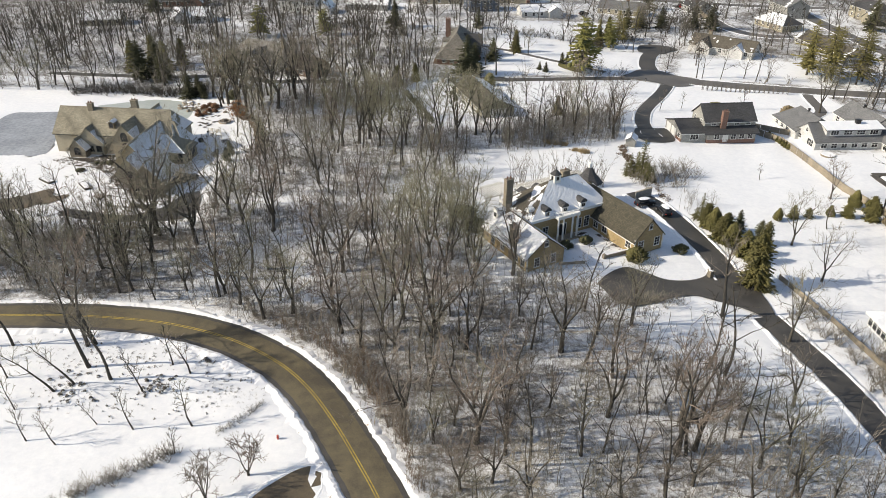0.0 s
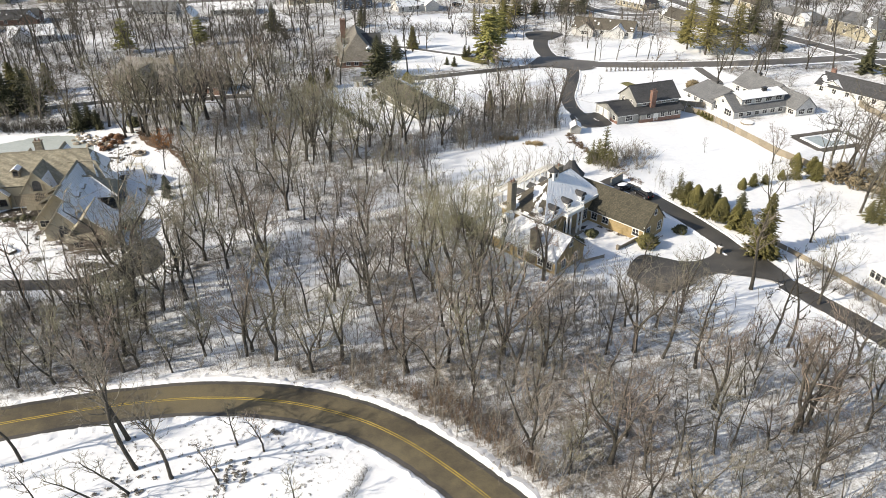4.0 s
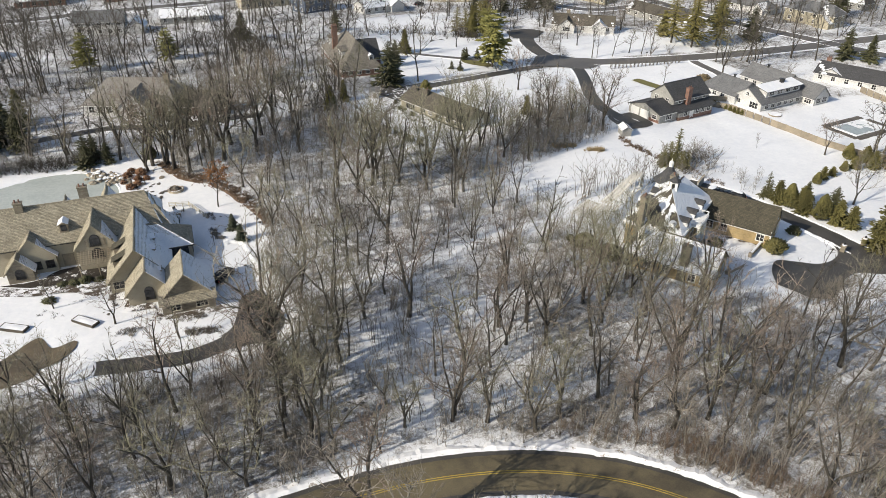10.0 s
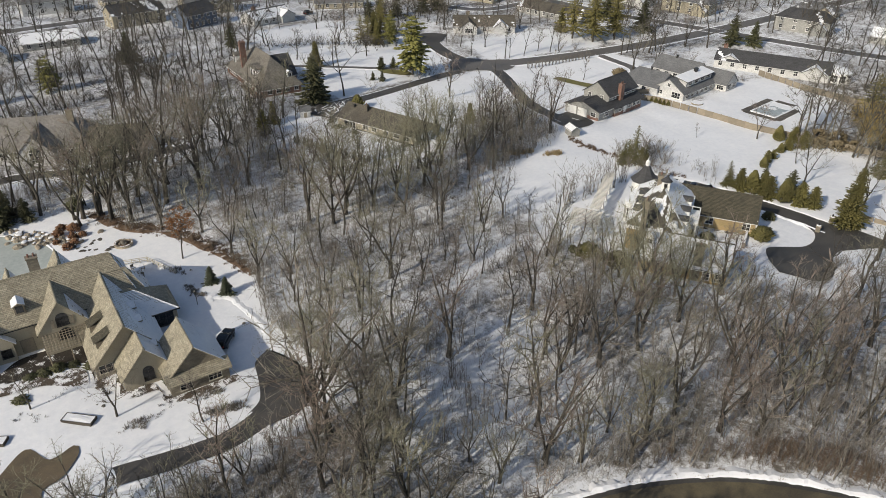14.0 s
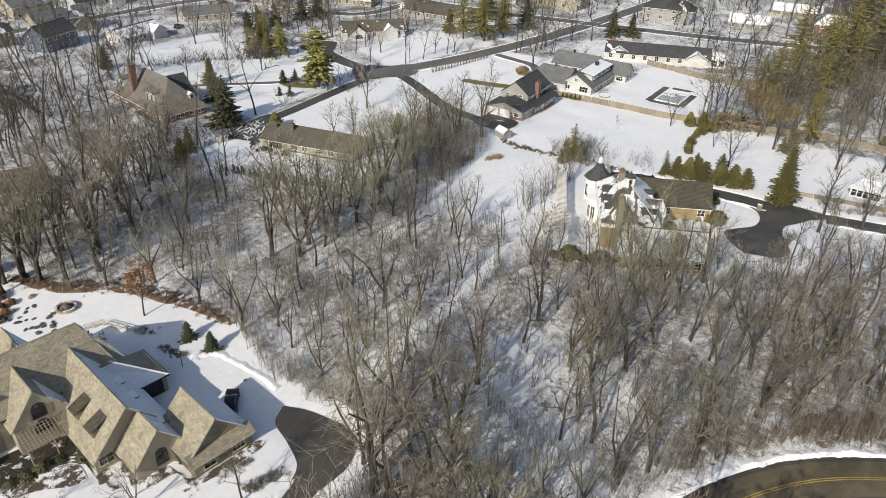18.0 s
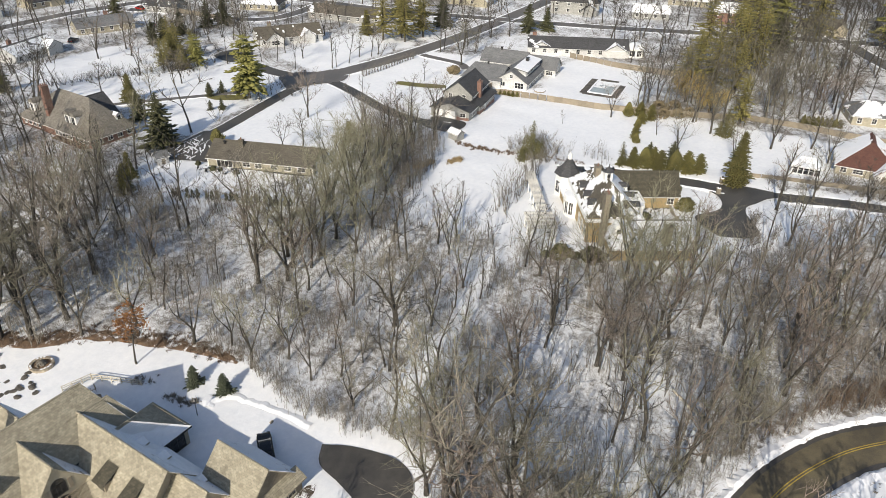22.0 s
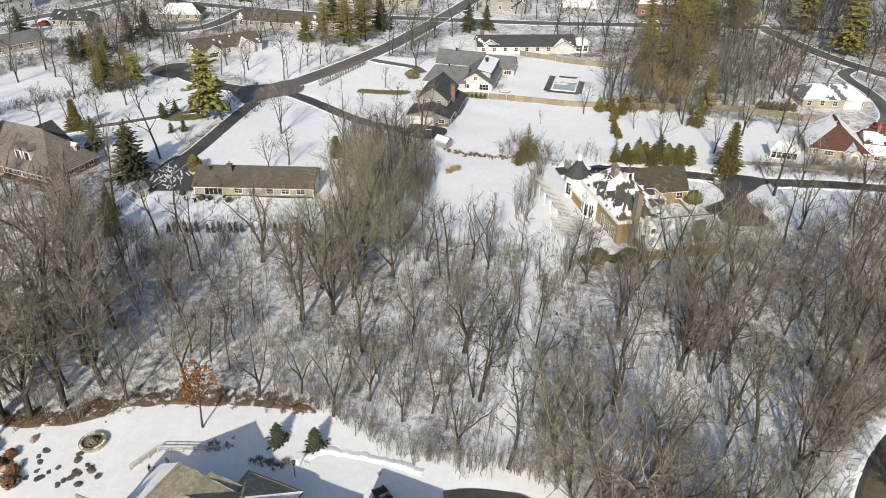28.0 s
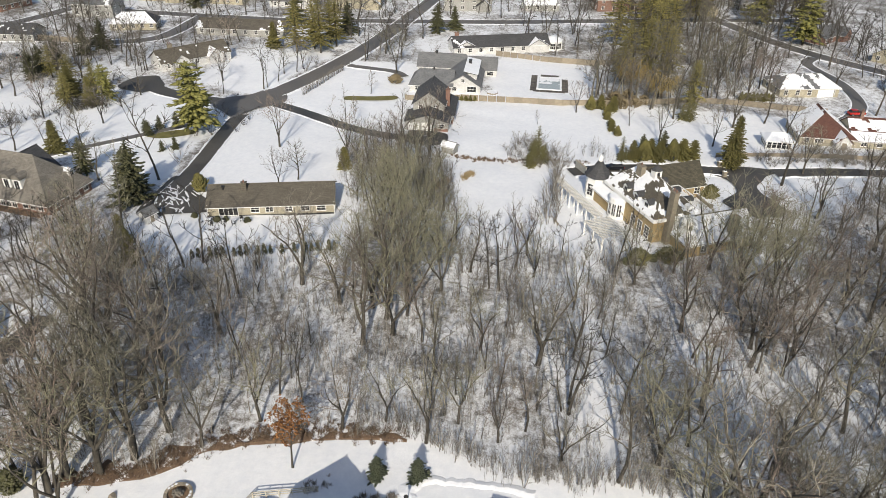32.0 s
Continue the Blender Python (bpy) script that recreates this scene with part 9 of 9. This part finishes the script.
fence([(79.6, 181.0), (83.6, 174.6), (84.7, 161.8), (85.6, 146.0), (88.2, 134.9)], 1.8, TIMBER, "weathered tan board fence along the meadow")
fence([(88.2, 134.9), (91.4, 124.3), (97.0, 108), (97.5, 96.0), (96.3, 84.7), (95.8, 73.2)], 1.7, TIMBER, "long brown board fence behind the gardens")
fence([(130.6, 170.0), (127.4, 154.8), (126.9, 138.1), (129.8, 128)], 1.9, TIMBER, "dark brown board fence behind the pool garden")
fence([(88, 180.5), (80, 186), (80.5, 190)], 1.6, TIMBER, "tan board fence beside the white house")
pk = fence([(57.5, 108.5), (60.5, 96), (63, 82), (64.5, 66)], 1.1, TIMBER, "low open rail fence across the lawn", 0.13)

fence([(111.6, 344.5), (111.4, 326), (111.1, 308.7)], 1.8, TIMBER, "dark board fence along a far garden")
car(107, 346, 80, REDCAR, "red car on a far drive")

# ---- pool garden ----
pool = thing("pool", "covered swimming pool ringed by wet dark paving in snow", "pool", 104.6, 150.6, 0, 92)
# paving slabs, bare and wet, in a ring with gaps of snow
slab_rng = random.Random(12)
SLABS = [Geo().box(-0.92, 0.92, -0.8, 0.8, -0.05, 0.15 + 0.01 * k).mesh("paving_slab", SLATE) for k in range(3)]
for i in range(-4, 5):
    for x in (-4.7, 4.7):
        part("paving_slab", SLABS[slab_rng.randrange(3)], None, pool, m=pose(x + slab_rng.uniform(-0.06, 0.06), i * 1.64, 0))
for i in range(-2, 3):
    for y in (-7.4, 7.4):
        if slab_rng.random() < 0.9 and not (i == 2 and y < 0):
            part("paving_slab", SLABS[slab_rng.randrange(3)], None, pool, m=pose(i * 1.88, y + slab_rng.uniform(-0.06, 0.06), 0))
part("coping", Geo().box(-3.7, -3.2, -6, 6, -0.1, 0.2).box(3.2, 3.7, -6, 6, -0.1, 0.2).box(-3.2, 3.2, -6, -5.5, -0.1, 0.2).box(-3.2, 3.2, 5.5, 6, -0.1, 0.2), SNOW, pool, "snow lying along the coping")
part("cover", Geo().box(-3.2, 3.2, -5.5, 5.5, -0.1, 0.14), POOLCOVER, pool, "pale blue-grey pool cover")
g = Geo()
slope_snow(g, [(-3.1, -5.4, 0.145), (3.1, -5.4, 0.145), (3.1, 0.6, 0.145), (-3.1, 0.6, 0.145)], 0.72, 31, 0.05, cell=0.45)
tagged(part("snow_patch", g, SNOW, pool, "patches of melting snow"), kind="stuff")
spa = thing("round_bench", "round snowy stone bench on the lawn", "bench", 91.9, 166.6)
part("ring", Geo().lathe([(1.7, -0.05), (1.7, 0.42), (1.2, 0.42), (1.2, 0.1)], 16), ROCK, spa)
part("snow", Geo().lathe([(1.65, 0.42), (1.5, 0.5), (1.3, 0.44)], 16), SNOW, spa)
gp_ = thing("pool", "pale blue swimming pool behind the wood house", "pool", -33.8, 231.2, 0, -20)
part("water", Geo().box(-4, 4, -2, 2, -0.1, 0.12), BLUEPOOL, gp_)
part("coping", Geo().box(-4.5, 4.5, -2.5, -2, -0.1, 0.18).box(-4.5, 4.5, 2, 2.5, -0.1, 0.18).box(-4.5, -4, -2, 2, -0.1, 0.18).box(4, 4.5, -2, 2, -0.1, 0.18), ROCK, gp_)
# bare grass where the snow has gone
for poly in ([(39, 247), (38.5, 243), (41, 238.5), (44, 236), (45.5, 239), (43, 243.5)], [(76, 207), (77, 200), (79.5, 193), (82.5, 193.5), (80.5, 200), (79, 207)]):
    tagged(pad("thawed_grass", poly, 0.2, GRASS, "thawed patch of olive winter grass", False), "", "grass")
for x, y in ((62.6, 226.8), (71, 236.5), (98, 226.5), (-14.2, 56.5)):
    mb = thing("mailbox", "small mailbox on a post by the street", "mailbox", x, y, 0, 30, "mailboxes")
    part("post", Geo().box(-0.05, 0.05, -0.05, 0.05, -0.1, 1.0), TIMBER, mb)
    part("box", Geo().box(-0.12, 0.12, -0.25, 0.25, 1.0, 1.25), METAL, mb)

# ---- the land: level round the wood, lower to the east, spread to fit the late camera's view ----
FALL, LATE_VIEW_XY = 1.9, np.array([-105.0, 120.0])


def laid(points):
    """Plan points on the sloping ground, spread from the late camera's place to keep its view: new x, y and the drop.
    """
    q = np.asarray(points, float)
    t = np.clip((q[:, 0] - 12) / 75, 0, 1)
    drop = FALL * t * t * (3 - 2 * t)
    return LATE_VIEW_XY + (q - LATE_VIEW_XY) * (1 + drop / 68.0)[:, None], drop


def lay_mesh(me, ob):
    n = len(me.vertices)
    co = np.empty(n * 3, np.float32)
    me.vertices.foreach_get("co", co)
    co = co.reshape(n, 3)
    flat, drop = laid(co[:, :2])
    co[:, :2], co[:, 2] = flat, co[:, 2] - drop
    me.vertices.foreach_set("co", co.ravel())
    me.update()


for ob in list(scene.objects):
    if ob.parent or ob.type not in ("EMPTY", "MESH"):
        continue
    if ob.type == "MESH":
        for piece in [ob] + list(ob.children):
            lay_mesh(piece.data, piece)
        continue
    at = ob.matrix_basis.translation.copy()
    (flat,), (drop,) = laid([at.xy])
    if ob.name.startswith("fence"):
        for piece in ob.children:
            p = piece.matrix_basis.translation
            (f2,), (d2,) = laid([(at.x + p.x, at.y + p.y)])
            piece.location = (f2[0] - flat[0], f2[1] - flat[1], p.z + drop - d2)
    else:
        # scaled with the spread, to keep its size in the late camera's view
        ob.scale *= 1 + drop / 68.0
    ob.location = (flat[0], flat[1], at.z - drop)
